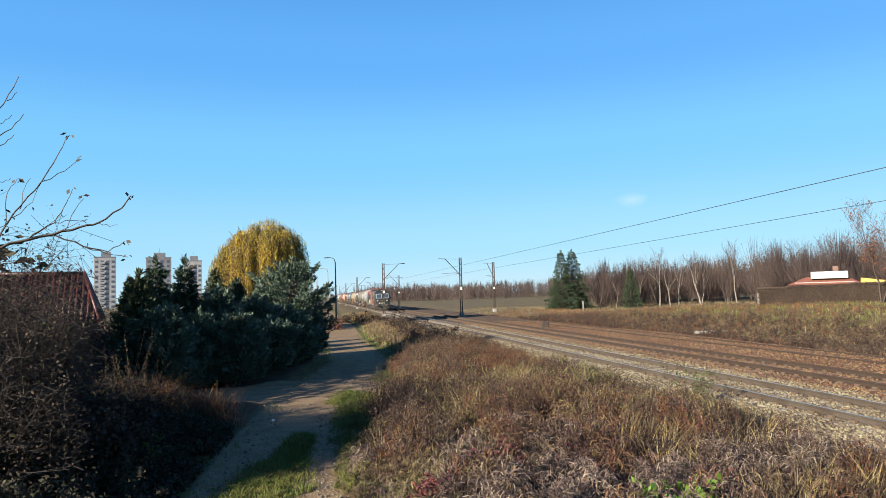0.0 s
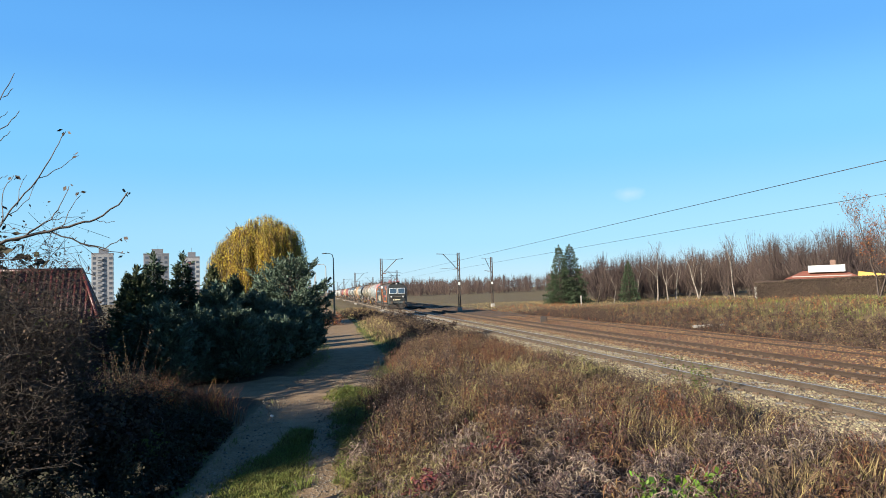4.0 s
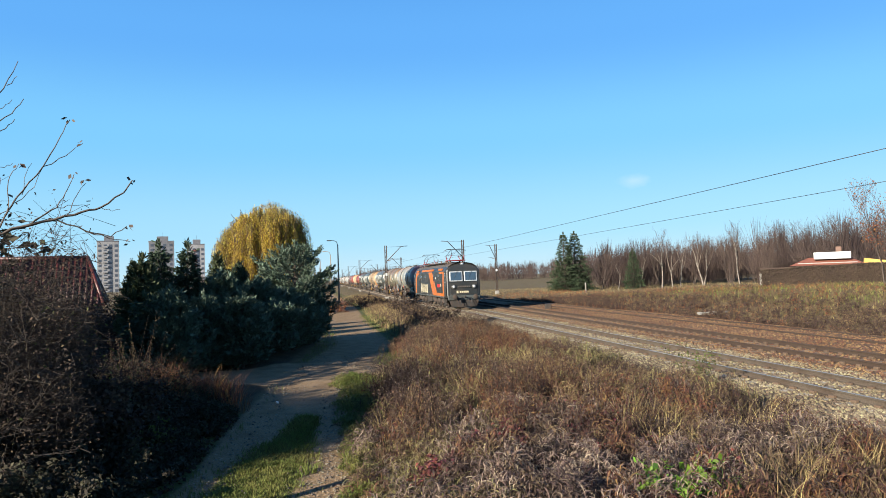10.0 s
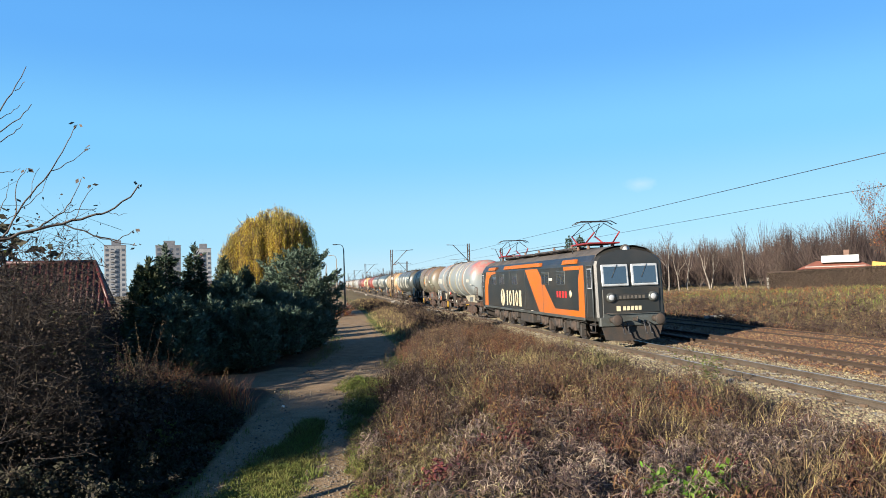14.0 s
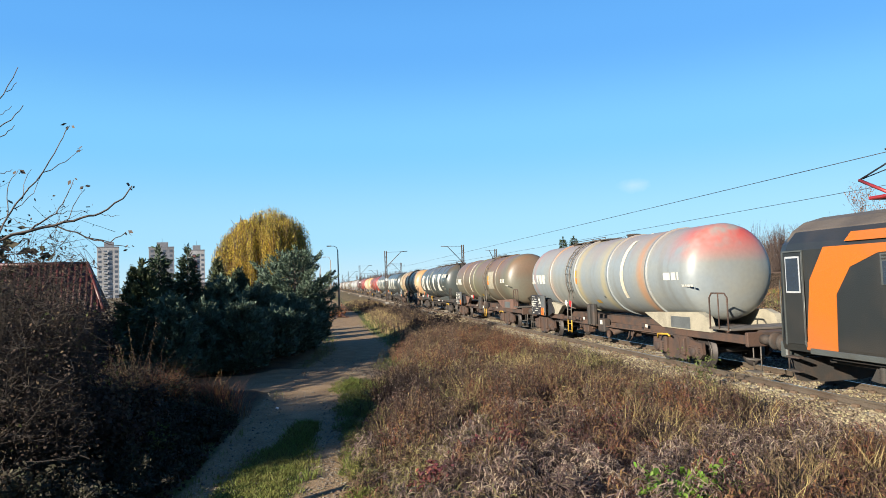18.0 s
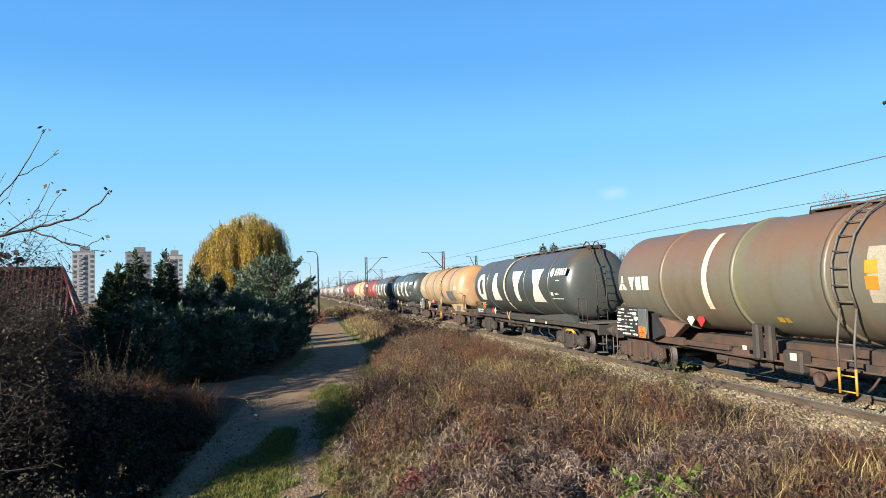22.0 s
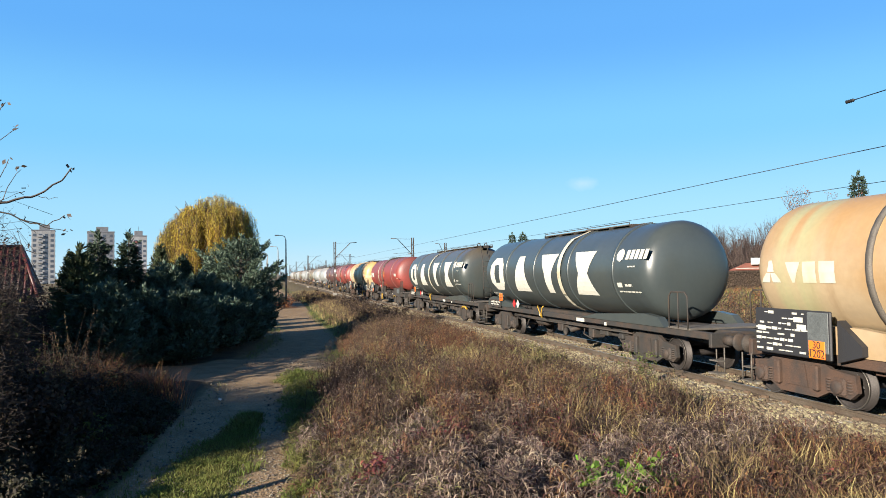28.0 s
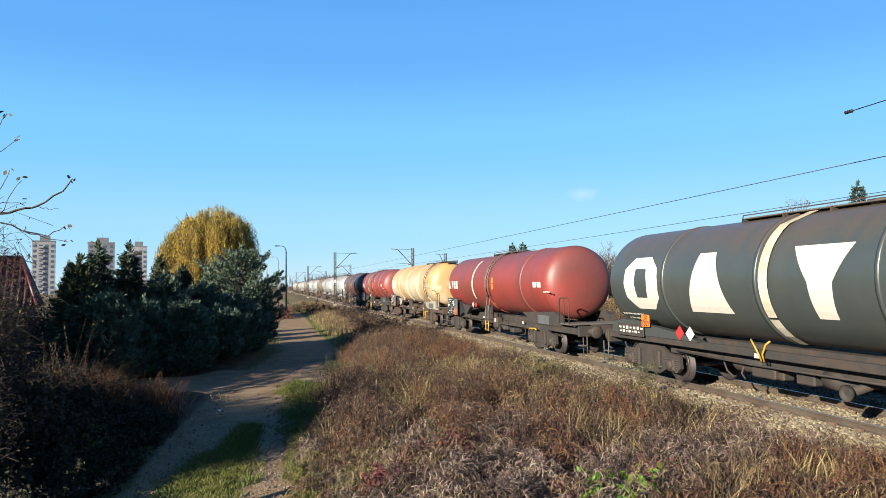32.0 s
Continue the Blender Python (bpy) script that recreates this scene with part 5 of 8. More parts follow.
for k, (x, y, tall) in enumerate(((2.6, 8.0, 0.66), (2.95, 8.25, 0.52))):
    shrub(180 + k, x, y, tall, 0.55, M_FERN, "low bright green leafy plant among dry weeds", 170, 0.12, M_FERN, "leafy_plant", "green plants on the bank", 14)
shrub(190, 6.0, 17.2, 1.3, 0.9, M_SHRUB_GREEN, "upright green weed standing on the bank", 500, 0.07, None, "shrub", "", 8)

# evergreens along the road
EVERGREENS = [(-11.0, 24.6, 4.24, 1.40, "pine", M_JUNIPER), (-10.9, 25.8, 4.86, 1.40, "spruce", M_SPRUCE), (-10.3, 27.1, 4.86, 1.30, "spruce", M_SPRUCE),
              (-9.4, 23.2, 3.01, 1.57, "pine", M_NEEDLE), (-10.5, 31.3, 4.47, 1.30, "thuja", M_JUNIPER), (-9.1, 27.5, 3.57, 2.08, "pine", M_NEEDLE),
              (-7.6, 34.2, 4.83, 4.23, "pine", M_NEEDLE), (-8.3, 29.9, 3.10, 2.50, "pine", M_NEEDLE), (-7.5, 36.3, 3.27, 1.99, "pine", M_NEEDLE),
              (-7.8, 25.8, 2.68, 1.93, "pine", M_NEEDLE), (-9.1, 25.4, 2.73, 1.69, "pine", M_NEEDLE), (-10.1, 22.9, 2.85, 1.79, "spruce", M_SPRUCE),
              (-7.4, 31.1, 2.50, 2.58, "pine", M_NEEDLE), (-9.9, 32.5, 4.00, 1.52, "thuja", M_SPRUCE), (-9.5, 24.9, 2.0, 2.4, "pine", M_NEEDLE), (-8.3, 26.3, 2.0, 2.5, "pine", M_NEEDLE), (-7.3, 28.2, 2.0, 2.4, "pine", M_NEEDLE), (-6.9, 30.2, 2.0, 2.3, "pine", M_NEEDLE), (-7.0, 32.4, 2.1, 2.0, "pine", M_NEEDLE), (-9.9, 28.6, 2.6, 2.6, "spruce", M_SPRUCE), (-8.9, 31.6, 3.0, 2.6, "spruce", M_SPRUCE), (-7.1, 34.6, 1.9, 1.8, "pine", M_NEEDLE),
              # three made-up spruces hidden behind the big pine, added to shade the far road
              (-11.4, 37.6, 3.9, 2.2, "spruce", M_SPRUCE), (-12.3, 40.8, 4.0, 2.2, "spruce", M_SPRUCE), (-13.4, 44.4, 3.6, 2.2, "spruce", M_SPRUCE)]
for k, (x, y, tall, wide, style, mat) in enumerate(EVERGREENS):
    word = {"pine": "bushy blue-green pine with upright shoots", "spruce": "narrow dark spruce", "thuja": "narrow upright evergreen cypress"}[style]
    conifer("evergreen_tree", 200 + k, x, y, tall, wide, mat, word + " beside the dirt road", style, tufts=3400 if style == "pine" else 2800)
willow(-18.4, 67.8, 11.6, 8.5)

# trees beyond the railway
# the three in the field take the needle colour with sun mixed in
conifer("spruce_tree", 230, 17.4, 101.0, 8.8, 4.4, M_SPRUCE_SUNLIT, "tall dark spruce in the field beyond the tracks", "spruce", "spruces in the field", 3000)
conifer("spruce_tree", 231, 19.4, 103.0, 9.0, 5.6, M_SPRUCE_SUNLIT, "broad dark spruce in the field beyond the tracks", "spruce", "spruces in the field", 4000)
conifer("spruce_tree", 232, 27.0, 99.0, 5.8, 2.8, M_SPRUCE_SUNLIT, "small dark spruce among bare trees", "spruce", "spruces in the field", 900)
conifer("spruce_tree", 233, 33.3, 46.8, 8.6, 3.4, M_SPRUCE, "tall dark spruce behind the garden hedge", "spruce", "spruces in the field", 1900)
protos = [bare_tree("bare_tree", 300 + k, 8.5, M_BIRCH if k < 3 else M_BARK, M_TWIG, "slender bare tree with a pale trunk" if k < 3 else "bare dark tree with dense twigs", None, 1 if k < 3 else 3, 0.5 if k < 3 else 0.65) for k in range(5)]
spots = [(22.6, 100, 0.80, 3), (24.0, 96, 0.62, 0), (27.9, 99, 0.72, 1), (30.6, 97.5, 1.12, 0), (32.0, 97, 0.85, 1), (33.6, 98.5, 0.90, 2), (36.3, 97, 0.98, 1), (37.4, 99.5, 0.85, 2), (40.6, 95, 1.15, 2),
         (29.4, 104, 0.9, 3), (33.0, 106, 0.95, 4), (38.0, 106, 0.95, 3), (42.5, 103, 0.9, 4), (45.2, 97, 1.1, 3), (47.0, 92, 1.05, 4), (46.6, 82, 1.0, 4), (42.0, 76, 1.05, 3), (45.0, 77, 0.95, 4), (49.0, 78, 0.95, 3), (52, 84, 1.0, 4),
         (43.0, 88, 0.8, 3), (39.6, 84, 0.55, 4), (53.5, 72, 0.8, 3), (36.8, 88, 0.5, 4)]
for k, (x, y, sc, p) in enumerate(spots):
    m = Matrix.Translation((x, y, ground_at(x, y) - 0.05)) @ Matrix.Rotation(k * 2.4, 4, "Z") @ Matrix.Diagonal((sc, sc, sc, 1))
    if k in (0, 1, 2, 8, 10) and not protos[p].get("used"):
        protos[p]["used"] = 1
        protos[p].matrix_basis = m
    else:
        o = copy_thing(protos[p], Matrix())
        o.matrix_basis = m
for p in protos:
    if "used" in p:
        del p["used"]
    elif p.matrix_basis.translation.length < 1:
        p.matrix_basis = Matrix.Translation((49.5, 100.0, ground_at(49.5, 100.0) - 0.05))
russet = bare_tree("russet_tree", 320, 7.8, M_BARK, M_TWIG, "half-bare tree with russet leaves in front of the hedge", M_ORANGE_LEAF, 3, 0.6)
russet.matrix_basis = Matrix.Translation((29.6, 46.5, ground_at(29.6, 46.5) - 0.05))


def far_wood(name, n, x0, x1, y0, y1, tall, seed, label, mat=None, width=0.5, k=60):
    """Woods at a distance: upright bare crowns of twigs."""
    rng = np.random.RandomState(seed)
    x, y = x0 + (x1 - x0) * rng.rand(n), y0 + (y1 - y0) * rng.rand(n)
    H = tall * (0.65 + 0.5 * rng.rand(n)) * (0.85 + 0.25 * wave(x, y, 0.06, seed))
    base = np.stack([x, y, ground_z(x, y)], 1)
    a = np.repeat(base, k, 0)
    f = rng.rand(n * k)
    sp = rng.randn(n * k, 2) * (0.20 * np.repeat(H, k) * np.sin(np.clip(f, 0.15, 0.9) * math.pi))[:, None]
    hh = np.repeat(H, k)
    p0 = a + np.stack([sp[:, 0] * 0.5, sp[:, 1] * 0.5, hh * f * 0.7], 1)
    p1 = a + np.stack([sp[:, 0], sp[:, 1], hh * (0.25 + 0.75 * f)], 1)
    r = np.full(n * k, width * 0.1)
    v, fc = join(sticks(base, base + np.stack([0 * H, 0 * H, 0.8 * H], 1), np.full(n, 0.12 * width), np.full(n, 0.05 * width)), sticks(p0, p1, r, r * 0.3))
    return tagged(new(name, raw_mesh(name, v, fc, mat or M_WOOD_FAR)), label, "woods", kind="stuff")


far_wood("bare_wood", 420, 38, 150, 190, 270, 10, 61, "bare brown wood in the distance beyond the field")
far_wood("bare_wood", 300, -40, 60, 300, 380, 9, 62, "bare brown wood far along the railway", None, 0.6, 36)
far_wood("bare_wood", 190, 24, 72, 103, 135, 8.4, 63, "bare scrub behind the trees in the field", None, 0.24, 110)
far_wood("bare_wood", 190, 42, 90, 62, 104, 10.0, 64, "bare scrub behind the garden hedge", None, 0.22, 130)
far_wood("bare_wood", 260, -60, 40, 420, 560, 12, 65, "bare brown wood on the horizon", None, 0.6, 36)
far_wood("bare_wood", 200, -320, -60, 420, 520, 9, 66, "bare trees between the distant blocks", None, 0.6, 36)
far_wood("bare_wood", 60, -34, -20, 74, 100, 6.0, 67, "bare trees behind the willow", None, 0.3)

# clipped hedge round the garden
def hedge():
    rng = np.random.RandomState(9)
    h = thing("garden_hedge", Matrix(), "clipped dark brown hedge round a garden", "hedge")
    p0, p1 = np.array([25.4, 55.5]), np.array([46.0, 43.0])
    n = 60000
    f = rng.rand(n)
    p = p0 + (p1 - p0) * f[:, None]
    side = np.array([p1[1] - p0[1], p0[0] - p1[0]])
    side = side / np.linalg.norm(side)
    o = (rng.rand(n) - 0.5) * 0.9
    z = ground_z(p[:, 0], p[:, 1])
    tall = 1.45 + 0.08 * wave(p[:, 0], p[:, 1], 1.0, 3)
    edge = rng.rand(n)
    zz = z + tall * np.where(edge < 0.3, 0.97 + 0.05 * rng.rand(n), rng.rand(n))
    o = np.where(edge < 0.3, o, np.sign(o) * (0.36 + 0.12 * rng.rand(n)))
    q = np.stack([p[:, 0] + side[0] * o, p[:, 1] + side[1] * o, zz], 1)
    plant_part("leaves", leaves(q, np.full(n, 0.10), rng, 0, 0.5), M_HEDGE, h)
    g = np.linspace(0, 1, 60)
    b = p0 + (p1 - p0) * g[:, None]
    zb = ground_z(b[:, 0], b[:, 1])
    plant_part("stem_tangle", sticks(np.stack([b[:, 0], b[:, 1], zb - 0.1], 1), np.stack([b[:, 0], b[:, 1], zb + 1.35], 1), np.full(60, 0.05), np.full(60, 0.02)), M_BARK, h)
    core = Shape().box(0, 0, 0.68, float(np.linalg.norm(p1 - p0)), 0.6, 1.42, 0.1)
    mid = (p0 + p1) / 2
    part("dense_core", core, M_HEDGE, h, "", Matrix.Translation((mid[0], mid[1], ground_at(*mid) - 0.1)) @ Matrix.Rotation(math.atan2(p1[1] - p0[1], p1[0] - p0[0]), 4, "Z"))


hedge()


# bare branch that reaches into the picture from a near tree
def near_branch():
    rng = np.random.RandomState(14)
    t = thing("overhanging_tree", Matrix.Translation((-6.3, 5.9, ground_at(-6.3, 5.9))), "bare dark tree whose thin branches reach over the thicket", "tree")
    part("trunk", Shape().tube([(-0.3, 0.4, -0.1), (0.0, 0.4, 1.2), (0.15, 0.5, 2.2), (0.05, 0.45, 3.4), (0.3, 0.5, 4.6)], [0.12, 0.10, 0.08, 0.06, 0.03], 10), M_BARK, t)
    A, B, RA, RB = [], [], [], []

    def twig(pts, r):
        p = [np.array(q, float) for q in pts]
        for i in range(len(p) - 1):
            for k in range(3):
                a, b = p[i] + (p[i + 1] - p[i]) * k / 3, p[i] + (p[i + 1] - p[i]) * (k + 1) / 3
                jit = lambda j: np.array([math.sin(7.1 * j), math.cos(5.3 * j), math.sin(3.7 * j + 1)]) * 0.012
                A.append(a + (jit(i * 3 + k) if k else 0)), B.append(b + (jit(i * 3 + k + 1) if k < 2 else 0))
                f0, f1 = 1 - 0.75 * (i + k / 3) / len(p), 1 - 0.75 * (i + (k + 1) / 3) / len(p)
                RA.append(r * f0), RB.append(r * f1)

    for pts, r in NEAR_TWIGS:
        twig([near_point(x, z) for x, z in pts], r)
    plant_part("bough_mass", sticks(np.array(A), np.array(B), np.array(RA), np.array(RB)), M_BARK, t)
    tips = np.array([near_point(*pts[-1]) for pts, r in NEAR_TWIGS[:9]])
    q = np.repeat(tips, 3, 0) + rng.randn(len(tips) * 3, 3) * 0.02
    plant_part("dead_leaves", leaves(q, np.full(len(q), 0.06), rng, 0.4, 0.6), M_BARK, t, "curled dead leaves at the twig tips")


def near_point(x, z):
    """A point of the branch's upright plane, in the tree's own space."""
    base = Vector((-6.3, 5.9, ground_at(-6.3, 5.9)))
    return Vector((x, math.sqrt(74.0 - x * x), z)) - base


NEAR_TWIGS = [
    ([(-4.78, 3.79), (-4.57, 3.88), (-4.28, 3.97), (-4.05, 4.06), (-3.89, 4.11), (-3.68, 4.28), (-3.59, 4.43)], 0.021),
    ([(-4.28, 3.97), (-4.02, 3.84), (-3.80, 3.78), (-3.65, 3.90)], 0.01),
    ([(-4.02, 3.84), (-3.82, 3.76), (-3.62, 3.72)], 0.007),
    ([(-4.76, 3.82), (-4.65, 4.07), (-4.54, 4.28), (-4.38, 4.55), (-4.23, 4.90), (-4.15, 5.09)], 0.012),
    ([(-4.38, 4.55), (-4.19, 4.68), (-4.04, 4.83)], 0.006),
    ([(-4.54, 3.88), (-4.41, 3.99), (-4.27, 4.10), (-4.19, 4.28), (-4.12, 4.48)], 0.01),
    ([(-4.27, 4.10), (-4.14, 4.13), (-4.00, 4.13)], 0.005),
    ([(-4.19, 4.01), (-4.12, 4.20), (-4.02, 4.38)], 0.006),
    ([(-4.66, 4.06), (-4.66, 4.25), (-4.64, 4.43), (-4.57, 4.57)], 0.007),
    ([(-4.55, 4.23), (-4.53, 4.41), (-4.47, 4.58)], 0.005),
    ([(-4.61, 4.14), (-4.45, 4.32), (-4.38, 4.54)], 0.005),
    ([(-5.02, 4.73), (-4.77, 5.18), (-4.68, 5.38), (-4.57, 5.69)], 0.01),
    ([(-4.66, 5.41), (-4.58, 5.52)], 0.005),
    ([(-5.02, 4.72), (-4.77, 4.95), (-4.62, 5.11), (-4.53, 5.28)], 0.009),
    ([(-5.02, 4.67), (-4.77, 4.84), (-4.67, 4.94), (-4.60, 5.05)], 0.008),
    ([(-4.94, 4.95), (-4.77, 5.09), (-4.69, 5.16), (-4.62, 5.26)], 0.006),
    ([(-4.86, 3.91), (-4.78, 4.08), (-4.73, 4.24), (-4.71, 4.41)], 0.006),
    ([(-4.94, 3.82), (-4.78, 3.95), (-4.66, 4.06)], 0.008),
    ([(-4.94, 4.44), (-4.78, 4.51), (-4.68, 4.52), (-4.62, 4.57)], 0.006),
    ([(-4.28, 3.97), (-4.17, 4.04), (-4.00, 4.14)], 0.004),
    ([(-3.89, 4.11), (-3.79, 4.07), (-3.71, 4.09)], 0.004),
    ([(-4.86, 3.82), (-4.78, 3.79), (-4.65, 3.70), (-4.52, 3.58)], 0.007),
    ([(-4.66, 4.06), (-4.59, 4.01), (-4.54, 3.96)], 0.004),
    ([(-5.39, 3.51), (-5.02, 3.64), (-4.78, 3.79)], 0.03),
    ([(-5.32, 4.13), (-5.02, 4.72)], 0.016),
    ([(-5.32, 3.45), (-4.94, 3.82)], 0.02),
]
near_branch()


# ---- buildings ----
def apartment_block(x, y, wide, deep, tall, turn, label, stripe):
    """A panel tower with a lift house, rows of windows and balcony columns."""
    b = thing("apartment_tower", Matrix.Translation((x, y, 0)) @ Matrix.Rotation(turn, 4, "Z"), label, "apartment building", "apartment towers in the distance")
    part("wall", Shape().box(0, 0, tall / 2, wide, deep, tall, 0.05), M_TOWER_GREY if stripe == 1 else M_TOWER, b)
    part("roof_parapet", Shape().box(0, 0, tall + 0.3, wide + 0.3, deep + 0.3, 0.6, 0.05), M_TOWER_GREY, b)
    part("lift_house", Shape().box(wide * 0.05, 0, tall + 1.9, wide * 0.45, deep * 0.5, 2.8, 0.05), M_TOWER_GREY, b)
    part("antenna", Shape().tube([(0.5, 0, tall + 3.2), (0.5, 0, tall + 6)], 0.06, 5), M_MAST, b)
    pane = Shape().box(0, 0, 0, 1.5, 0.12, 1.4).mesh("window", M_DARK_PANE)
    bal = Shape().box(0, 0, 0, 2.6, 1.0, 1.1).mesh("balcony", M_TOWER_RED if stripe == 2 else M_TOWER)
    for f in range(int(tall / 2.8)):
        z = 1.5 + f * 2.8
        for i in range(4):
            o = new("window", pane)
            o.parent, o.location = b, (-wide / 2 + wide * (i + 0.5) / 4, -deep / 2 - 0.03, z)
        for i in range(3):
            o = new("window", pane)
            o.parent, o.matrix_basis = b, Matrix.Translation((wide / 2 + 0.03, -deep / 2 + deep * (i + 0.5) / 3, z)) @ Matrix.Rotation(math.pi / 2, 4, "Z")
        o = new("balcony", bal)
        o.parent, o.location = b, (-wide * 0.12, -deep / 2 - 0.4, z - 0.7)
    return b


apartment_block(-191.5, 385.5, 11.0, 11.0, 29.0, 0.44, "pale grey apartment tower with a dark lift house", 0)
apartment_block(-166.0, 397.0, 13.5, 11.0, 28.6, 0.40, "grey apartment tower with a dark lift house", 1)
apartment_block(-148.5, 404.0, 9.5, 10.0, 26.6, 0.38, "white apartment tower with red balconies", 2)


def near_house():
    """The house behind the thicket: walls and a steep ribbed roof of dark red tiles."""
    h = thing("house", Matrix.Translation((-22.0, 36.6, 0)) @ Matrix.Rotation(radians(24), 4, "Z"), "house with a steep dark red tiled roof behind shrubs", "house")
    part("wall", Shape().box(0, 0, 1.2, 6.0, 4.7, 2.6, 0.03), M_BRICKISH, h)
    # hipped roof: ridge along x, steep hips at the ends
    e, r, zt, zb = (3.3, 2.6), 1.9, 4.88, 2.3
    roof = Shape().add([(-e[0], -e[1], zb), (e[0], -e[1], zb), (e[0], e[1], zb), (-e[0], e[1], zb), (-r, 0, zt), (r + 0.5, 0, zt)],
                       [(0, 1, 5, 4), (1, 2, 5), (2, 3, 4, 5), (3, 0, 4), (0, 3, 2, 1)])
    ro = part("roof", roof, M_TILE, h, "steep hipped roof")
    for i in range(24):
        f = i / 23
        x = -e[0] + 2 * e[0] * f
        top = min(1.0, (x + e[0]) / (e[0] - r), (e[0] - x) / (e[0] - r - 0.5))
        a = Vector((x, -e[1] - 0.02, zb + 0.03))
        b = Vector((x, -e[1] + e[1] * top, zb + (zt - zb) * top + 0.03))
        part("roof_tile_rib", Shape().tube([a, b], 0.07, 6), M_TILE, ro)
    for i in range(12):
        f = (i + 0.5) / 12
        yv = -e[1] + 2 * e[1] * f
        top = 1 - abs(yv) / e[1]
        part("roof_tile_rib", Shape().tube([(e[0] + 0.02, yv, zb + 0.03), (e[0] - (e[0] - r - 0.5) * top, yv * (1 - 0.0), zb + (zt - zb) * top + 0.03)], 0.07, 6), M_TILE, ro)
    part("ridge_cap", Shape().tube([(-r, 0, zt + 0.03), (r + 0.5, 0, zt + 0.03)], 0.11, 8), M_TILE, ro)
    for yy in (-1, 1):
        part("hip_cap", Shape().tube([(e[0], yy * e[1], zb + 0.05), (r + 0.5, 0, zt + 0.05)], 0.10, 8), M_TILE, ro)
    w = part("window", Shape().box(0.6, -2.37, 1.5, 1.3, 0.1, 1.2, 0.02), M_SILVER_FRAME, h)
    part("pane", Shape().box(0.6, -2.43, 1.5, 1.1, 0.03, 1.0), M_DARK_PANE, w)


M_SILVER_FRAME = material("white_frame", (0.476, 0.476, 0.462), 0.5)
near_house()


M_YELLOW_WALL = material("ochre_yellow_boards", (0.40, 0.25, 0.05), 0.7)


def garden_house():
    """Low house behind the hedge, with a white sheet roof over red tiles."""
    g = ground_at(37.0, 66.0)
    h = thing("garden_house", Matrix.Translation((37.0, 66.5, g)) @ Matrix.Rotation(radians(-30), 4, "Z"), "low garden house with a white sheet roof and red eaves", "house")
    part("wall", Shape().box(0, 0, 1.0, 5.0, 3.4, 2.2, 0.03), M_PLASTER, h)
    part("eaves_roof", Shape().add([(-3.2, -2.2, 1.85), (3.2, -2.2, 1.85), (3.2, 2.2, 1.85), (-3.2, 2.2, 1.85), (-1.6, 0, 2.6), (1.8, 0, 2.6)],
                                   [(0, 1, 5, 4), (1, 2, 5), (2, 3, 4, 5), (3, 0, 4), (0, 3, 2, 1)]), M_ROOF_RED, h, "low brown-red roof")
    part("white_roof", Shape().box(0.45, -0.6, 2.75, 3.1, 1.6, 0.66, 0.03), M_WHITE, h, "white sheet-covered roof box")
    part("chimney", Shape().box(1.0, 0.6, 3.2, 0.5, 0.5, 0.8, 0.02), M_BRICKISH, h)
    part("side_canopy", Shape().box(4.1, -0.4, 2.0, 2.2, 2.0, 0.45, 0.02, Matrix.Rotation(radians(9), 4, "Y")), M_YELLOW_WALL, h, "ochre yellow canopy")


garden_house()

# small things by the tracks
def fence_post(x, y, tall, label):
    t = thing("fence_post", Matrix.Translation((x, y, ground_at(x, y) - 0.1)), label, "post", "posts beyond the railway")
    part("stake", Shape().box(0, 0, tall / 2, 0.16, 0.16, tall, 0.03), M_CONCRETE, t)


for x, y, tall in ((18.2, 90.0, 1.4), (25.3, 55.2, 1.3)):
    fence_post(x, y, tall, "short concrete marker post in the grass" if y > 60 else "pale concrete post at the end of the hedge")
p = trk(38.0, 23.6)
slab = thing("concrete_slab", Matrix.Translation((p.x, p.y, ground_at(p.x, p.y) + 0.12)) @ Matrix.Rotation(radians(12), 4, "Z"), "pale concrete slab lying on the bank", "slab")
part("slab", Shape().box(0, 0, 0, 2.6, 0.35, 0.16, 0.03), M_CONCRETE, slab)
p = trk(52.5, 17.8)
bx = thing("signal_box", Matrix.Translation((p.x, p.y, ground_at(p.x, p.y) - 0.02)), "small dark trackside equipment box", "box")
part("case", Shape().box(0, 0, 0.25, 0.5, 0.4, 0.5, 0.05), M_MAST, bx)
for x, y, sx in ((-2.76, 18.75, 0.16), (-4.57, 18.07, 0.12)):
    lt = thing("litter", Matrix.Translation((x, y, ground_at(x, y) + 0.03)) @ Matrix.Rotation(x, 4, "Z"), "scrap of white litter lying on the dirt road", "litter")
    part("crumpled_paper", Shape().box(0, 0, 0, sx, sx * 0.7, 0.05, 0.015, Matrix.Rotation(0.4, 4, "X")), M_WHITE, lt)


# ---- train: local x points along the travel, the camera sees the side of negative y, z is above the rail head ----
TRAIN_T = [0, 5, 9, 13, 17, 21, 25, 28.5, 32]
TRAIN_S = [128, 94.0, 63.69, 32.82, 1.95, -28.95, -60.03, -87.37, -114.73]
TRAIN, SPIN = [], []


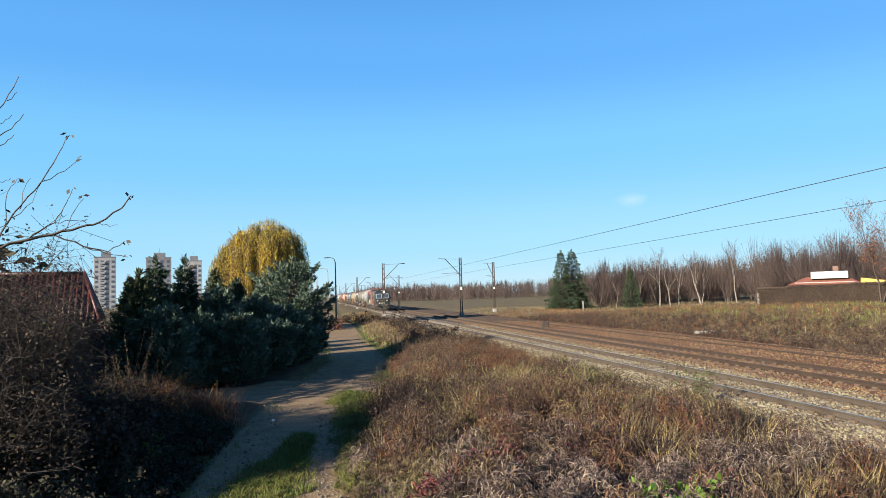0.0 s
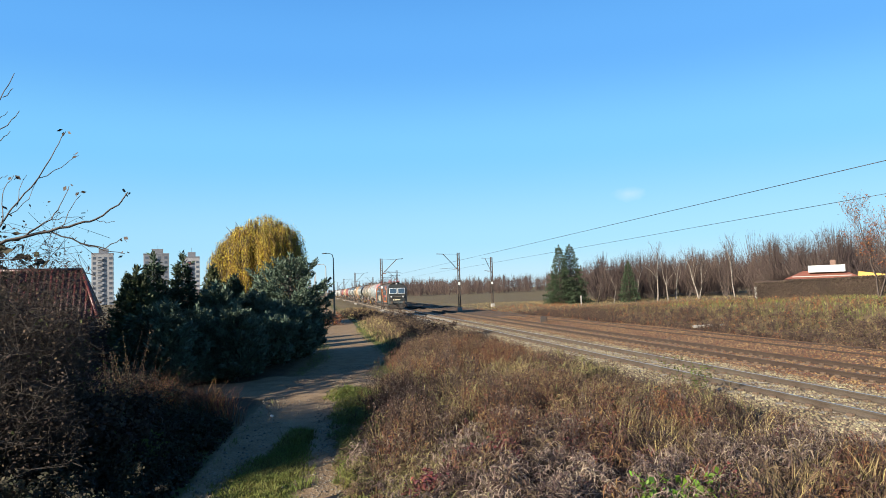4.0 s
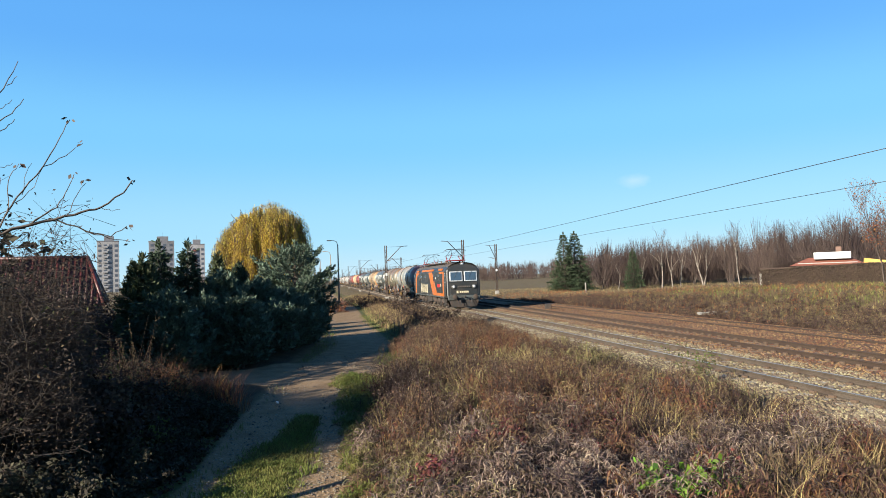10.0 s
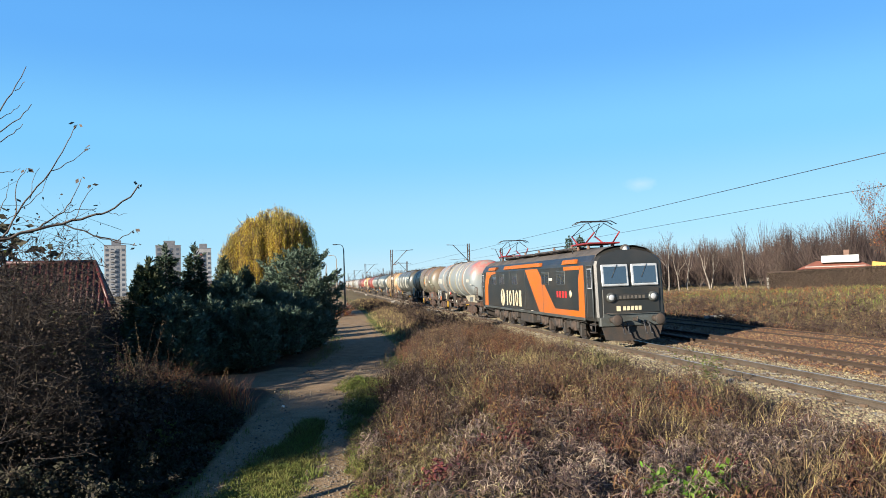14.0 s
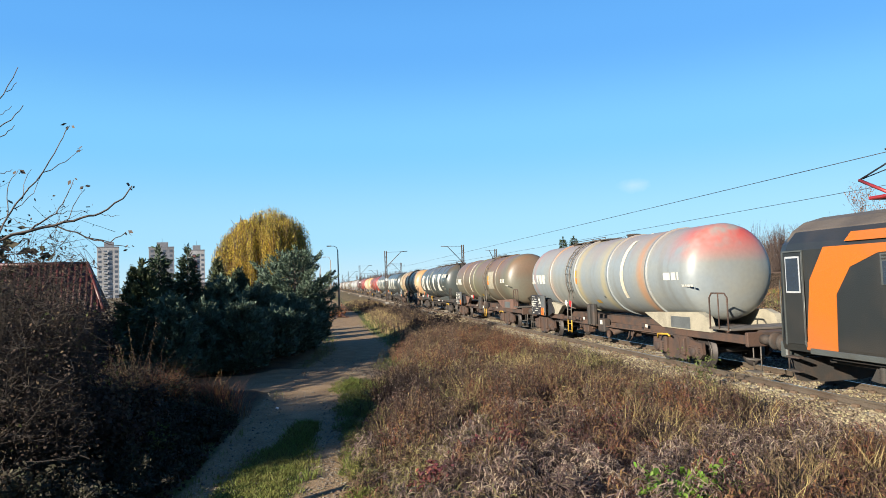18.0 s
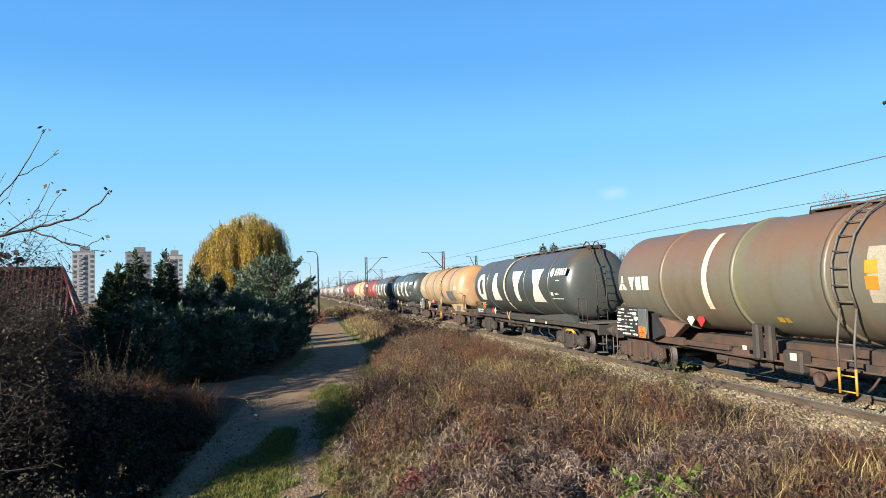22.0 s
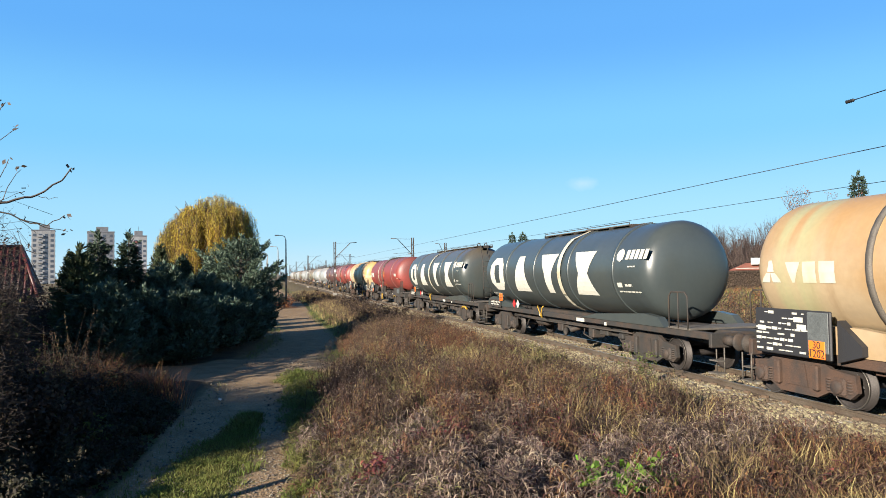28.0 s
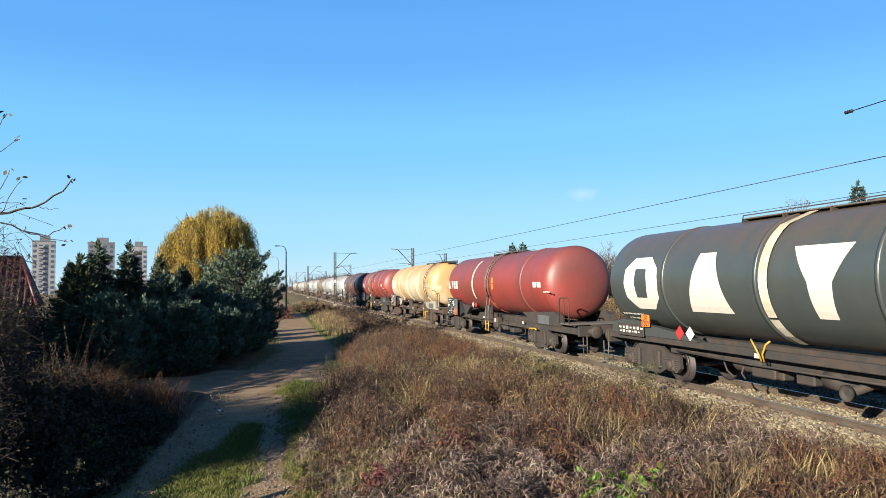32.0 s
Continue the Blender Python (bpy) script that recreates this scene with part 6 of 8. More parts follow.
def tank_paint(name, color, stain, top=None, top_from=3.3, blot=None, rough=0.45, streak=1.0, smears=()):
    """Old gloss paint with grime streaks that run down the shell, a weathered crown and stains in patches."""
    m = material(name, color, rough, vary=0.05, scale=0.9, fine=9, bump=0.03, second=stain, second_scale=0.55)
    nt = m.node_tree
    n, l = nt.nodes, nt.links
    hsv = next(x for x in n if x.type == "HUE_SAT")
    source = hsv.inputs["Color"].links[0].from_socket
    tc = next(x for x in n if x.type == "TEX_COORD")
    sep = n.new("ShaderNodeSeparateXYZ")
    l.new(tc.outputs["Object"], sep.inputs[0])

    def mix(fac, a, colour):
        x = n.new("ShaderNodeMix")
        x.data_type = "RGBA"
        l.new(fac, x.inputs[0])
        l.new(a, x.inputs[6])
        x.inputs[7].default_value = (*colour, 1)
        return x.outputs[2]

    sc = n.new("ShaderNodeMapping")
    sc.inputs["Scale"].default_value = (2.6, 0.25, 0.25)
    l.new(tc.outputs["Object"], sc.inputs["Vector"])
    st = n.new("ShaderNodeTexNoise")
    st.inputs["Scale"].default_value, st.inputs["Detail"].default_value = 1.0, 5.0
    l.new(sc.outputs[0], st.inputs["Vector"])
    r = n.new("ShaderNodeMapRange")
    r.inputs["From Min"].default_value, r.inputs["From Max"].default_value, r.inputs["To Max"].default_value = 0.5, 0.75, 0.6 * streak
    l.new(st.outputs["Fac"], r.inputs["Value"])
    out = mix(r.outputs["Result"], source, [c * 0.6 for c in stain])
    if top:
        ad = n.new("ShaderNodeMath")
        ad.operation = "MULTIPLY_ADD"
        l.new(st.outputs["Fac"], ad.inputs[0])
        ad.inputs[1].default_value = 1.6
        l.new(sep.outputs["Z"], ad.inputs[2])
        r2 = n.new("ShaderNodeMapRange")
        r2.inputs["From Min"].default_value, r2.inputs["From Max"].default_value = top_from + 0.4, top_from + 1.3
        l.new(ad.outputs[0], r2.inputs["Value"])
        out = mix(r2.outputs["Result"], out, top)
    if blot:
        colour, x0, x1, z0 = blot
        nz = n.new("ShaderNodeTexNoise")
        nz.inputs["Scale"].default_value, nz.inputs["Detail"].default_value = 1.1, 3.0
        l.new(tc.outputs["Object"], nz.inputs["Vector"])
        facs = []
        for sock, a, b in ((sep.outputs["X"], x0, x1), (sep.outputs["Z"], z0, z0 + 0.9), (nz.outputs["Fac"], 0.36, 0.52)):
            rr = n.new("ShaderNodeMapRange")
            rr.inputs["From Min"].default_value, rr.inputs["From Max"].default_value = a, b
            l.new(sock, rr.inputs["Value"])
            facs.append(rr.outputs["Result"])
        for f in facs[1:]:
            mu = n.new("ShaderNodeMath")
            mu.operation = "MULTIPLY"
            l.new(facs[0], mu.inputs[0])
            l.new(f, mu.inputs[1])
            facs[0] = mu.outputs[0]
        out = mix(facs[0], out, colour)
    for x, width, colour in smears:
        sub, ab, rr, mu = n.new("ShaderNodeMath"), n.new("ShaderNodeMath"), n.new("ShaderNodeMapRange"), n.new("ShaderNodeMath")
        sub.operation, ab.operation, mu.operation = "SUBTRACT", "ABSOLUTE", "MULTIPLY"
        l.new(sep.outputs["X"], sub.inputs[0])
        sub.inputs[1].default_value = x
        l.new(sub.outputs[0], ab.inputs[0])
        rr.inputs["From Min"].default_value, rr.inputs["From Max"].default_value = width, width * 0.1
        l.new(ab.outputs[0], rr.inputs["Value"])
        wide_n = n.new("ShaderNodeMapRange")
        wide_n.inputs["From Min"].default_value, wide_n.inputs["From Max"].default_value = 0.36, 0.56
        l.new(st.outputs["Fac"], wide_n.inputs["Value"])
        l.new(rr.outputs["Result"], mu.inputs[0])
        l.new(wide_n.outputs["Result"], mu.inputs[1])
        out = mix(mu.outputs[0], out, colour)
    l.new(out, hsv.inputs["Color"])
    return m


P_GREYRED = tank_paint("weathered_grey_paint", (0.150, 0.172, 0.180), (0.180, 0.178, 0.150), (0.200, 0.170, 0.150), 3.6, ((0.345, 0.054, 0.040), 4.6, 6.2, 3.0), smears=((-8.2, 0.6, (0.260, 0.130, 0.110)), (-5.6, 0.45, (0.245, 0.140, 0.085)), (-2.3, 0.5, (0.255, 0.215, 0.120)), (0.1, 0.5, (0.260, 0.225, 0.125)), (3.3, 0.5, (0.250, 0.150, 0.090))))
P_BROWN = tank_paint("grey_paint_browned_with_rust", (0.094, 0.090, 0.068), (0.104, 0.076, 0.050), (0.120, 0.072, 0.042), 3.1, smears=((-2.0, 1.2, (0.100, 0.096, 0.058)), (5.6, 0.8, (0.086, 0.088, 0.064))))
P_SLATE = tank_paint("dark_slate_paint", (0.036, 0.044, 0.043), (0.046, 0.048, 0.042), (0.072, 0.055, 0.038), 3.75, rough=0.35, streak=0.5)
P_SLATE_CLEAN = tank_paint("clean_dark_slate_paint", (0.034, 0.042, 0.043), (0.042, 0.049, 0.047), rough=0.32, streak=0.35)
P_TAN = tank_paint("ochre_stained_paint", (0.285, 0.215, 0.133), (0.247, 0.152, 0.070), (0.285, 0.171, 0.070), 3.4, ((0.266, 0.133, 0.057), 5.2, 7.0, 0.4), smears=((-7.6, 0.9, (0.253, 0.253, 0.140)), (-3.8, 0.6, (0.228, 0.140, 0.070))))
P_RED = tank_paint("oxide_red_paint", (0.180, 0.030, 0.023), (0.109, 0.033, 0.027), (0.120, 0.038, 0.033), 3.6, rough=0.5, streak=0.6)
P_CREAM = tank_paint("dirty_cream_paint", (0.392, 0.338, 0.240), (0.338, 0.197, 0.071), (0.360, 0.218, 0.087), 3.2, ((0.327, 0.207, 0.082), 2.0, 5.0, 1.5))
P_MAROON = tank_paint("dark_maroon_paint", (0.074, 0.028, 0.028), (0.055, 0.037, 0.034))
P_PALE = tank_paint("pale_grey_paint", (0.260, 0.272, 0.272), (0.161, 0.155, 0.143), (0.186, 0.167, 0.148), 3.4)
M_UNDER = material("grimy_underframe_steel", (0.027, 0.025, 0.023), 0.8, 0.2, second=(0.046, 0.032, 0.024))
M_UNDER_BROWN = material("rust_brown_underframe", (0.058, 0.032, 0.021), 0.85, 0.1, second=(0.030, 0.023, 0.020))
M_SADDLE_RUST = material("rusty_saddle_paint", (0.110, 0.060, 0.042), 0.75, second=(0.070, 0.040, 0.030))
M_BOGIE = material("brown_dust_bogie", (0.054, 0.037, 0.029), 0.85, 0.1, second=(0.032, 0.026, 0.023), scale=5)
M_WHEEL = material("dark_wheel_steel", (0.043, 0.037, 0.035), 0.6, 0.5)
M_TREAD = material("worn_wheel_rim", (0.158, 0.144, 0.130), 0.4, 0.8, vary=0.1)
M_MARK = material("off_white_lettering", (0.400, 0.390, 0.340), 0.6, vary=0.05, fine=8, bump=0)
M_BAND = material("cream_band_paint", (0.400, 0.370, 0.290), 0.6, vary=0.1, fine=5, bump=0, second=(0.300, 0.255, 0.165), second_scale=0.8)
M_BLACK = material("black_sign_board", (0.017, 0.017, 0.019), 0.6, vary=0.1)
M_ORANGE = material("orange_hazard_plate", (0.612, 0.144, 0.014), 0.5, vary=0.05, bump=0)
M_RED_SIGN = material("red_warning_label", (0.446, 0.022, 0.022), 0.5, vary=0.05, bump=0)
M_YELLOW = material("yellow_paint", (0.346, 0.202, 0.018), 0.55)
M_GREY_PATCH = material("grey_patch_paint", (0.072, 0.079, 0.079), 0.6)
M_PATCH = material("pale_fresh_patch_paint", (0.245, 0.223, 0.166), 0.6)
M_STEEL = material("weathered_steel_tread", (0.115, 0.101, 0.086), 0.7, 0.4)
M_LOCO = material("charcoal_loco_paint", (0.0145, 0.0165, 0.0165), 0.42, second=(0.028, 0.025, 0.021), scale=0.7, vary=0.15)
M_LOCO_GREY = material("grey_cab_paint", (0.054, 0.061, 0.060), 0.4, second=(0.040, 0.040, 0.035), scale=0.8, vary=0.15)
M_LOCO_ROOF = material("sooty_roof_paint", (0.072, 0.059, 0.048), 0.8, second=(0.040, 0.034, 0.030), scale=0.8)
M_LOCO_ORANGE = material("bright_orange_paint", (0.360, 0.090, 0.009), 0.42, vary=0.1, scale=0.8, second=(0.274, 0.083, 0.022), second_scale=0.5)
M_IVORY = material("ivory_lettering", (0.432, 0.382, 0.259), 0.5, vary=0.12, fine=3, bump=0)
M_GLASS = material("blue_tinted_cab_glass", (0.025, 0.035, 0.05), 0.05, vary=0.05, bump=0, spec=1.0, coat=1.0)
M_SILVER = material("pale_window_frame", (0.396, 0.410, 0.418), 0.4, 0.3)
M_LAMP = material("headlamp_glass", (0.30, 0.31, 0.32), 0.08, vary=0.03, bump=0)
M_PANTO = material("red_pantograph_arm", (0.187, 0.016, 0.018), 0.5)
M_PANTO_DARK = material("dark_pantograph_rods", (0.04, 0.04, 0.042), 0.5, 0.5)


def on_shell(sh, rows, r, zc, lift=0.008):
    """A patch that lies on a tank's side of negative y, from rows of (z, x left, x right)."""
    verts, faces = [], []
    fine = []
    for (z0, a0, b0), (z1, a1, b1) in zip(rows, rows[1:]):
        k = max(1, int(abs(z1 - z0) / 0.14))
        fine += [(z0 + (z1 - z0) * i / k, a0 + (a1 - a0) * i / k, b0 + (b1 - b0) * i / k) for i in range(k)]
    fine.append(rows[-1])
    for z, a, b in fine:
        y = -math.sqrt(max(0.0, (r + lift) ** 2 - (z - zc) ** 2))
        verts += [(a, y, z), (b, y, z)]
    for i in range(len(fine) - 1):
        faces.append((2 * i, 2 * i + 1, 2 * i + 3, 2 * i + 2))
    return sh.add(verts, faces)


def mark_bars(x, z, w, h, n, r, zc, seed):
    """A line of writing too small to read, as plain bars."""
    rng = random.Random(seed)
    out, p = [], x
    while p < x + w and len(out) < n:
        q = min(x + w, p + rng.uniform(0.5, 1.4) * w / n)
        out.append(on_shell(Shape(), [(z, p, q), (z + h, p, q)], r, zc, 0.01))
        p = q + 0.25 * w / n
    return out


def text_mesh(body, size, mat):
    cu = bpy.data.curves.new("digits", "FONT")
    cu.body, cu.size, cu.align_x, cu.align_y, cu.extrude = body, size, "CENTER", "CENTER", 0.002
    tmp = bpy.data.objects.new("digits", cu)
    me = bpy.data.meshes.new_from_object(tmp)
    me.materials.clear()
    me.materials.append(mat)
    bpy.data.objects.remove(tmp)
    bpy.data.curves.remove(cu)
    return me


DIGITS = {s: text_mesh(s, 0.2, M_BLACK) for s in ("30", "1202")}


def hazard_plate(parent, x, y, z, name="hazard_plate", w=0.40, h=0.34, blank=False):
    pl = part(name, Shape().box(0, 0, 0, w, 0.02, h, 0.006), M_ORANGE, parent, "orange hazard plate with black figures", pose(x, y, z))
    part("dividing_line", Shape().box(0, -0.011, 0, w - 0.02, 0.006, 0.012), M_BLACK, pl)
    if not blank:
        for s, o in (("30", 0.085), ("1202", -0.085)):
            d = new("digits", DIGITS[s])
            d.parent, d.matrix_basis = pl, pose(0, -0.012, o, 90, 0, 0)
    return pl


def diamond(parent, x, z, y, mat, label):
    part("warning_label", Shape().prism([(x, z - 0.19), (x + 0.19, z), (x, z + 0.19), (x - 0.19, z)], y - 0.008, 0.008), mat, parent, label)


WHEEL_MESH, AXLE_PARTS = {}, {}


def wheelset(parent, x, r=0.46):
    """Axle with two flanged wheels; turns on its wagon."""
    key = round(r, 2)
    if key not in WHEEL_MESH:
        sh = Shape()
        sh.tube([(0, -1.0, 0), (0, 1.0, 0)], 0.08, 10)
        for g in (-1, 1):
            yo = 0.68 * g
            sh.lathe([(0, 0), (0, 0.14), (0.03, 0.16), (0.05, r - 0.09), (0.02, r - 0.05), (0.0, r), (0.135 * 1, r), (0.14, r + 0.03), (0.165, r + 0.03), (0.165, r - 0.05), (0.12, r - 0.09), (0.10, 0.16), (0.14, 0)]
                     if g < 0 else
                     [(0, 0), (0.03, 0.14), (0.05, r - 0.09), (0.0, r - 0.05), (0.0, r + 0.03), (0.03, r + 0.03), (0.035, r), (0.17, r), (0.15, r - 0.05), (0.12, r - 0.09), (0.13, 0.16), (0.16, 0)],
                     28, "y", (0, yo - 0.14 if g < 0 else yo - 0.02, 0))
        for k in range(6):
            a = k * math.pi / 3
            sh.box(math.cos(a) * r * 0.55, -0.80, math.sin(a) * r * 0.55, 0.06, 0.03, 0.06, 0.01)
        me = sh.mesh("wheelset", M_WHEEL)
        fix_normals(me)
        rim = Shape()
        for g in (-1, 1):
            rim.lathe([(0, r - 0.045), (0.004, r - 0.045), (0.004, r - 0.012), (0, r - 0.012)], 28, "y", (0, g * 0.834 - 0.002, 0))
        WHEEL_MESH[key] = (me, rim.mesh("bright_rim", M_TREAD))
    w = new("wheelset", WHEEL_MESH[key][0])
    w.parent, w.location = parent, (x, 0, r)
    o = new("bright_rim", WHEEL_MESH[key][1])
    o.parent = w
    return w


BOGIE = {}


def bogie(wagon, x, mat=None, base=2.1):
    """A two-axle freight bogie with pressed side frames."""
    mat = mat or M_BOGIE
    if mat not in BOGIE:
        h = base / 2
        side = [(-h - 0.42, 0.40), (-h - 0.38, 0.72), (-h + 0.2, 0.78), (-0.6, 0.92), (0.6, 0.92), (h - 0.2, 0.78), (h + 0.38, 0.72), (h + 0.42, 0.40),
                (h + 0.25, 0.26), (h - 0.25, 0.32), (0.5, 0.17), (-0.5, 0.17), (-h + 0.25, 0.32), (-h - 0.25, 0.26)]
        fr = Shape()
        for y in (-1.10, 1.0):
            fr.prism(side, y, 0.10)
        fr.box(0, 0, 0.66, 0.5, 2.0, 0.26, 0.04)
        for q in (-h, h):
            fr.box(q * 0.5, -1.13, 0.56, 0.16, 0.14, 0.5, 0.03)
        box = Shape().box(0, 0, 0, 0.34, 0.16, 0.36, 0.05).lathe([(-0.13, 0.0), (-0.13, 0.12), (-0.08, 0.14), (0.02, 0.14)], 14, "y")
        spring = Shape()
        for k in range(5):
            spring.lathe([(-0.02, 0.055), (0.0, 0.085), (0.02, 0.055)], 12, "z", (0, 0, -0.12 + 0.055 * k))
        brace = Shape().prism([(-0.28, 0.34), (0.28, 0.34), (0.20, 0.80), (-0.20, 0.80)], -1.13, 0.06)
        meshes = []
        for s, nm in ((fr, "bogie_frame"), (box, "axle_box"), (spring, "coil_spring"), (brace, "bolster_cover")):
            me = s.mesh(nm, mat)
            fix_normals(me)
            meshes.append(me)
        BOGIE[mat] = meshes
    me_f, me_b, me_s, me_c = BOGIE[mat]
    fr = new("bogie_frame", me_f)
    fr.parent, fr.location = wagon, (x, 0, 0)
    c = new("bolster_cover", me_c)
    c.parent = fr
    ws = []
    for o in (-base / 2, base / 2):
        for y in (-1.08, 1.08):
            b = new("axle_box", me_b)
            b.parent, b.location = fr, (o, y, 0.46)
            if y > 0:
                b.rotation_euler = (0, 0, math.pi)
            for q in (-0.25, 0.25):
                s = new("coil_spring", me_s)
                s.parent, s.location = fr, (o + q, y, 0.5)
        ws.append(wheelset(wagon, x + o))
    return ws


ENDS = {}


MID, MID_END = -1.12, -0.2


def wagon_ends(wagon, half, mat, z=1.02):
    """Buffers, draw hook, hoses and steps at both ends."""
    if not ENDS:
        ENDS["buffer"] = Shape().lathe([(0, 0), (0, 0.12), (0.22, 0.12), (0.24, 0.085), (0.46, 0.085), (0.48, 0.20), (0.52, 0.22), (0.55, 0.17), (0.565, 0.0)], 18).mesh("buffer", M_UNDER)
        ENDS["hook"] = Shape().box(0.18, 0, 0, 0.4, 0.07, 0.14, 0.03).box(0.36, 0, 0.06, 0.09, 0.07, 0.16, 0.03).mesh("draw_hook", M_UNDER)
        ENDS["hose"] = Shape().tube([(0, 0, 0), (0.18, 0, -0.03), (0.27, 0, -0.2), (0.34, 0, -0.42), (0.5, 0, -0.44)], 0.03, 8).mesh("brake_hose", M_BLACK)
        ENDS["step"] = Shape().box(0, 0, -0.62, 0.36, 0.26, 0.03).tube([(-0.15, 0.1, -0.6), (-0.15, 0.1, 0)], 0.018, 6).tube([(0.15, 0.1, -0.6), (0.15, 0.1, 0)], 0.018, 6).box(0, 0, -0.32, 0.34, 0.2, 0.03).mesh("step", M_STEEL)
        for me in ENDS.values():
            fix_normals(me)
    for g in (-1, 1):
        m = Matrix() if g > 0 else Matrix.Rotation(math.pi, 4, "Z")
        beam = part("buffer_beam", Shape().box(MID_END + g * (half - 0.62), 0, z, 0.12, 2.6, 0.36, 0.02), mat, wagon)
        for y in (-0.875, 0.875):
            o = new("buffer", ENDS["buffer"])
            o.parent, o.matrix_basis = wagon, Matrix.Translation((MID_END + g * (half - 0.57), y, z)) @ m
        for nm, y, zz in (("hook", 0, z), ("hose", 0.32, z - 0.1), ("hose", -0.32, z - 0.1)):
            o = new("draw_hook" if nm == "hook" else "brake_hose", ENDS[nm])
            o.parent, o.matrix_basis = wagon, Matrix.Translation((MID_END + g * (half - 0.56), y, zz)) @ m
        for y in (-1.2, 1.2):
            o = new("step", ENDS["step"])
            o.parent, o.matrix_basis = wagon, Matrix.Translation((MID_END + g * (half - 0.5), y, z - 0.15)) @ m


def ladder_at(wagon, x, r, zc, mat, foot_mat, foot=0.45, width=0.42):
    """A ladder bent over the shell, with its lower end standing off the tank."""
    ang = [radians(a) for a in (92, 110, 130, 150, 170, 190, 205)]
    curve = [(math.cos(a) * (r + 0.10), zc + math.sin(a) * (r + 0.10)) for a in ang]
    ld = None
    for o in (-width / 2, width / 2):
        p = part("ladder_rail", Shape().tube([(x + o, y, z) for y, z in curve], 0.026, 6), mat, wagon)
        ld = ld or p
        part("ladder_leg", Shape().tube([(x + o, curve[-1][0], curve[-1][1]), (x + o, -1.5, 1.4), (x + o, -1.5, 0.95)], 0.026, 6), mat, wagon)
        part("ladder_foot", Shape().tube([(x + o, -1.5, 0.95), (x + o, -1.5, foot)], 0.028, 6), foot_mat, wagon, "yellow ladder foot")
    for i in range(9):
        a = radians(100 + i * 12.5)
        part("rung", Shape().tube([(x - width / 2, math.cos(a) * (r + 0.10), zc + math.sin(a) * (r + 0.10)), (x + width / 2, math.cos(a) * (r + 0.10), zc + math.sin(a) * (r + 0.10))], 0.016, 6), mat, ld)
    for z in (0.5, 0.8, 1.1, 1.4):
        part("rung", Shape().tube([(x - width / 2, -1.5, z), (x + width / 2, -1.5, z)], 0.016, 6), foot_mat if z < 0.9 else mat, ld)


def end_platform(wagon, x0, x1, z=1.22, tall=0.95, mat=None):
    """Walkway at a wagon's end with bent handrails."""
    mat = mat or M_UNDER
    deck = part("platform", Shape().box((x0 + x1) / 2, 0, z, x1 - x0, 2.56, 0.06, 0.01), M_STEEL, wagon)
    for y in (-1.28, 1.28):
        part("handrail", Shape().tube([(x0 + 0.08, y, z), (x0 + 0.08, y, z + tall - 0.12), (x0 + 0.2, y, z + tall), (x1 - 0.2, y, z + tall), (x1 - 0.08, y, z + tall - 0.12), (x1 - 0.08, y, z)], 0.024, 6), mat, wagon)
        part("handrail_post", Shape().tube([((x0 + x1) / 2, y, z), ((x0 + x1) / 2, y, z + tall)], 0.02, 6), mat, wagon)
    return deck


def roof_walk(wagon, x0, x1, z, mat):
    part("roof_walkway", Shape().box((x0 + x1) / 2, 0, z, x1 - x0, 0.7, 0.035, 0.01), M_STEEL, wagon)
    for y in (-0.42, 0.42):
        part("roof_rail", Shape().tube([(x0, y, z - 0.08), (x0 + 0.05, y, z + 0.07), (x1 - 0.05, y, z + 0.07), (x1, y, z - 0.08)], 0.014, 6), mat, wagon)
    k = max(3, int((x1 - x0) / 1.2))
    for i in range(k + 1):
        x = x0 + (x1 - x0) * i / k
        part("walkway_bracket", Shape().box(x, 0, z - 0.06, 0.05, 0.8, 0.12), mat, wagon)
    part("manhole", Shape().lathe([(-0.2, 0.24), (0.03, 0.24), (0.04, 0.28), (0.07, 0.28), (0.09, 0.16), (0.10, 0)], 18, "z", (0.0, 0, z - 0.02)), mat, wagon)


def tank_shell(half, r, zc, cx=0.0):
    """Cylinder with torispherical ends."""
    rings = [(-half, 0), (-half + 0.03, 0.36 * r), (-half + 0.09, 0.60 * r), (-half + 0.18, 0.78 * r), (-half + 0.30, 0.90 * r), (-half + 0.44, 0.97 * r), (-half + 0.60, r)]
    rings += [(x, r) for x in np.linspace(-half + 1.2, half - 1.2, 9)]
    rings += [(-a, q) for a, q in rings[6::-1]]
    return Shape().lathe(rings, 48, "x", (cx, 0, zc))


def hoop(x, r, zc, w=0.09, th=0.03):
    return Shape().lathe([(x - w / 2, r - 0.01), (x - w / 2, r + th), (x + w / 2, r + th), (x + w / 2, r - 0.01)], 40, "x", (0, 0, zc))


def band_patch(x, w, r, zc, hook=True):
    rows = [(zc + r * 0.985, x + 0.25, x + 0.25 + w), (zc + r * 0.8, x + 0.06, x + 0.06 + w), (zc, x, x + w), (zc - r * 0.55, x, x + w)]
    a = [on_shell(Shape(), rows, r, zc, 0.012)]
    if hook:
        a.append(on_shell(Shape(), [(zc - r * 0.58, x, x + w), (zc - r * 0.95, x + 0.02, x + 0.02 + w)], r, zc, 0.012))
    return a


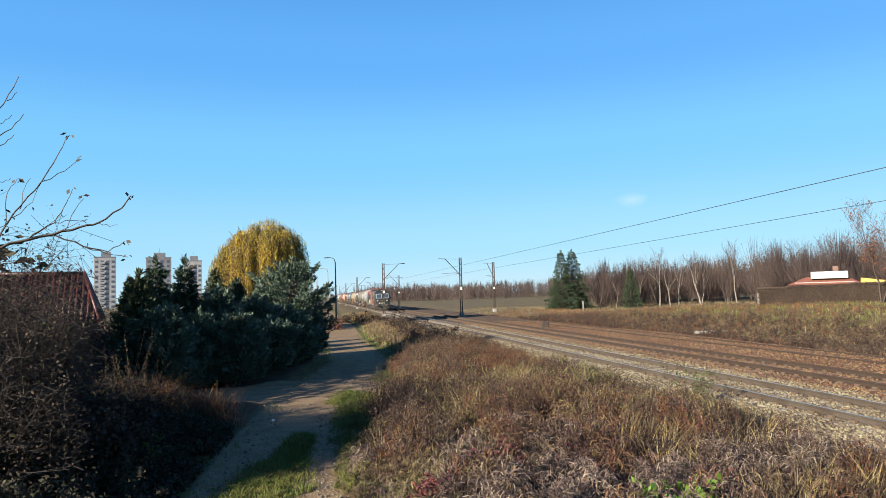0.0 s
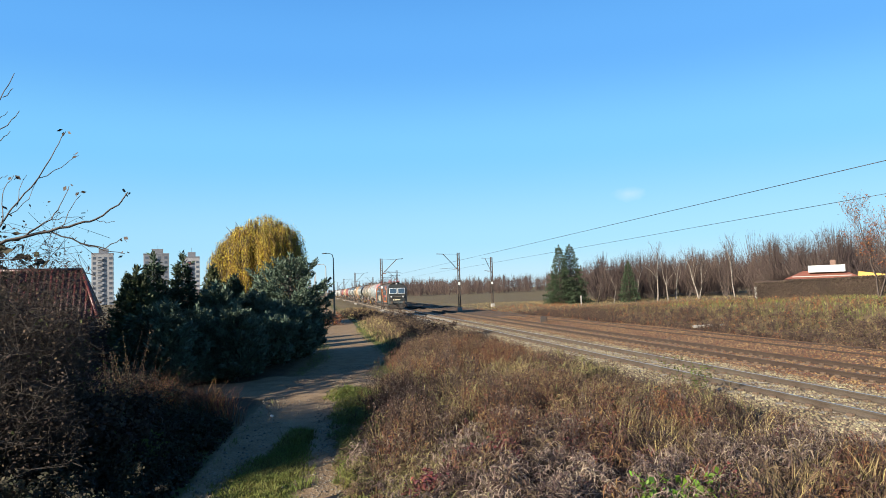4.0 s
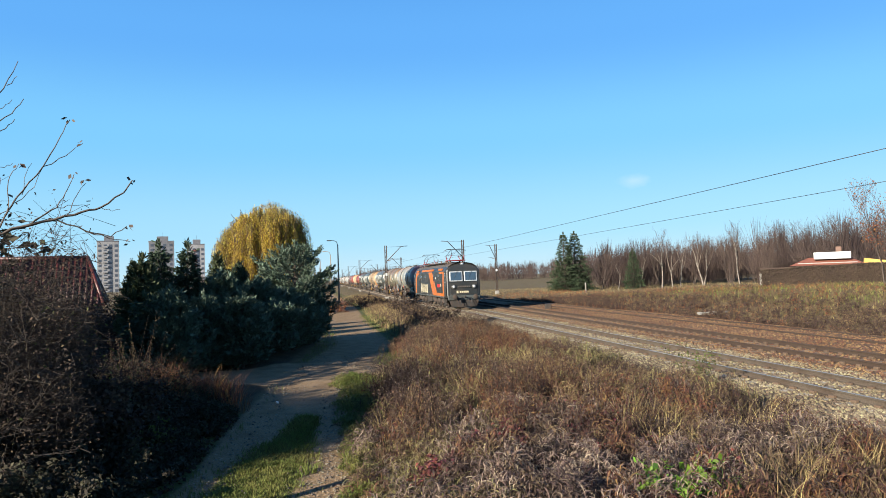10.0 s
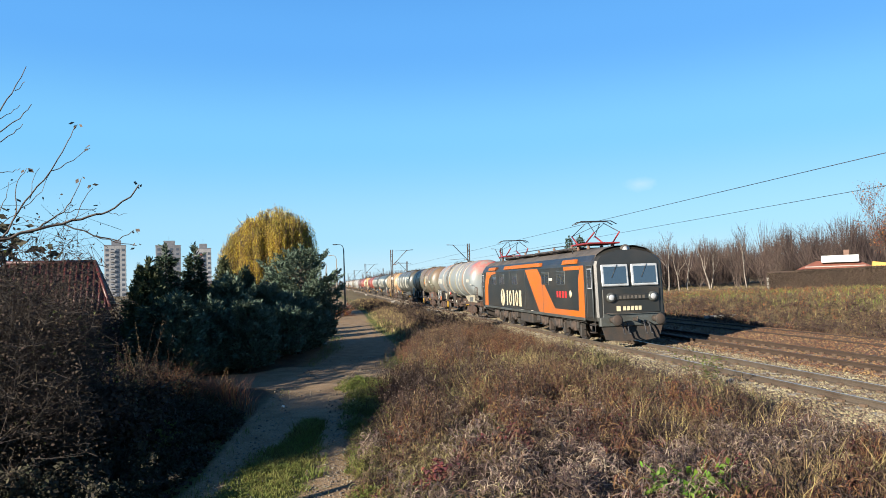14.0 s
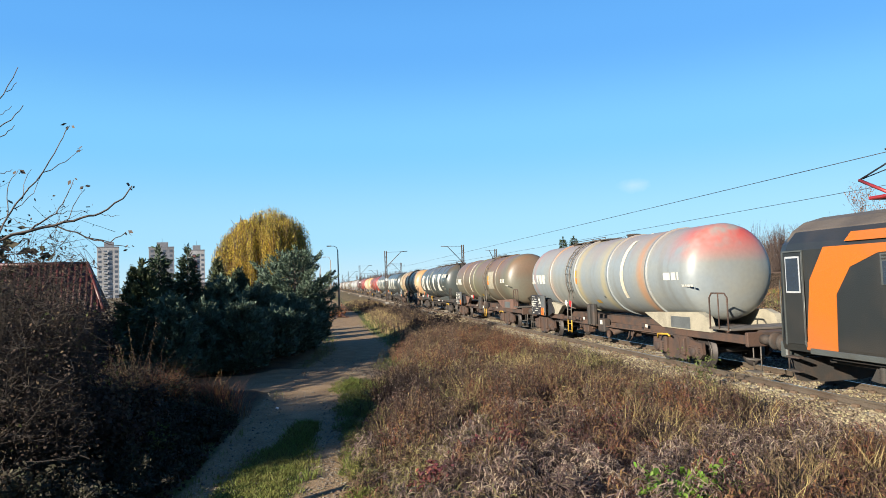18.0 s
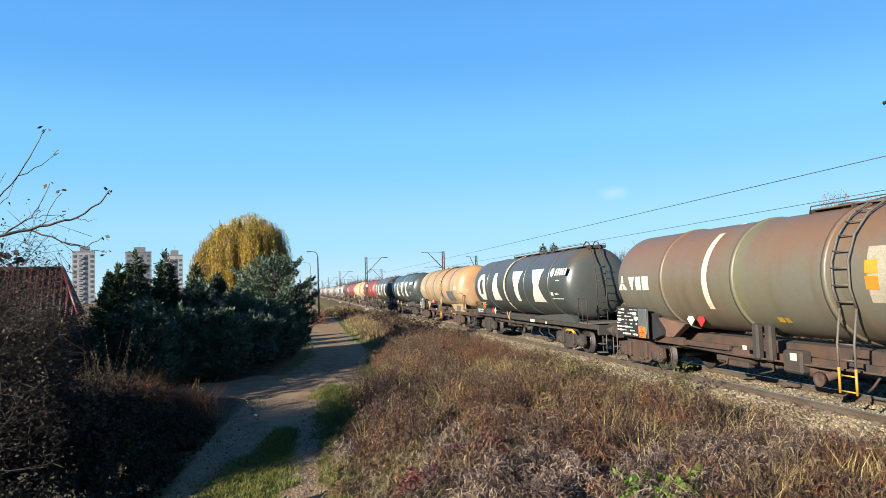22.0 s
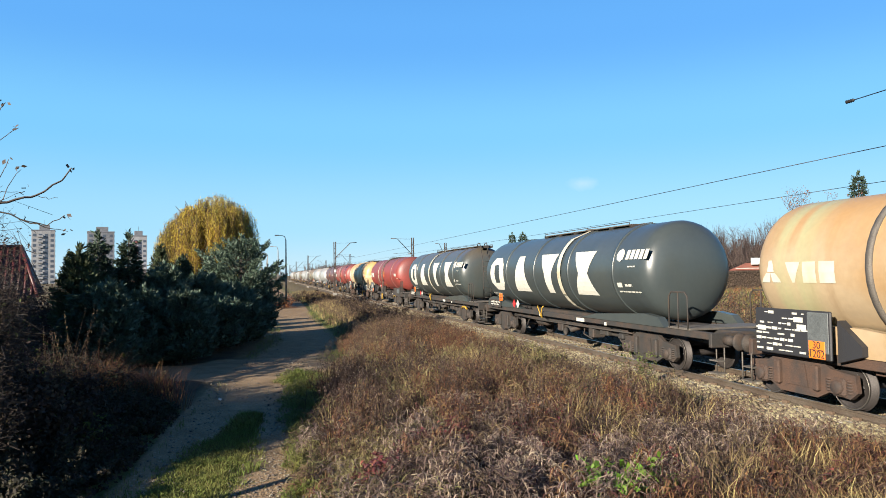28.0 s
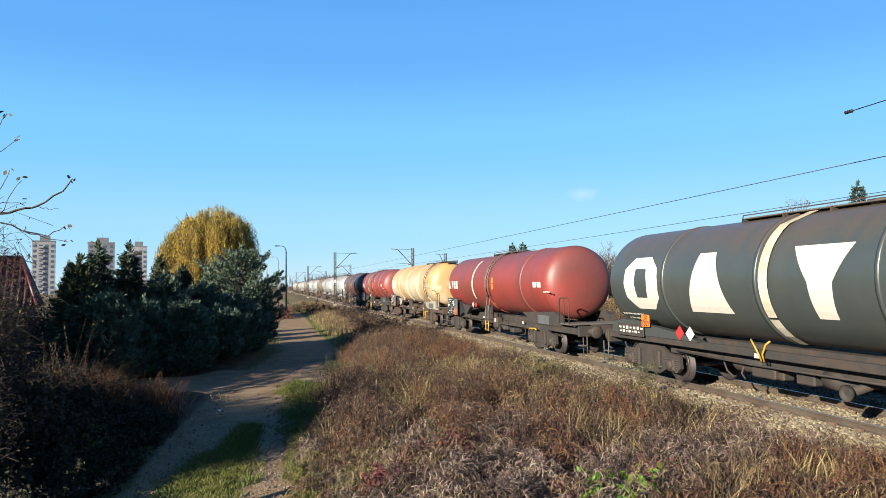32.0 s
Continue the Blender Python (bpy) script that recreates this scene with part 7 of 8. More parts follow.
def under_gear(wagon, mat, seed, x0=-4.6, x1=4.6):
    """Brake cylinder, air reservoir, rods and small boxes between the bogies."""
    rng = random.Random(seed)
    part("air_reservoir", Shape().lathe([(-0.55, 0), (-0.5, 0.17), (-0.42, 0.21), (0.42, 0.21), (0.5, 0.17), (0.55, 0)], 16, "x", (x0 + 1.6, -0.75, 0.78)), mat, wagon)
    part("brake_cylinder", Shape().lathe([(-0.3, 0), (-0.3, 0.2), (0.1, 0.2), (0.18, 0.1), (0.5, 0.05), (0.5, 0)], 16, "x", (x0 + 4.2, -0.8, 0.72)), mat, wagon)
    part("brake_rod", Shape().tube([(x0, -0.5, 0.62), (x1, -0.5, 0.66)], 0.03, 6), mat, wagon)
    part("brake_pipe", Shape().tube([(x0 - 1, -1.05, 0.86), (x0 + 2, -1.12, 0.82), (x1, -1.1, 0.86)], 0.025, 6), mat, wagon)
    part("inner_sill", Shape().box((x0 + x1) / 2 + MID, -0.85, 0.86, x1 - x0 + 0.8, 0.1, 0.2, 0.01), mat, wagon)
    for i in range(5):
        x = x0 + rng.uniform(0.3, x1 - x0 - 0.3)
        part("equipment_box", Shape().box(x, rng.uniform(-0.95, -0.6), rng.uniform(0.62, 0.76), rng.uniform(0.2, 0.9), rng.uniform(0.2, 0.5), rng.uniform(0.16, 0.34), 0.03), mat, wagon)
    for i in range(4):
        x = x0 + rng.uniform(0.3, x1 - x0 - 0.6)
        part("brake_lever", Shape().tube([(x, -0.9, 0.92), (x + rng.uniform(-0.3, 0.3), -0.95, 0.55), (x + rng.uniform(-0.7, 0.7), -0.9, 0.42)], 0.025, 6), mat, wagon)
    for x in (x0 + 2.4, x1 - 1.4):
        part("white_tag", Shape().box(x, -1.27, 1.06, 0.15, 0.012, 0.10), M_MARK, wagon)
    part("discharge_valve", Shape().tube([(0.2, -0.3, 1.2), (0.2, -0.5, 0.75), (0.2, -1.25, 0.6)], 0.09, 10).lathe([(0, 0.16), (0.06, 0.16), (0.06, 0)], 14, "y", (0.2, -1.3, 0.6)), mat, wagon)


def grey_wagon(label, paint, band_x, shapes, ladder, extra, seed, short=0.0, hoops=(-5.6, -2.35, 0.85, 4.1)):
    """Slate-coloured wagon: frame under the whole tank, hoops, big pale marks along the side."""
    w = thing("tank_wagon", Matrix(), label, "tank wagon", "tank wagons of the train")
    r, zc, half = 1.46, 2.74, 7.57 - short / 2
    part("tank", tank_shell(half, r, zc, MID - 0.25 - short / 2), paint, w)
    for x in hoops:
        part("tank_hoop", hoop(x, r, zc), paint, w)
    for y in (-1.18, 1.18):
        part("sole_bar", Shape().box(MID_END, y, 1.11, 17.5, 0.14, 0.18, 0.015), M_UNDER, w)
        for pts in ([(1.6, 1.19), (6.6, 1.19), (6.3, 1.45), (5.6, 1.52), (2.6, 1.36)], [(-8.7, 1.19), (-4.2, 1.19), (-5.0, 1.36), (-8.0, 1.62), (-8.6, 1.5)]):
            part("saddle", Shape().prism(pts, y - 0.11, 0.22), paint, w)
    part("centre_sill", Shape().box(MID_END, 0, 1.0, 17.6, 0.9, 0.42, 0.02), M_UNDER, w)
    wagon_ends(w, 9.4, M_UNDER)
    ws = bogie(w, -6.85, M_UNDER) + bogie(w, 5.4 - short, M_UNDER)
    under_gear(w, M_UNDER, seed)
    for p in band_patch(band_x, 0.27, r + 0.03, zc):
        part("pale_band", p, M_BAND, w, "cream band round the tank")
    for pieces in shapes:
        mark = Shape()
        for rows in pieces:
            on_shell(mark, rows, r, zc, 0.01)
        part("large_mark", mark, M_MARK, w, "large off-white mark")
    if extra:
        ex = 3.8
        ring = [(ex + 0.7 - 0.22 * math.sqrt(max(0, 1 - ((z - 3.22) / 0.2) ** 2)), ex + 0.7 + 0.22 * math.sqrt(max(0, 1 - ((z - 3.22) / 0.2) ** 2)), z) for z in np.linspace(3.02, 3.42, 7)]
        part("round_emblem", on_shell(Shape(), [(z, a, b) for a, b, z in ring], r, zc, 0.01), M_MARK, w)
        for i in range(5):
            part("emblem_bar", on_shell(Shape(), [(3.08, ex + 1.02 + i * 0.25, ex + 1.21 + i * 0.25), (3.36, ex + 1.05 + i * 0.25, ex + 1.24 + i * 0.25)], r, zc, 0.01), M_MARK, w)
    for k, (x, z, ww, h, n) in enumerate(((4.3, 2.25, 0.28, 0.14, 1), (4.75, 2.28, 0.4, 0.07, 3), (4.3, 2.1, 1.25, 0.04, 9), (5.0, 2.85, 0.45, 0.04, 5), (-8.3, 1.75, 1.2, 0.05, 7), (-8.1, 1.62, 0.8, 0.05, 5))):
        for s in mark_bars(x, z, ww, h, n, r, zc, seed * 10 + k):
            part("small_writing", s, M_MARK, w)
    hazard_plate(w, -6.6, -1.37, 1.62)
    part("data_board", Shape().box(-7.5, -1.34, 1.32, 1.5, 0.03, 0.36, 0.01), M_UNDER, w)
    for i in range(7):
        part("small_writing", Shape().box(-8.05 + 0.2 * i, -1.36, 1.38, 0.12 - 0.03 * (i % 2), 0.012, 0.05 + 0.02 * (i % 3)), M_MARK, w)
        part("small_writing", Shape().box(-8.02 + 0.17 * i, -1.36, 1.27, 0.07 + 0.04 * (i % 2), 0.012, 0.04 + 0.03 * (i % 2)), M_MARK, w)
    diamond(w, -5.05, 1.38, -1.30, M_RED_SIGN, "red diamond warning label")
    diamond(w, -4.6, 1.38, -1.30, M_MARK, "white diamond warning label")
    part("number_plate_bar", Shape().box(1.4, -1.27, 1.08, 0.6, 0.012, 0.12), M_MARK, w, "pale plate with an unreadable mark")
    roof_walk(w, -3.6, 5.9 if ladder else 3.4, zc + r + 0.04, M_UNDER)
    end_platform(w, 6.75, 7.75)
    if ladder:
        for o in (-0.36, 0.04):
            part("end_ladder_rail", Shape().tube([(6.6, o, 1.2), (6.58, o, 2.7), (6.45, o, 3.5), (6.0, o, zc + r + 0.16), (5.7, o, zc + r + 0.2), (5.5, o, zc + r + 0.05)], 0.026, 6), M_UNDER, w)
        for z in np.arange(1.4, 3.4, 0.28):
            part("rung", Shape().tube([(6.57, -0.36, z), (6.57, 0.04, z)], 0.016, 6), M_UNDER, w)
        part("yellow_lever", Shape().tube([(5.6, -1.32, 0.80), (5.8, -1.34, 0.9), (6.3, -1.34, 0.9), (6.5, -1.32, 0.80)], 0.05, 8), M_YELLOW, w, "yellow brake lever")
    for g in (-1, 1):
        part("yellow_hose", Shape().tube([(-2.0 + g * 0.04, -1.28, 0.95), (-2.0 + g * 0.06, -1.34, 1.12), (-2.0 + g * 0.2, -1.36, 1.34), (-2.0 + g * 0.3, -1.33, 1.42)], 0.022, 6), M_YELLOW, w)
    return w, ws


def board_wagon(label, paint, frame_mat, ladder_x, band, seed, word_mat, patch=None, brace_mat=None, hoops=(-5.65, -2.3, 0.7, 3.7)):
    """Wagon whose tank rests on end saddles, with a black data board, a side ladder and an emblem at one end."""
    w = thing("tank_wagon", Matrix(), label, "tank wagon", "tank wagons of the train")
    r, zc, half = 1.44, 2.74, 7.65
    part("tank", tank_shell(half, r, zc, MID - 0.15), paint, w)
    for x in hoops:
        part("tank_hoop", hoop(x, r, zc, 0.12, 0.045), paint if word_mat is M_MARK else M_STEEL, w)
    for y in (-1.12, 1.0):
        for a, b in ((-9.0, -5.2), (2.7, 8.6)):
            part("sole_bar", Shape().box((a + b) / 2, y + 0.06, 0.98, b - a, 0.12, 0.22, 0.015), frame_mat, w)
        for pts in ([(2.9, 1.50), (4.1, 1.08), (6.8, 1.08), (6.6, 1.5), (6.2, 1.62)], [(-4.9, 1.50), (-6.2, 1.62), (-8.5, 1.62), (-8.6, 1.08), (-5.6, 1.08)]):
            part("saddle", Shape().prism(pts, y - 0.05, 0.2), brace_mat or paint, w)
        part("saddle_plate", Shape().box(5.2, y - 0.056 if y < 0 else y + 0.156, 1.28, 1.1, 0.012, 0.34), M_GREY_PATCH, w)
    part("centre_sill", Shape().box(MID_END, 0, 0.98, 17.6, 0.9, 0.40, 0.02), frame_mat, w)
    wagon_ends(w, 9.4, frame_mat)
    ws = bogie(w, -7.8, frame_mat) + bogie(w, 4.75, frame_mat)
    under_gear(w, frame_mat, seed)
    for x0, x1, z in ((2.2, 4.4, 1.02), (2.3, 4.4, 0.84), (-5.6, -3.2, 0.96)):
        part("side_beam", Shape().box((x0 + x1) / 2, -0.98, z, x1 - x0, 0.1, 0.14, 0.01), frame_mat, w)
    for x in (-1.9, -1.45):
        part("valve_post", Shape().box(x, -1.12, 1.22, 0.22, 0.2, 0.86, 0.05), M_UNDER, w)
    part("valve_box", Shape().box(-0.7, -1.05, 0.86, 0.6, 0.3, 0.5, 0.05), M_UNDER, w)
    part("white_label", Shape().box(-0.62, -1.21, 0.98, 0.2, 0.012, 0.16), M_MARK, w)
    bx = -7.58
    board = part("data_board", Shape().box(bx, -1.42, 1.45, 2.05, 0.06, 0.94, 0.02), M_BLACK, w, "black data board with white writing")
    part("board_panel", Shape().box(-6.86, -1.455, 1.50, 0.52, 0.02, 0.78, 0.02), M_GREY_PATCH, board)
    part("board_bracket", Shape().prism([(-6.55, 0.95), (-6.0, 1.12), (-6.0, 1.3), (-6.55, 1.75)], -1.30, 0.2), M_BLACK, w)
    rng = random.Random(seed)
    for i in range(8):
        x = bx - 0.98
        while x < bx + (0.05 if i in (1, 2, 5) else 0.4):
            q = rng.uniform(0.04, 0.2)
            if rng.random() < 0.55:
                part("white_writing", Shape().box(x + q / 2, -1.456, 1.84 - 0.11 * i, q, 0.01, rng.choice((0.022, 0.03, 0.04, 0.06))), M_MARK, board)
            x += q + 0.03
    for x, z in ((bx + 0.22, 1.72), (bx + 0.30, 1.58), (bx - 0.82, 1.5)):
        part("white_panel", Shape().box(x, -1.452, z, 0.24, 0.01, 0.1), M_MARK, board)
    hazard_plate(w, -6.88, -1.47, 1.17)
    mark = on_shell(Shape(), [(2.46, -8.38, -8.14), (2.56, -8.32, -8.12), (2.66, -8.22, -8.10)], r, zc, 0.01)
    on_shell(mark, [(2.46, -8.06, -7.82), (2.56, -8.08, -7.88), (2.66, -8.10, -7.98)], r, zc, 0.01)
    part("three_sided_emblem", on_shell(mark, [(2.68, -8.20, -8.00), (2.92, -8.15, -8.05)], r, zc, 0.01), word_mat, w)
    for i, (x, a, b) in enumerate(((-7.68, 0.0, 0.40), (-7.22, 0.0, 0.34), (-6.80, 0.0, 0.38))):
        part("emblem_block", on_shell(Shape(), [(2.46, x + (0.17 if i < 1 else 0), x + b - (0.17 if i < 1 else 0)), (2.88, x, x + b)], r, zc, 0.01), word_mat, w)
    if band is not None:
        for p in band_patch(band, 0.24, r, zc, False):
            part("pale_band", p, M_BAND, w, "white band round the tank")
    ladder_at(w, ladder_x, r, zc, M_STEEL if word_mat is not M_BAND else paint, M_YELLOW)
    roof_walk(w, ladder_x - 2.0, ladder_x + 1.6, zc + r + 0.04, M_UNDER)
    end_platform(w, 6.9, 7.9, mat=frame_mat)
    for k, (x, z, ww, h, n) in enumerate(((4.8, 2.55, 0.9, 0.22, 3), (5.8, 2.35, 0.6, 0.06, 5), (-1.2, 1.7, 0.4, 0.12, 2))):
        for s in mark_bars(x, z, ww, h, n, r, zc, seed * 10 + k):
            part("small_writing", s, M_MARK if k < 2 else M_YELLOW, w)
    if patch:
        x0, x1, z0, z1, pm = patch
        part("repaint_patch", on_shell(Shape(), [(z0, x0, x1), (z1, x0, x1)], r, zc, 0.006), pm, w, "rectangle of different paint on the tank")
    diamond(w, -4.9, 1.62, -1.0, M_MARK, "white diamond warning label")
    diamond(w, -4.4, 1.62, -1.0, M_RED_SIGN, "red diamond warning label")
    part("yellow_lever", Shape().tube([(4.0, -1.30, 0.74), (4.1, -1.34, 0.88), (4.7, -1.34, 0.90), (4.8, -1.32, 0.84)], 0.03, 8), M_YELLOW, w, "yellow brake lever")
    for i in range(2):
        part("warning_sticker", on_shell(Shape(), [(2.45 + 0.3 * i, ladder_x + 0.5, ladder_x + 0.8), (2.7 + 0.3 * i, ladder_x + 0.5, ladder_x + 0.8)], r, zc, 0.012), M_YELLOW if i else M_ORANGE, w)
    return w, ws


def big_marks(xs):
    """Plain shapes along the tank: an eight-sided ring, a wedge, a funnel and an hourglass."""
    (a, aw), (b, bw), (c, cw), (d, dw) = xs
    z, h = 1.95, 1.46
    ring = [[(z, a + 0.28 * aw, a + 0.76 * aw), (z + 0.22 * h, a + 0.04 * aw, a + 0.98 * aw)],
            [(z + 0.22 * h, a + 0.04 * aw, a + 0.36 * aw), (z + 0.5 * h, a, a + 0.33 * aw), (z + 0.78 * h, a + 0.04 * aw, a + 0.36 * aw)],
            [(z + 0.22 * h, a + 0.66 * aw, a + 0.98 * aw), (z + 0.5 * h, a + 0.69 * aw, a + aw), (z + 0.78 * h, a + 0.66 * aw, a + 0.98 * aw)],
            [(z + 0.78 * h, a + 0.04 * aw, a + 0.98 * aw), (z + h, a + 0.28 * aw, a + 0.76 * aw)]]
    wedge = [[(z, b + 0.06 * bw, b + 0.94 * bw), (z + h, b + 0.33 * bw, b + 0.67 * bw)]]
    funnel = [[(z, c + 0.34 * cw, c + 0.66 * cw), (z + 0.5 * h, c + 0.29 * cw, c + 0.71 * cw), (z + h, c, c + cw)]]
    hourglass = [[(z, d + 0.04 * dw, d + 0.96 * dw), (z + 0.5 * h, d + 0.30 * dw, d + 0.70 * dw), (z + h, d + 0.04 * dw, d + 0.96 * dw)]]
    return [ring, wedge, funnel, hourglass]


LATE_MARKS = big_marks(((-7.65, 1.65), (-4.8, 1.6), (-1.1, 1.6), (1.75, 1.7)))
LAST_MARKS = big_marks(((-7.6, 1.8), (-4.65, 1.85), (-0.9, 1.5), (1.95, 1.7)))
EARLY_MARKS = big_marks(((-7.8, 1.85), (-4.8, 1.85), (-1.75, 1.6), (1.2, 1.7)))


def locomotive():
    lo = thing("locomotive", Matrix(), "dark grey electric freight locomotive with a slanted orange stripe", "locomotive")
    hb, hw = 9.88, 1.475
    # body side section with rounded roof shoulders, swept along and rounded in plan at the cabs
    sec = [(hw - 0.03, 0.95), (hw, 1.1), (hw, 3.15), (hw - 0.05, 3.3), (hw - 0.25, 3.55), (hw - 0.6, 3.74), (0.4, 3.86)]
    sec = sec + [(-y, z) for y, z in reversed(sec)]
    stations = [(-hb, 0.90, 0.0), (-hb + 0.07, 0.96, 0.0), (-hb + 0.32, 1.0, 0.0), (-hb + 1.6, 1.0, 0), (hb - 1.6, 1.0, 0), (hb - 0.32, 1.0, 0), (hb - 0.07, 0.96, 0), (hb, 0.90, 0)]
    verts, k = [], len(sec)
    for x, f, _ in stations:
        for y, z in sec:
            lean = 0.16 * max(0.0, (z - 2.1) / 1.7) * (1 if abs(x) > hb - 0.5 else 0)
            drop = (z - 3.3) * 0.25 * (abs(x) > hb - 0.2) if z > 3.3 else 0
            verts.append((x - math.copysign(lean, x), y * f, z - drop))
    faces = [(i * k + j, i * k + (j + 1) % k, (i + 1) * k + (j + 1) % k, (i + 1) * k + j) for i in range(len(stations) - 1) for j in range(k)]
    faces += [tuple(range(k)), tuple((len(stations) - 1) * k + j for j in range(k))]
    part("body", Shape().add(verts, faces), M_LOCO, lo)
    roof = Shape()
    rs = [(hw - 0.10, 3.30), (hw - 0.28, 3.57), (hw - 0.6, 3.77), (0.4, 3.885)]
    rs = rs + [(-y, z) for y, z in reversed(rs)]
    for x0, x1 in ((-hb + 0.3, hb - 0.3),):
        v = [(x, y, z + 0.012) for x in (x0, x1) for y, z in rs]
        roof.add(v, [(j, j + 1, len(rs) + j + 1, len(rs) + j) for j in range(len(rs) - 1)])
    part("roof", roof, M_LOCO_ROOF, lo, "dusty dark roof")
    y = -hw - 0.006
    flat = lambda pts, name, mat, label="": part(name, Shape().prism(pts, y, 0.008), mat, lo, label)
    flat([(0.45, 3.16), (2.6, 3.16), (5.1, 1.30), (4.4, 1.05), (2.75, 1.05)], "orange_stripe", M_LOCO_ORANGE, "slanted orange stripe")
    flat([(4.4, 1.05), (5.1, 1.30), (8.1, 1.30), (8.1, 1.05)], "orange_sill", M_LOCO_ORANGE)
    flat([(8.1, 1.05), (8.75, 1.05), (8.75, 3.16), (8.4, 3.16), (8.15, 2.6)], "orange_pillar", M_LOCO_ORANGE)
    flat([(6.4, 3.0), (8.4, 3.0), (8.4, 3.16), (6.4, 3.16)], "orange_lintel", M_LOCO_ORANGE)
    flat([(-8.95, 1.0), (-8.05, 1.0), (-8.0, 2.2), (-7.6, 2.75), (-6.9, 3.0), (-5.9, 3.05), (-5.9, 3.18), (-8.3, 3.18), (-8.75, 2.5)], "orange_frame", M_LOCO_ORANGE)
    part("orange_gutter_band", Shape().prism([(-3.9, 3.26), (3.2, 3.26), (3.0, 3.44), (-3.6, 3.44)], -hw - 0.02, 0.16), M_LOCO_ORANGE, lo, "orange band under the roof edge")
    part("orange_gutter_band", Shape().prism([(-7.7, 3.26), (-5.9, 3.26), (-5.7, 3.44), (-7.5, 3.44)], -hw - 0.02, 0.16), M_LOCO_ORANGE, lo)
    part("orange_gutter_band", Shape().prism([(6.2, 3.26), (8.0, 3.26), (7.8, 3.44), (6.4, 3.44)], -hw - 0.02, 0.16), M_LOCO_ORANGE, lo)
    # emblem and word as plain ivory shapes
    part("round_emblem", Shape().prism([(-4.3 + 0.46 * math.cos(a), 1.64 + 0.5 * math.sin(a)) for a in np.linspace(0, 2 * math.pi, 24)[:-1]], y - 0.004, 0.01), M_IVORY, lo, "round ivory emblem")
    part("emblem_split", Shape().prism([(-4.42, 1.2), (-4.32, 1.2), (-4.14, 1.6), (-4.34, 2.1), (-4.46, 2.1), (-4.28, 1.62)], y - 0.012, 0.008), M_LOCO, lo)
    for i in range(5):
        x = -3.26 + i * 0.67
        block = Shape()
        if i % 2:
            block.add([(x + f * 0.29 * math.cos(t), y - 0.008, 1.64 + (0.43 if f > 0.9 else 0.27) * math.sin(t)) for f in (1.0, 0.42) for t in np.linspace(0, 2 * math.pi, 21)[:-1]],
                      [(k, (k + 1) % 20, 20 + (k + 1) % 20, 20 + k) for k in range(20)])
        else:
            block.box(x, y - 0.002, 1.64, (0.22, 0, 0.26, 0, 0.40)[i], 0.012, 0.86, 0.005)
        part("word_block", block, M_IVORY, lo)
    for x, z, ww, h in ((-0.9, 1.02, 1.3, 0.07), (-0.4, 0.90 + 0.1, 0.3, 0.05), (1.4, 1.04, 0.5, 0.07), (4.2, 2.62, 0.75, 0.13)):
        for i in range(max(2, int(ww / 0.14))):
            part("small_writing", Shape().box(x + i * 0.14, y - 0.002, z, 0.09, 0.012, h), M_MARK, lo)
    for i in range(4):
        part("red_word_block", Shape().box(5.5 + i * 0.36, y - 0.002, 1.95, 0.2, 0.012, 0.28), M_RED_SIGN, lo)
    part("pale_badge", Shape().lathe([(0, 0), (0, 0.16), (0.01, 0.16), (0.01, 0)], 16, "y", (7.15, y - 0.006, 1.98)), M_IVORY, lo)
    for x in (-6.3, -4.4, -1.6, 2.9 + 0.9, 6.0):
        fr = part("side_window", Shape().box(x, y, 2.68, 1.1, 0.03, 0.6, 0.01), M_LOCO_GREY, lo, "small side window with a louvre")
        part("pane", Shape().box(x, y - 0.012, 2.62, 0.98, 0.012, 0.44), M_GLASS, fr)
        part("glazing_bar", Shape().box(x, y - 0.02, 2.62, 0.03, 0.012, 0.44), M_LOCO_GREY, fr)
        for k2 in range(2):
            part("louvre_slat", Shape().box(x, y - 0.016, 2.88 + 0.06 * k2, 1.0, 0.02, 0.03), M_LOCO, fr)
    for x in (9.4, -9.25):
        d = part("cab_door", Shape().box(x, y, 2.1, 0.58, 0.03, 2.0, 0.01), M_LOCO, lo, "dark cab door")
        part("door_frame", Shape().box(x - 0.31, y - 0.012, 2.1, 0.03, 0.02, 2.06).box(x + 0.31, y - 0.012, 2.1, 0.03, 0.02, 2.06).box(x, y - 0.012, 3.13, 0.64, 0.02, 0.03), M_LOCO_GREY, d)
        part("window_frame", Shape().box(x, y - 0.012, 2.62, 0.46, 0.012, 0.80), M_SILVER, d)
        part("pane", Shape().box(x, y - 0.02, 2.62, 0.39, 0.012, 0.72), M_GLASS, d)
        for o in (-0.38, 0.38):
            part("grab_rail", Shape().tube([(x + o, y - 0.06, 1.2), (x + o, y - 0.06, 2.5)], 0.011, 6), M_LOCO_GREY, d)
    for i in range(3):
        part("panel_seam", Shape().box(-2.6 + i * 3.0, y - 0.001, 2.1, 0.02, 0.012, 2.1), M_LOCO_GREY, lo)
    part("side_rail", Shape().box(0, -hw - 0.02, 0.99, 17.6, 0.06, 0.12, 0.01), M_LOCO_GREY, lo)
    # front and rear
    for g in (1, -1):
        def at(x, yy, z):
            return Matrix.Translation((g * x, yy, z)) @ (Matrix.Rotation(radians(-5.4 * g), 4, "Y"))
        face = part("cab_front", Shape().box(0, 0, 0, 0.05, 2.36, 1.15, 0.02), M_LOCO, lo, "", Matrix.Translation((g * (hb + 0.012), 0, 1.62)))
        part("cab_front_band", Shape().box(0, 0, 0, 0.03, 2.4, 0.2, 0.01), M_LOCO_GREY, lo, "", Matrix.Translation((g * (hb + 0.04), 0, 1.12)))
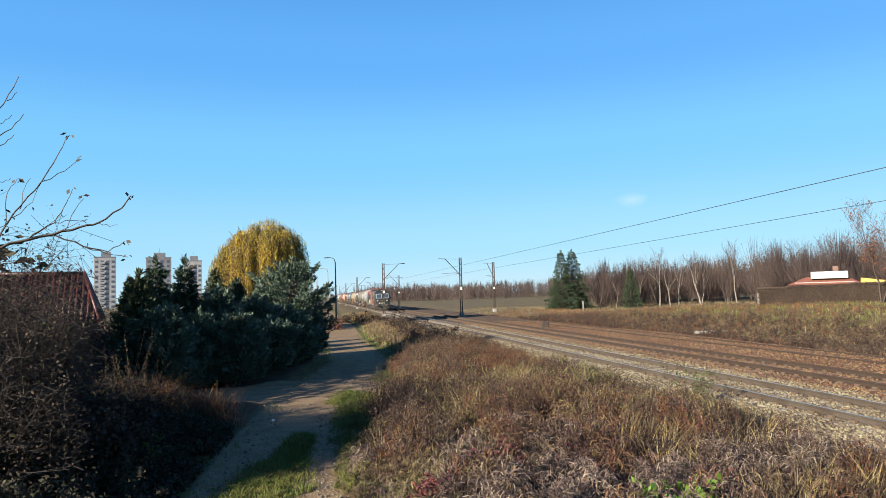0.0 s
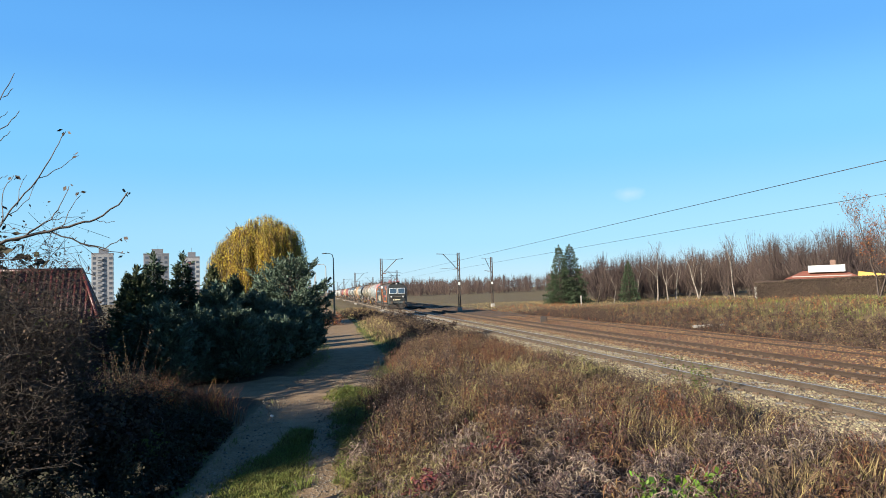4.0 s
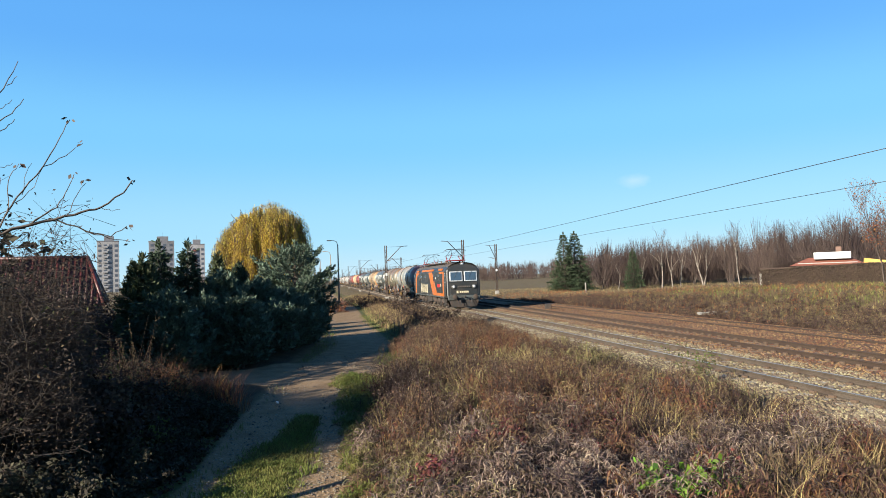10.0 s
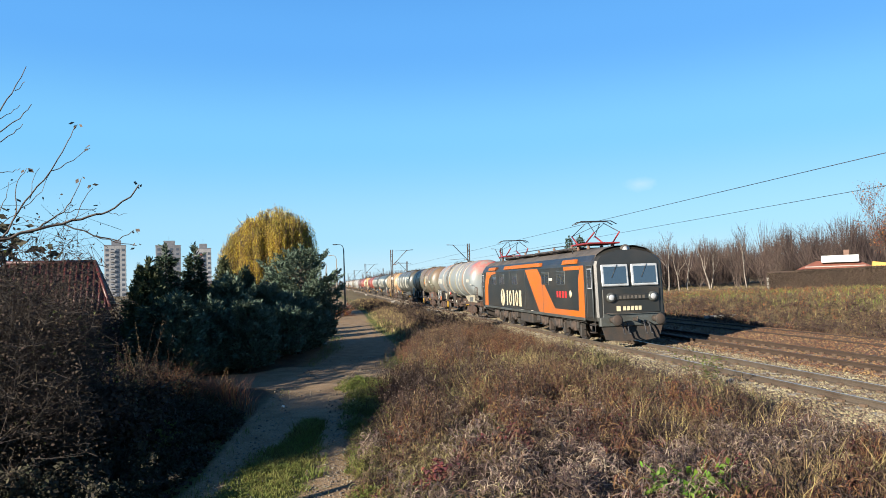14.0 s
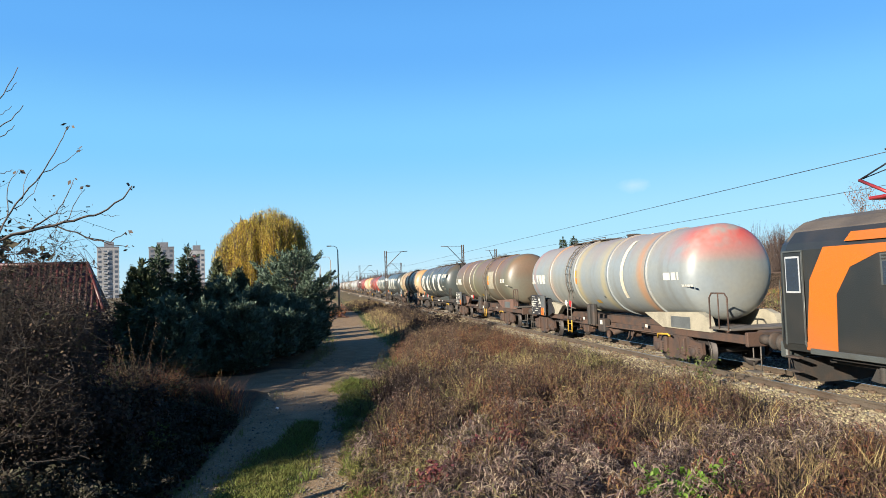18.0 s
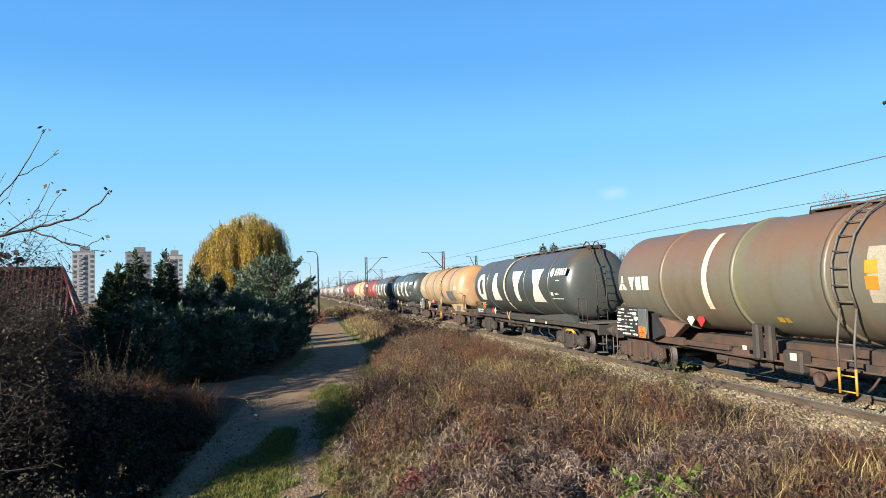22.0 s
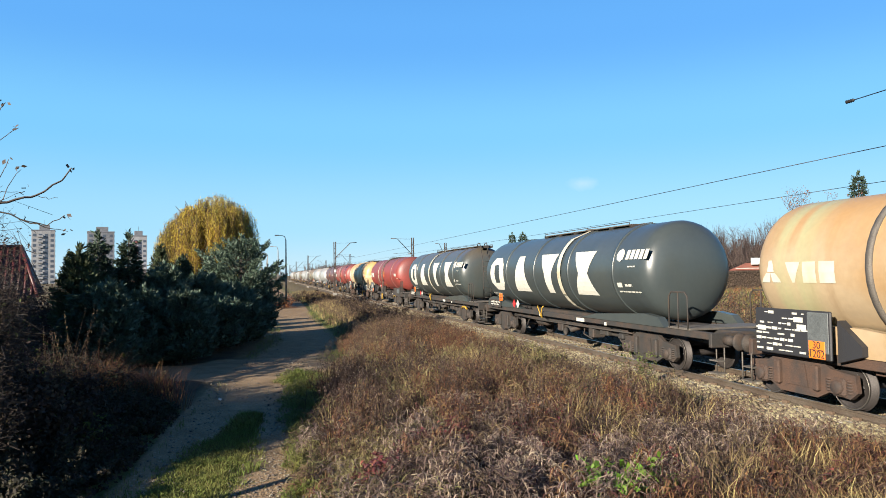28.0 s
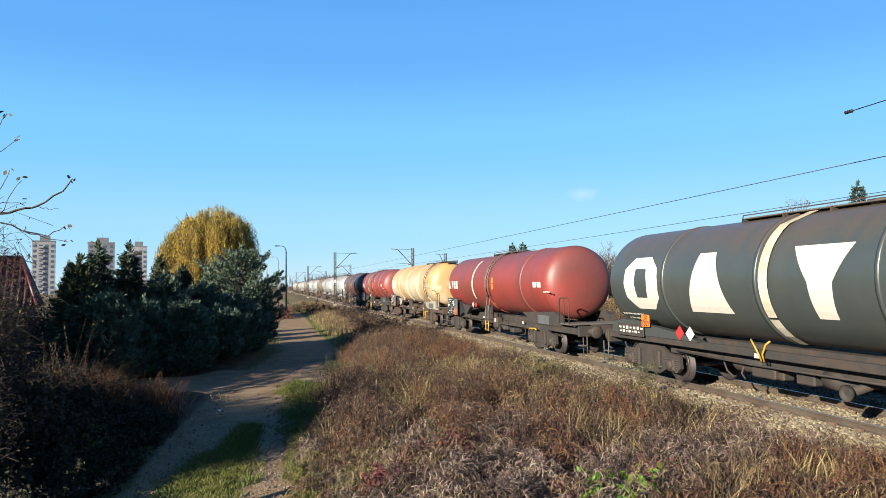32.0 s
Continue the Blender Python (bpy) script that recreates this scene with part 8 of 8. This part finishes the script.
        for yy in (-0.62, 0.62):
            fr = part("windscreen", Shape().box(0, 0, 0, 0.07, 1.12, 0.86, 0.03), M_SILVER, lo, "windscreen in a pale rounded frame", at(hb - 0.03, yy, 2.72))
            part("pane", Shape().box(g * 0.03, 0, 0, 0.03, 0.94, 0.68, 0.01), M_GLASS, fr)
            part("wiper", Shape().tube([(g * 0.06, 0.1, 0.42), (g * 0.06, -0.15, -0.1)], 0.012, 5), M_BLACK, fr)
            lamp = part("headlight", Shape().lathe([(0, 0), (0, 0.19), (0.10, 0.19), (0.13, 0.15), (0.13, 0)] if g > 0 else [(0, 0), (0, 0.19), (-0.10, 0.19), (-0.13, 0.15), (-0.13, 0)], 20, "x", (g * (hb + 0.03), yy * 1.4, 1.86)), M_LOCO_GREY, lo)
            part("lamp_glass", Shape().lathe([(0, 0), (0, 0.12), (g * 0.02, 0.10), (g * 0.03, 0)], 18, "x", (g * (hb + 0.16), yy * 1.4, 1.86)), M_LAMP, lamp, "clear lamp glass")
        part("lamp_bar", Shape().box(g * (hb + 0.06), 0, 1.86, 0.08, 1.5, 0.24, 0.04), M_LOCO, lo)
        part("top_headlight", Shape().lathe([(-0.25, 0.0), (-0.25, 0.2), (0.06, 0.22), (0.10, 0.18), (0.10, 0)] if g > 0 else [(0.25, 0), (0.25, 0.2), (-0.06, 0.22), (-0.10, 0.18), (-0.10, 0)], 20, "x", (g * (hb - 0.35), 0, 3.72)), M_LOCO_ROOF, lo)
        part("top_lamp_glass", Shape().lathe([(0, 0), (0, 0.15), (g * 0.02, 0)], 18, "x", (g * (hb - 0.245), 0, 3.72)), M_LAMP, lo)
        part("front_emblem", Shape().box(g * (hb + 0.05), -0.55 * g, 1.42, 0.02, 0.16, 0.2), M_IVORY, lo)
        for i in range(5):
            part("front_word_block", Shape().box(g * (hb + 0.05), (-0.3 + 0.16 * i) * g, 1.42, 0.02, 0.11, 0.16), M_IVORY, lo)
        for i in range(7):
            part("number_bar", Shape().box(g * (hb + 0.108), (-0.48 + 0.16 * i), 1.86, 0.01, 0.09, 0.12), M_STEEL, lo)
        part("buffer_beam", Shape().box(g * (hb + 0.02), 0, 0.92, 0.22, 2.7, 0.36, 0.03), M_LOCO_GREY, lo)
        part("snow_plough", Shape().prism([(-1.25, 0.72), (1.25, 0.72), (1.1, 0.22), (0.5, 0.16), (-0.5, 0.16), (-1.1, 0.22)], g * (hb - 0.05), 0.1, "yz"), M_UNDER, lo)
        for yy in (-0.875, 0.875):
            o = new("buffer", ENDS["buffer"])
            o.parent, o.matrix_basis = lo, Matrix.Translation((g * (hb + 0.12), yy, 1.0)) @ (Matrix() if g > 0 else Matrix.Rotation(math.pi, 4, "Z"))
            part("cab_step", Shape().box(g * (hb - 0.45), yy * 1.62, 0.5, 0.4, 0.14, 0.04).box(g * (hb - 0.45), yy * 1.62, 0.8, 0.4, 0.14, 0.04).tube([(g * (hb - 0.25), yy * 1.62, 0.95), (g * (hb - 0.25), yy * 1.62, 0.48)], 0.02, 6), M_UNDER, lo)
        o = new("draw_hook", ENDS["hook"])
        o.parent, o.matrix_basis = lo, Matrix.Translation((g * (hb + 0.13), 0, 1.0)) @ (Matrix() if g > 0 else Matrix.Rotation(math.pi, 4, "Z"))
        for yy in (-0.55, -0.35, 0.35, 0.55):
            o = new("brake_hose", ENDS["hose"])
            o.parent, o.matrix_basis = lo, Matrix.Translation((g * (hb + 0.13), yy, 0.9)) @ (Matrix() if g > 0 else Matrix.Rotation(math.pi, 4, "Z"))
        part("front_handrail", Shape().tube([(g * (hb + 0.12), -1.1, 1.25), (g * (hb + 0.2), -1.1, 1.25), (g * (hb + 0.2), 1.1, 1.25), (g * (hb + 0.12), 1.1, 1.25)], 0.018, 6), M_UNDER, lo)
    # roof gear
    for x in (-4.6, -1.6, 1.4, 4.2):
        part("roof_hatch", Shape().box(x, 0, 3.95, 2.5, 1.7, 0.14, 0.04), M_LOCO_ROOF, lo)
    part("roof_conductor", Shape().tube([(-7, -0.5, 4.15), (-3, -0.55, 4.2), (2, -0.5, 4.2), (7, -0.5, 4.15)], 0.022, 6), M_PANTO_DARK, lo)
    for x in (-5, -2.5, 0, 2.5, 5):
        part("roof_insulator", Shape().lathe([(0, 0.05), (0.04, 0.09), (0.08, 0.05), (0.12, 0.09), (0.16, 0.05), (0.2, 0.02)], 10, "z", (x, -0.52, 3.98)), M_BRICKISH, lo)
    part("roof_rail", Shape().tube([(-6.2, -0.95, 3.7), (-6.2, -0.95, 3.95), (6.2, -0.95, 3.95), (6.2, -0.95, 3.7)], 0.02, 6), M_PANTO_DARK, lo)
    for x, top in ((-6.9, 5.12), (6.5, 5.12)):
        pg = part("pantograph", Shape().box(x, 0, 4.12, 1.9, 1.5, 0.07, 0.02), M_PANTO, lo, "red based raised diamond pantograph")
        for yy in (-0.62, 0.62):
            for gx in (-1, 1):
                part("lower_arm", Shape().tube([(x + gx * 0.5, yy, 4.16), (x + gx * 1.35, yy * 0.9, 4.55)], 0.035, 6), M_PANTO, pg, "red lower arm")
                part("upper_arm", Shape().tube([(x + gx * 1.35, yy * 0.9, 4.55), (x + gx * 0.18, yy * 0.55, top - 0.08)], 0.018, 6), M_PANTO_DARK, pg)
        for gx in (-1, 1):
            part("cross_brace", Shape().tube([(x + gx * 1.35, -0.56, 4.55), (x + gx * 0.3, 0.35, top - 0.1)], 0.012, 5), M_PANTO_DARK, pg)
            part("collector_strip", Shape().tube([(x + gx * 0.22, -0.95, top - 0.14), (x + gx * 0.22, -0.7, top), (x + gx * 0.22, 0.7, top), (x + gx * 0.22, 0.95, top - 0.14)], 0.022, 6), M_PANTO_DARK, pg)
        for yy in (-0.55, 0.55):
            for gx in (-0.6, 0.6):
                part("pantograph_insulator", Shape().lathe([(0, 0.05), (0.05, 0.09), (0.1, 0.05), (0.15, 0.09), (0.2, 0.04)], 10, "z", (x + gx, yy, 3.88)), M_BRICKISH, pg)
    # running gear: two three-axle bogies
    ws = []
    for gx in (-1, 1):
        c = gx * 4.75
        side = [(-2.9, 0.5), (-2.7, 0.82), (2.7, 0.82), (2.9, 0.5), (2.3, 0.42), (1.5, 0.6), (0.9, 0.42), (-0.9, 0.42), (-1.5, 0.6), (-2.3, 0.42)]
        fr = Shape()
        for yy in (-1.12, 1.02):
            fr.prism([(c + a, z) for a, z in side], yy, 0.1)
        frame_ob = part("bogie_frame", fr, M_UNDER, lo)
        for o in (-2.05, 0, 2.05):
            part("axle_box", Shape().box(c + o, -1.17, 0.6, 0.42, 0.2, 0.42, 0.05).lathe([(-0.16, 0), (-0.16, 0.14), (0, 0.14)], 14, "y", (c + o, -1.2, 0.6)), M_BOGIE, frame_ob)
            for q in (-0.42, 0.42):
                part("coil_spring", Shape().lathe([(0, 0.06)] + [(0.03 * i, 0.1 if i % 2 else 0.07) for i in range(1, 11)] + [(0.33, 0.06)], 10, "z", (c + o + q, -1.2, 0.5)), M_UNDER, frame_ob)
            part("brake_hanger", Shape().box(c + o + 0.7, -1.1, 0.45, 0.16, 0.25, 0.5, 0.03), M_UNDER, frame_ob)
            ws.append(wheelset(lo, c + o, 0.6))
        part("sand_box", Shape().box(c - 2.75 * gx, -1.2, 0.78, 0.4, 0.3, 0.45, 0.04), M_UNDER, frame_ob)
        part("sand_pipe", Shape().tube([(c + 2.7, -1.1, 0.7), (c + 2.8, -0.9, 0.3), (c + 2.75, -0.78, 0.1)], 0.03, 6), M_UNDER, frame_ob)
    part("battery_box", Shape().box(0, -1.0, 0.66, 2.2, 0.7, 0.5, 0.04), M_UNDER, lo)
    part("air_pipe", Shape().tube([(-8.4, -1.3, 0.85), (-4, -1.32, 0.88), (4, -1.32, 0.88), (8.4, -1.3, 0.85)], 0.03, 6), M_UNDER, lo)
    part("cross_frame", Shape().box(0, 0, 0.85, 17.6, 2.2, 0.24, 0.03), M_UNDER, lo)
    return lo, ws


def build_train():
    made = []
    made.append(board_wagon("weathered grey tank wagon with ochre stains and a red-sprayed end", P_GREYRED, M_UNDER_BROWN, -3.2, 1.75, 11, M_MARK, (-0.2, -0.05, 1.9, 2.0, M_GREY_PATCH), M_PATCH, (-5.6, -2.6, 0.7, 3.7)))
    made.append(board_wagon("brown-weathered tank wagon with a white band and black data board", P_BROWN, M_UNDER_BROWN, 1.2, -3.6, 12, M_MARK, (1.75, 3.1, 2.2, 3.25, M_PATCH), M_SADDLE_RUST))
    made.append(grey_wagon("dusty slate-grey tank wagon with large white marks and an end ladder", P_SLATE, -2.3, LATE_MARKS, True, True, 13))
    made.append(board_wagon("ochre-stained tank wagon with a black data board and side ladder", P_TAN, M_UNDER_BROWN, 0.6, -3.9, 14, M_BAND, (2.3, 4.4, 1.75, 2.45, M_GREY_PATCH)))
    made.append(grey_wagon("clean slate-grey tank wagon with large white marks and a cream band", P_SLATE_CLEAN, 0.02, EARLY_MARKS, False, True, 15))
    made.append(grey_wagon("dusty slate-grey tank wagon with large white marks and an end ladder", P_SLATE, -1.8, LAST_MARKS, True, True, 16, 0.25, (-5.55, -1.95, 1.15, 4.15)))
    made.append(board_wagon("oxide-red tank wagon with a cream band and dark saddle plates", P_RED, M_UNDER, -1.0, -3.7, 17, M_MARK, None, M_UNDER, (-1.35, 3.4)))
    made.append(board_wagon("dirty cream tank wagon with orange rust stains", P_CREAM, M_UNDER_BROWN, 4.6, None, 18, M_MARK, None, M_PATCH, (-5.0, -1.8, 1.6, 4.2)))
    made.append(board_wagon("oxide-red tank wagon with a cream band and side ladder", P_RED, M_UNDER, -1.0, -3.7, 19, M_MARK, None, M_UNDER))
    made.append(board_wagon("dark maroon tank wagon with a black data board", P_MAROON, M_UNDER, -1.0, None, 20, M_MARK, None, M_UNDER))
    pale = grey_wagon("pale grey tank wagon with plain marks", P_PALE, -2.35, [], True, False, 21)
    made.append(pale)
    for i in range(10):
        o = copy_thing(pale[0] if i % 3 != 1 else made[1][0], Matrix())
        made.append((o, []))
    lo, ws = locomotive()
    TRAIN.append((lo, 9.97))
    SPIN.extend((w, 0.6) for w in ws)
    centres = [29.9, 49.25, 68.3, 87.6, 106.6, 125.5, 145.2]
    for k, (w, ws) in enumerate(made):
        c = centres[k] if k < len(centres) else centres[-1] + 19.2 * (k - len(centres) + 1)
        TRAIN.append((w, c))
        if k < 7:
            SPIN.extend((x, 0.46) for x in ws)


build_train()


# ---- what moves ----
def front_at(t):
    """Where the front of the locomotive is along the track at t seconds."""
    return float(np.interp(t, TRAIN_T, TRAIN_S))


def motions():
    steps = [i * 0.5 for i in range(65)]
    for ob, behind in TRAIN:
        walk(ob, [(t, Matrix.Translation(trk(front_at(t) + behind, TRACKS[0], RAIL_Z)) @ ALONG) for t in steps])
    ticks = [i / 15 for i in range(481)]
    for wheel, r in SPIN:
        at = wheel.location.copy()
        walk(wheel, [(t, Matrix.Translation(at) @ Matrix.Rotation((front_at(0) - front_at(t)) / r, 4, "Y")) for t in ticks])


motions()
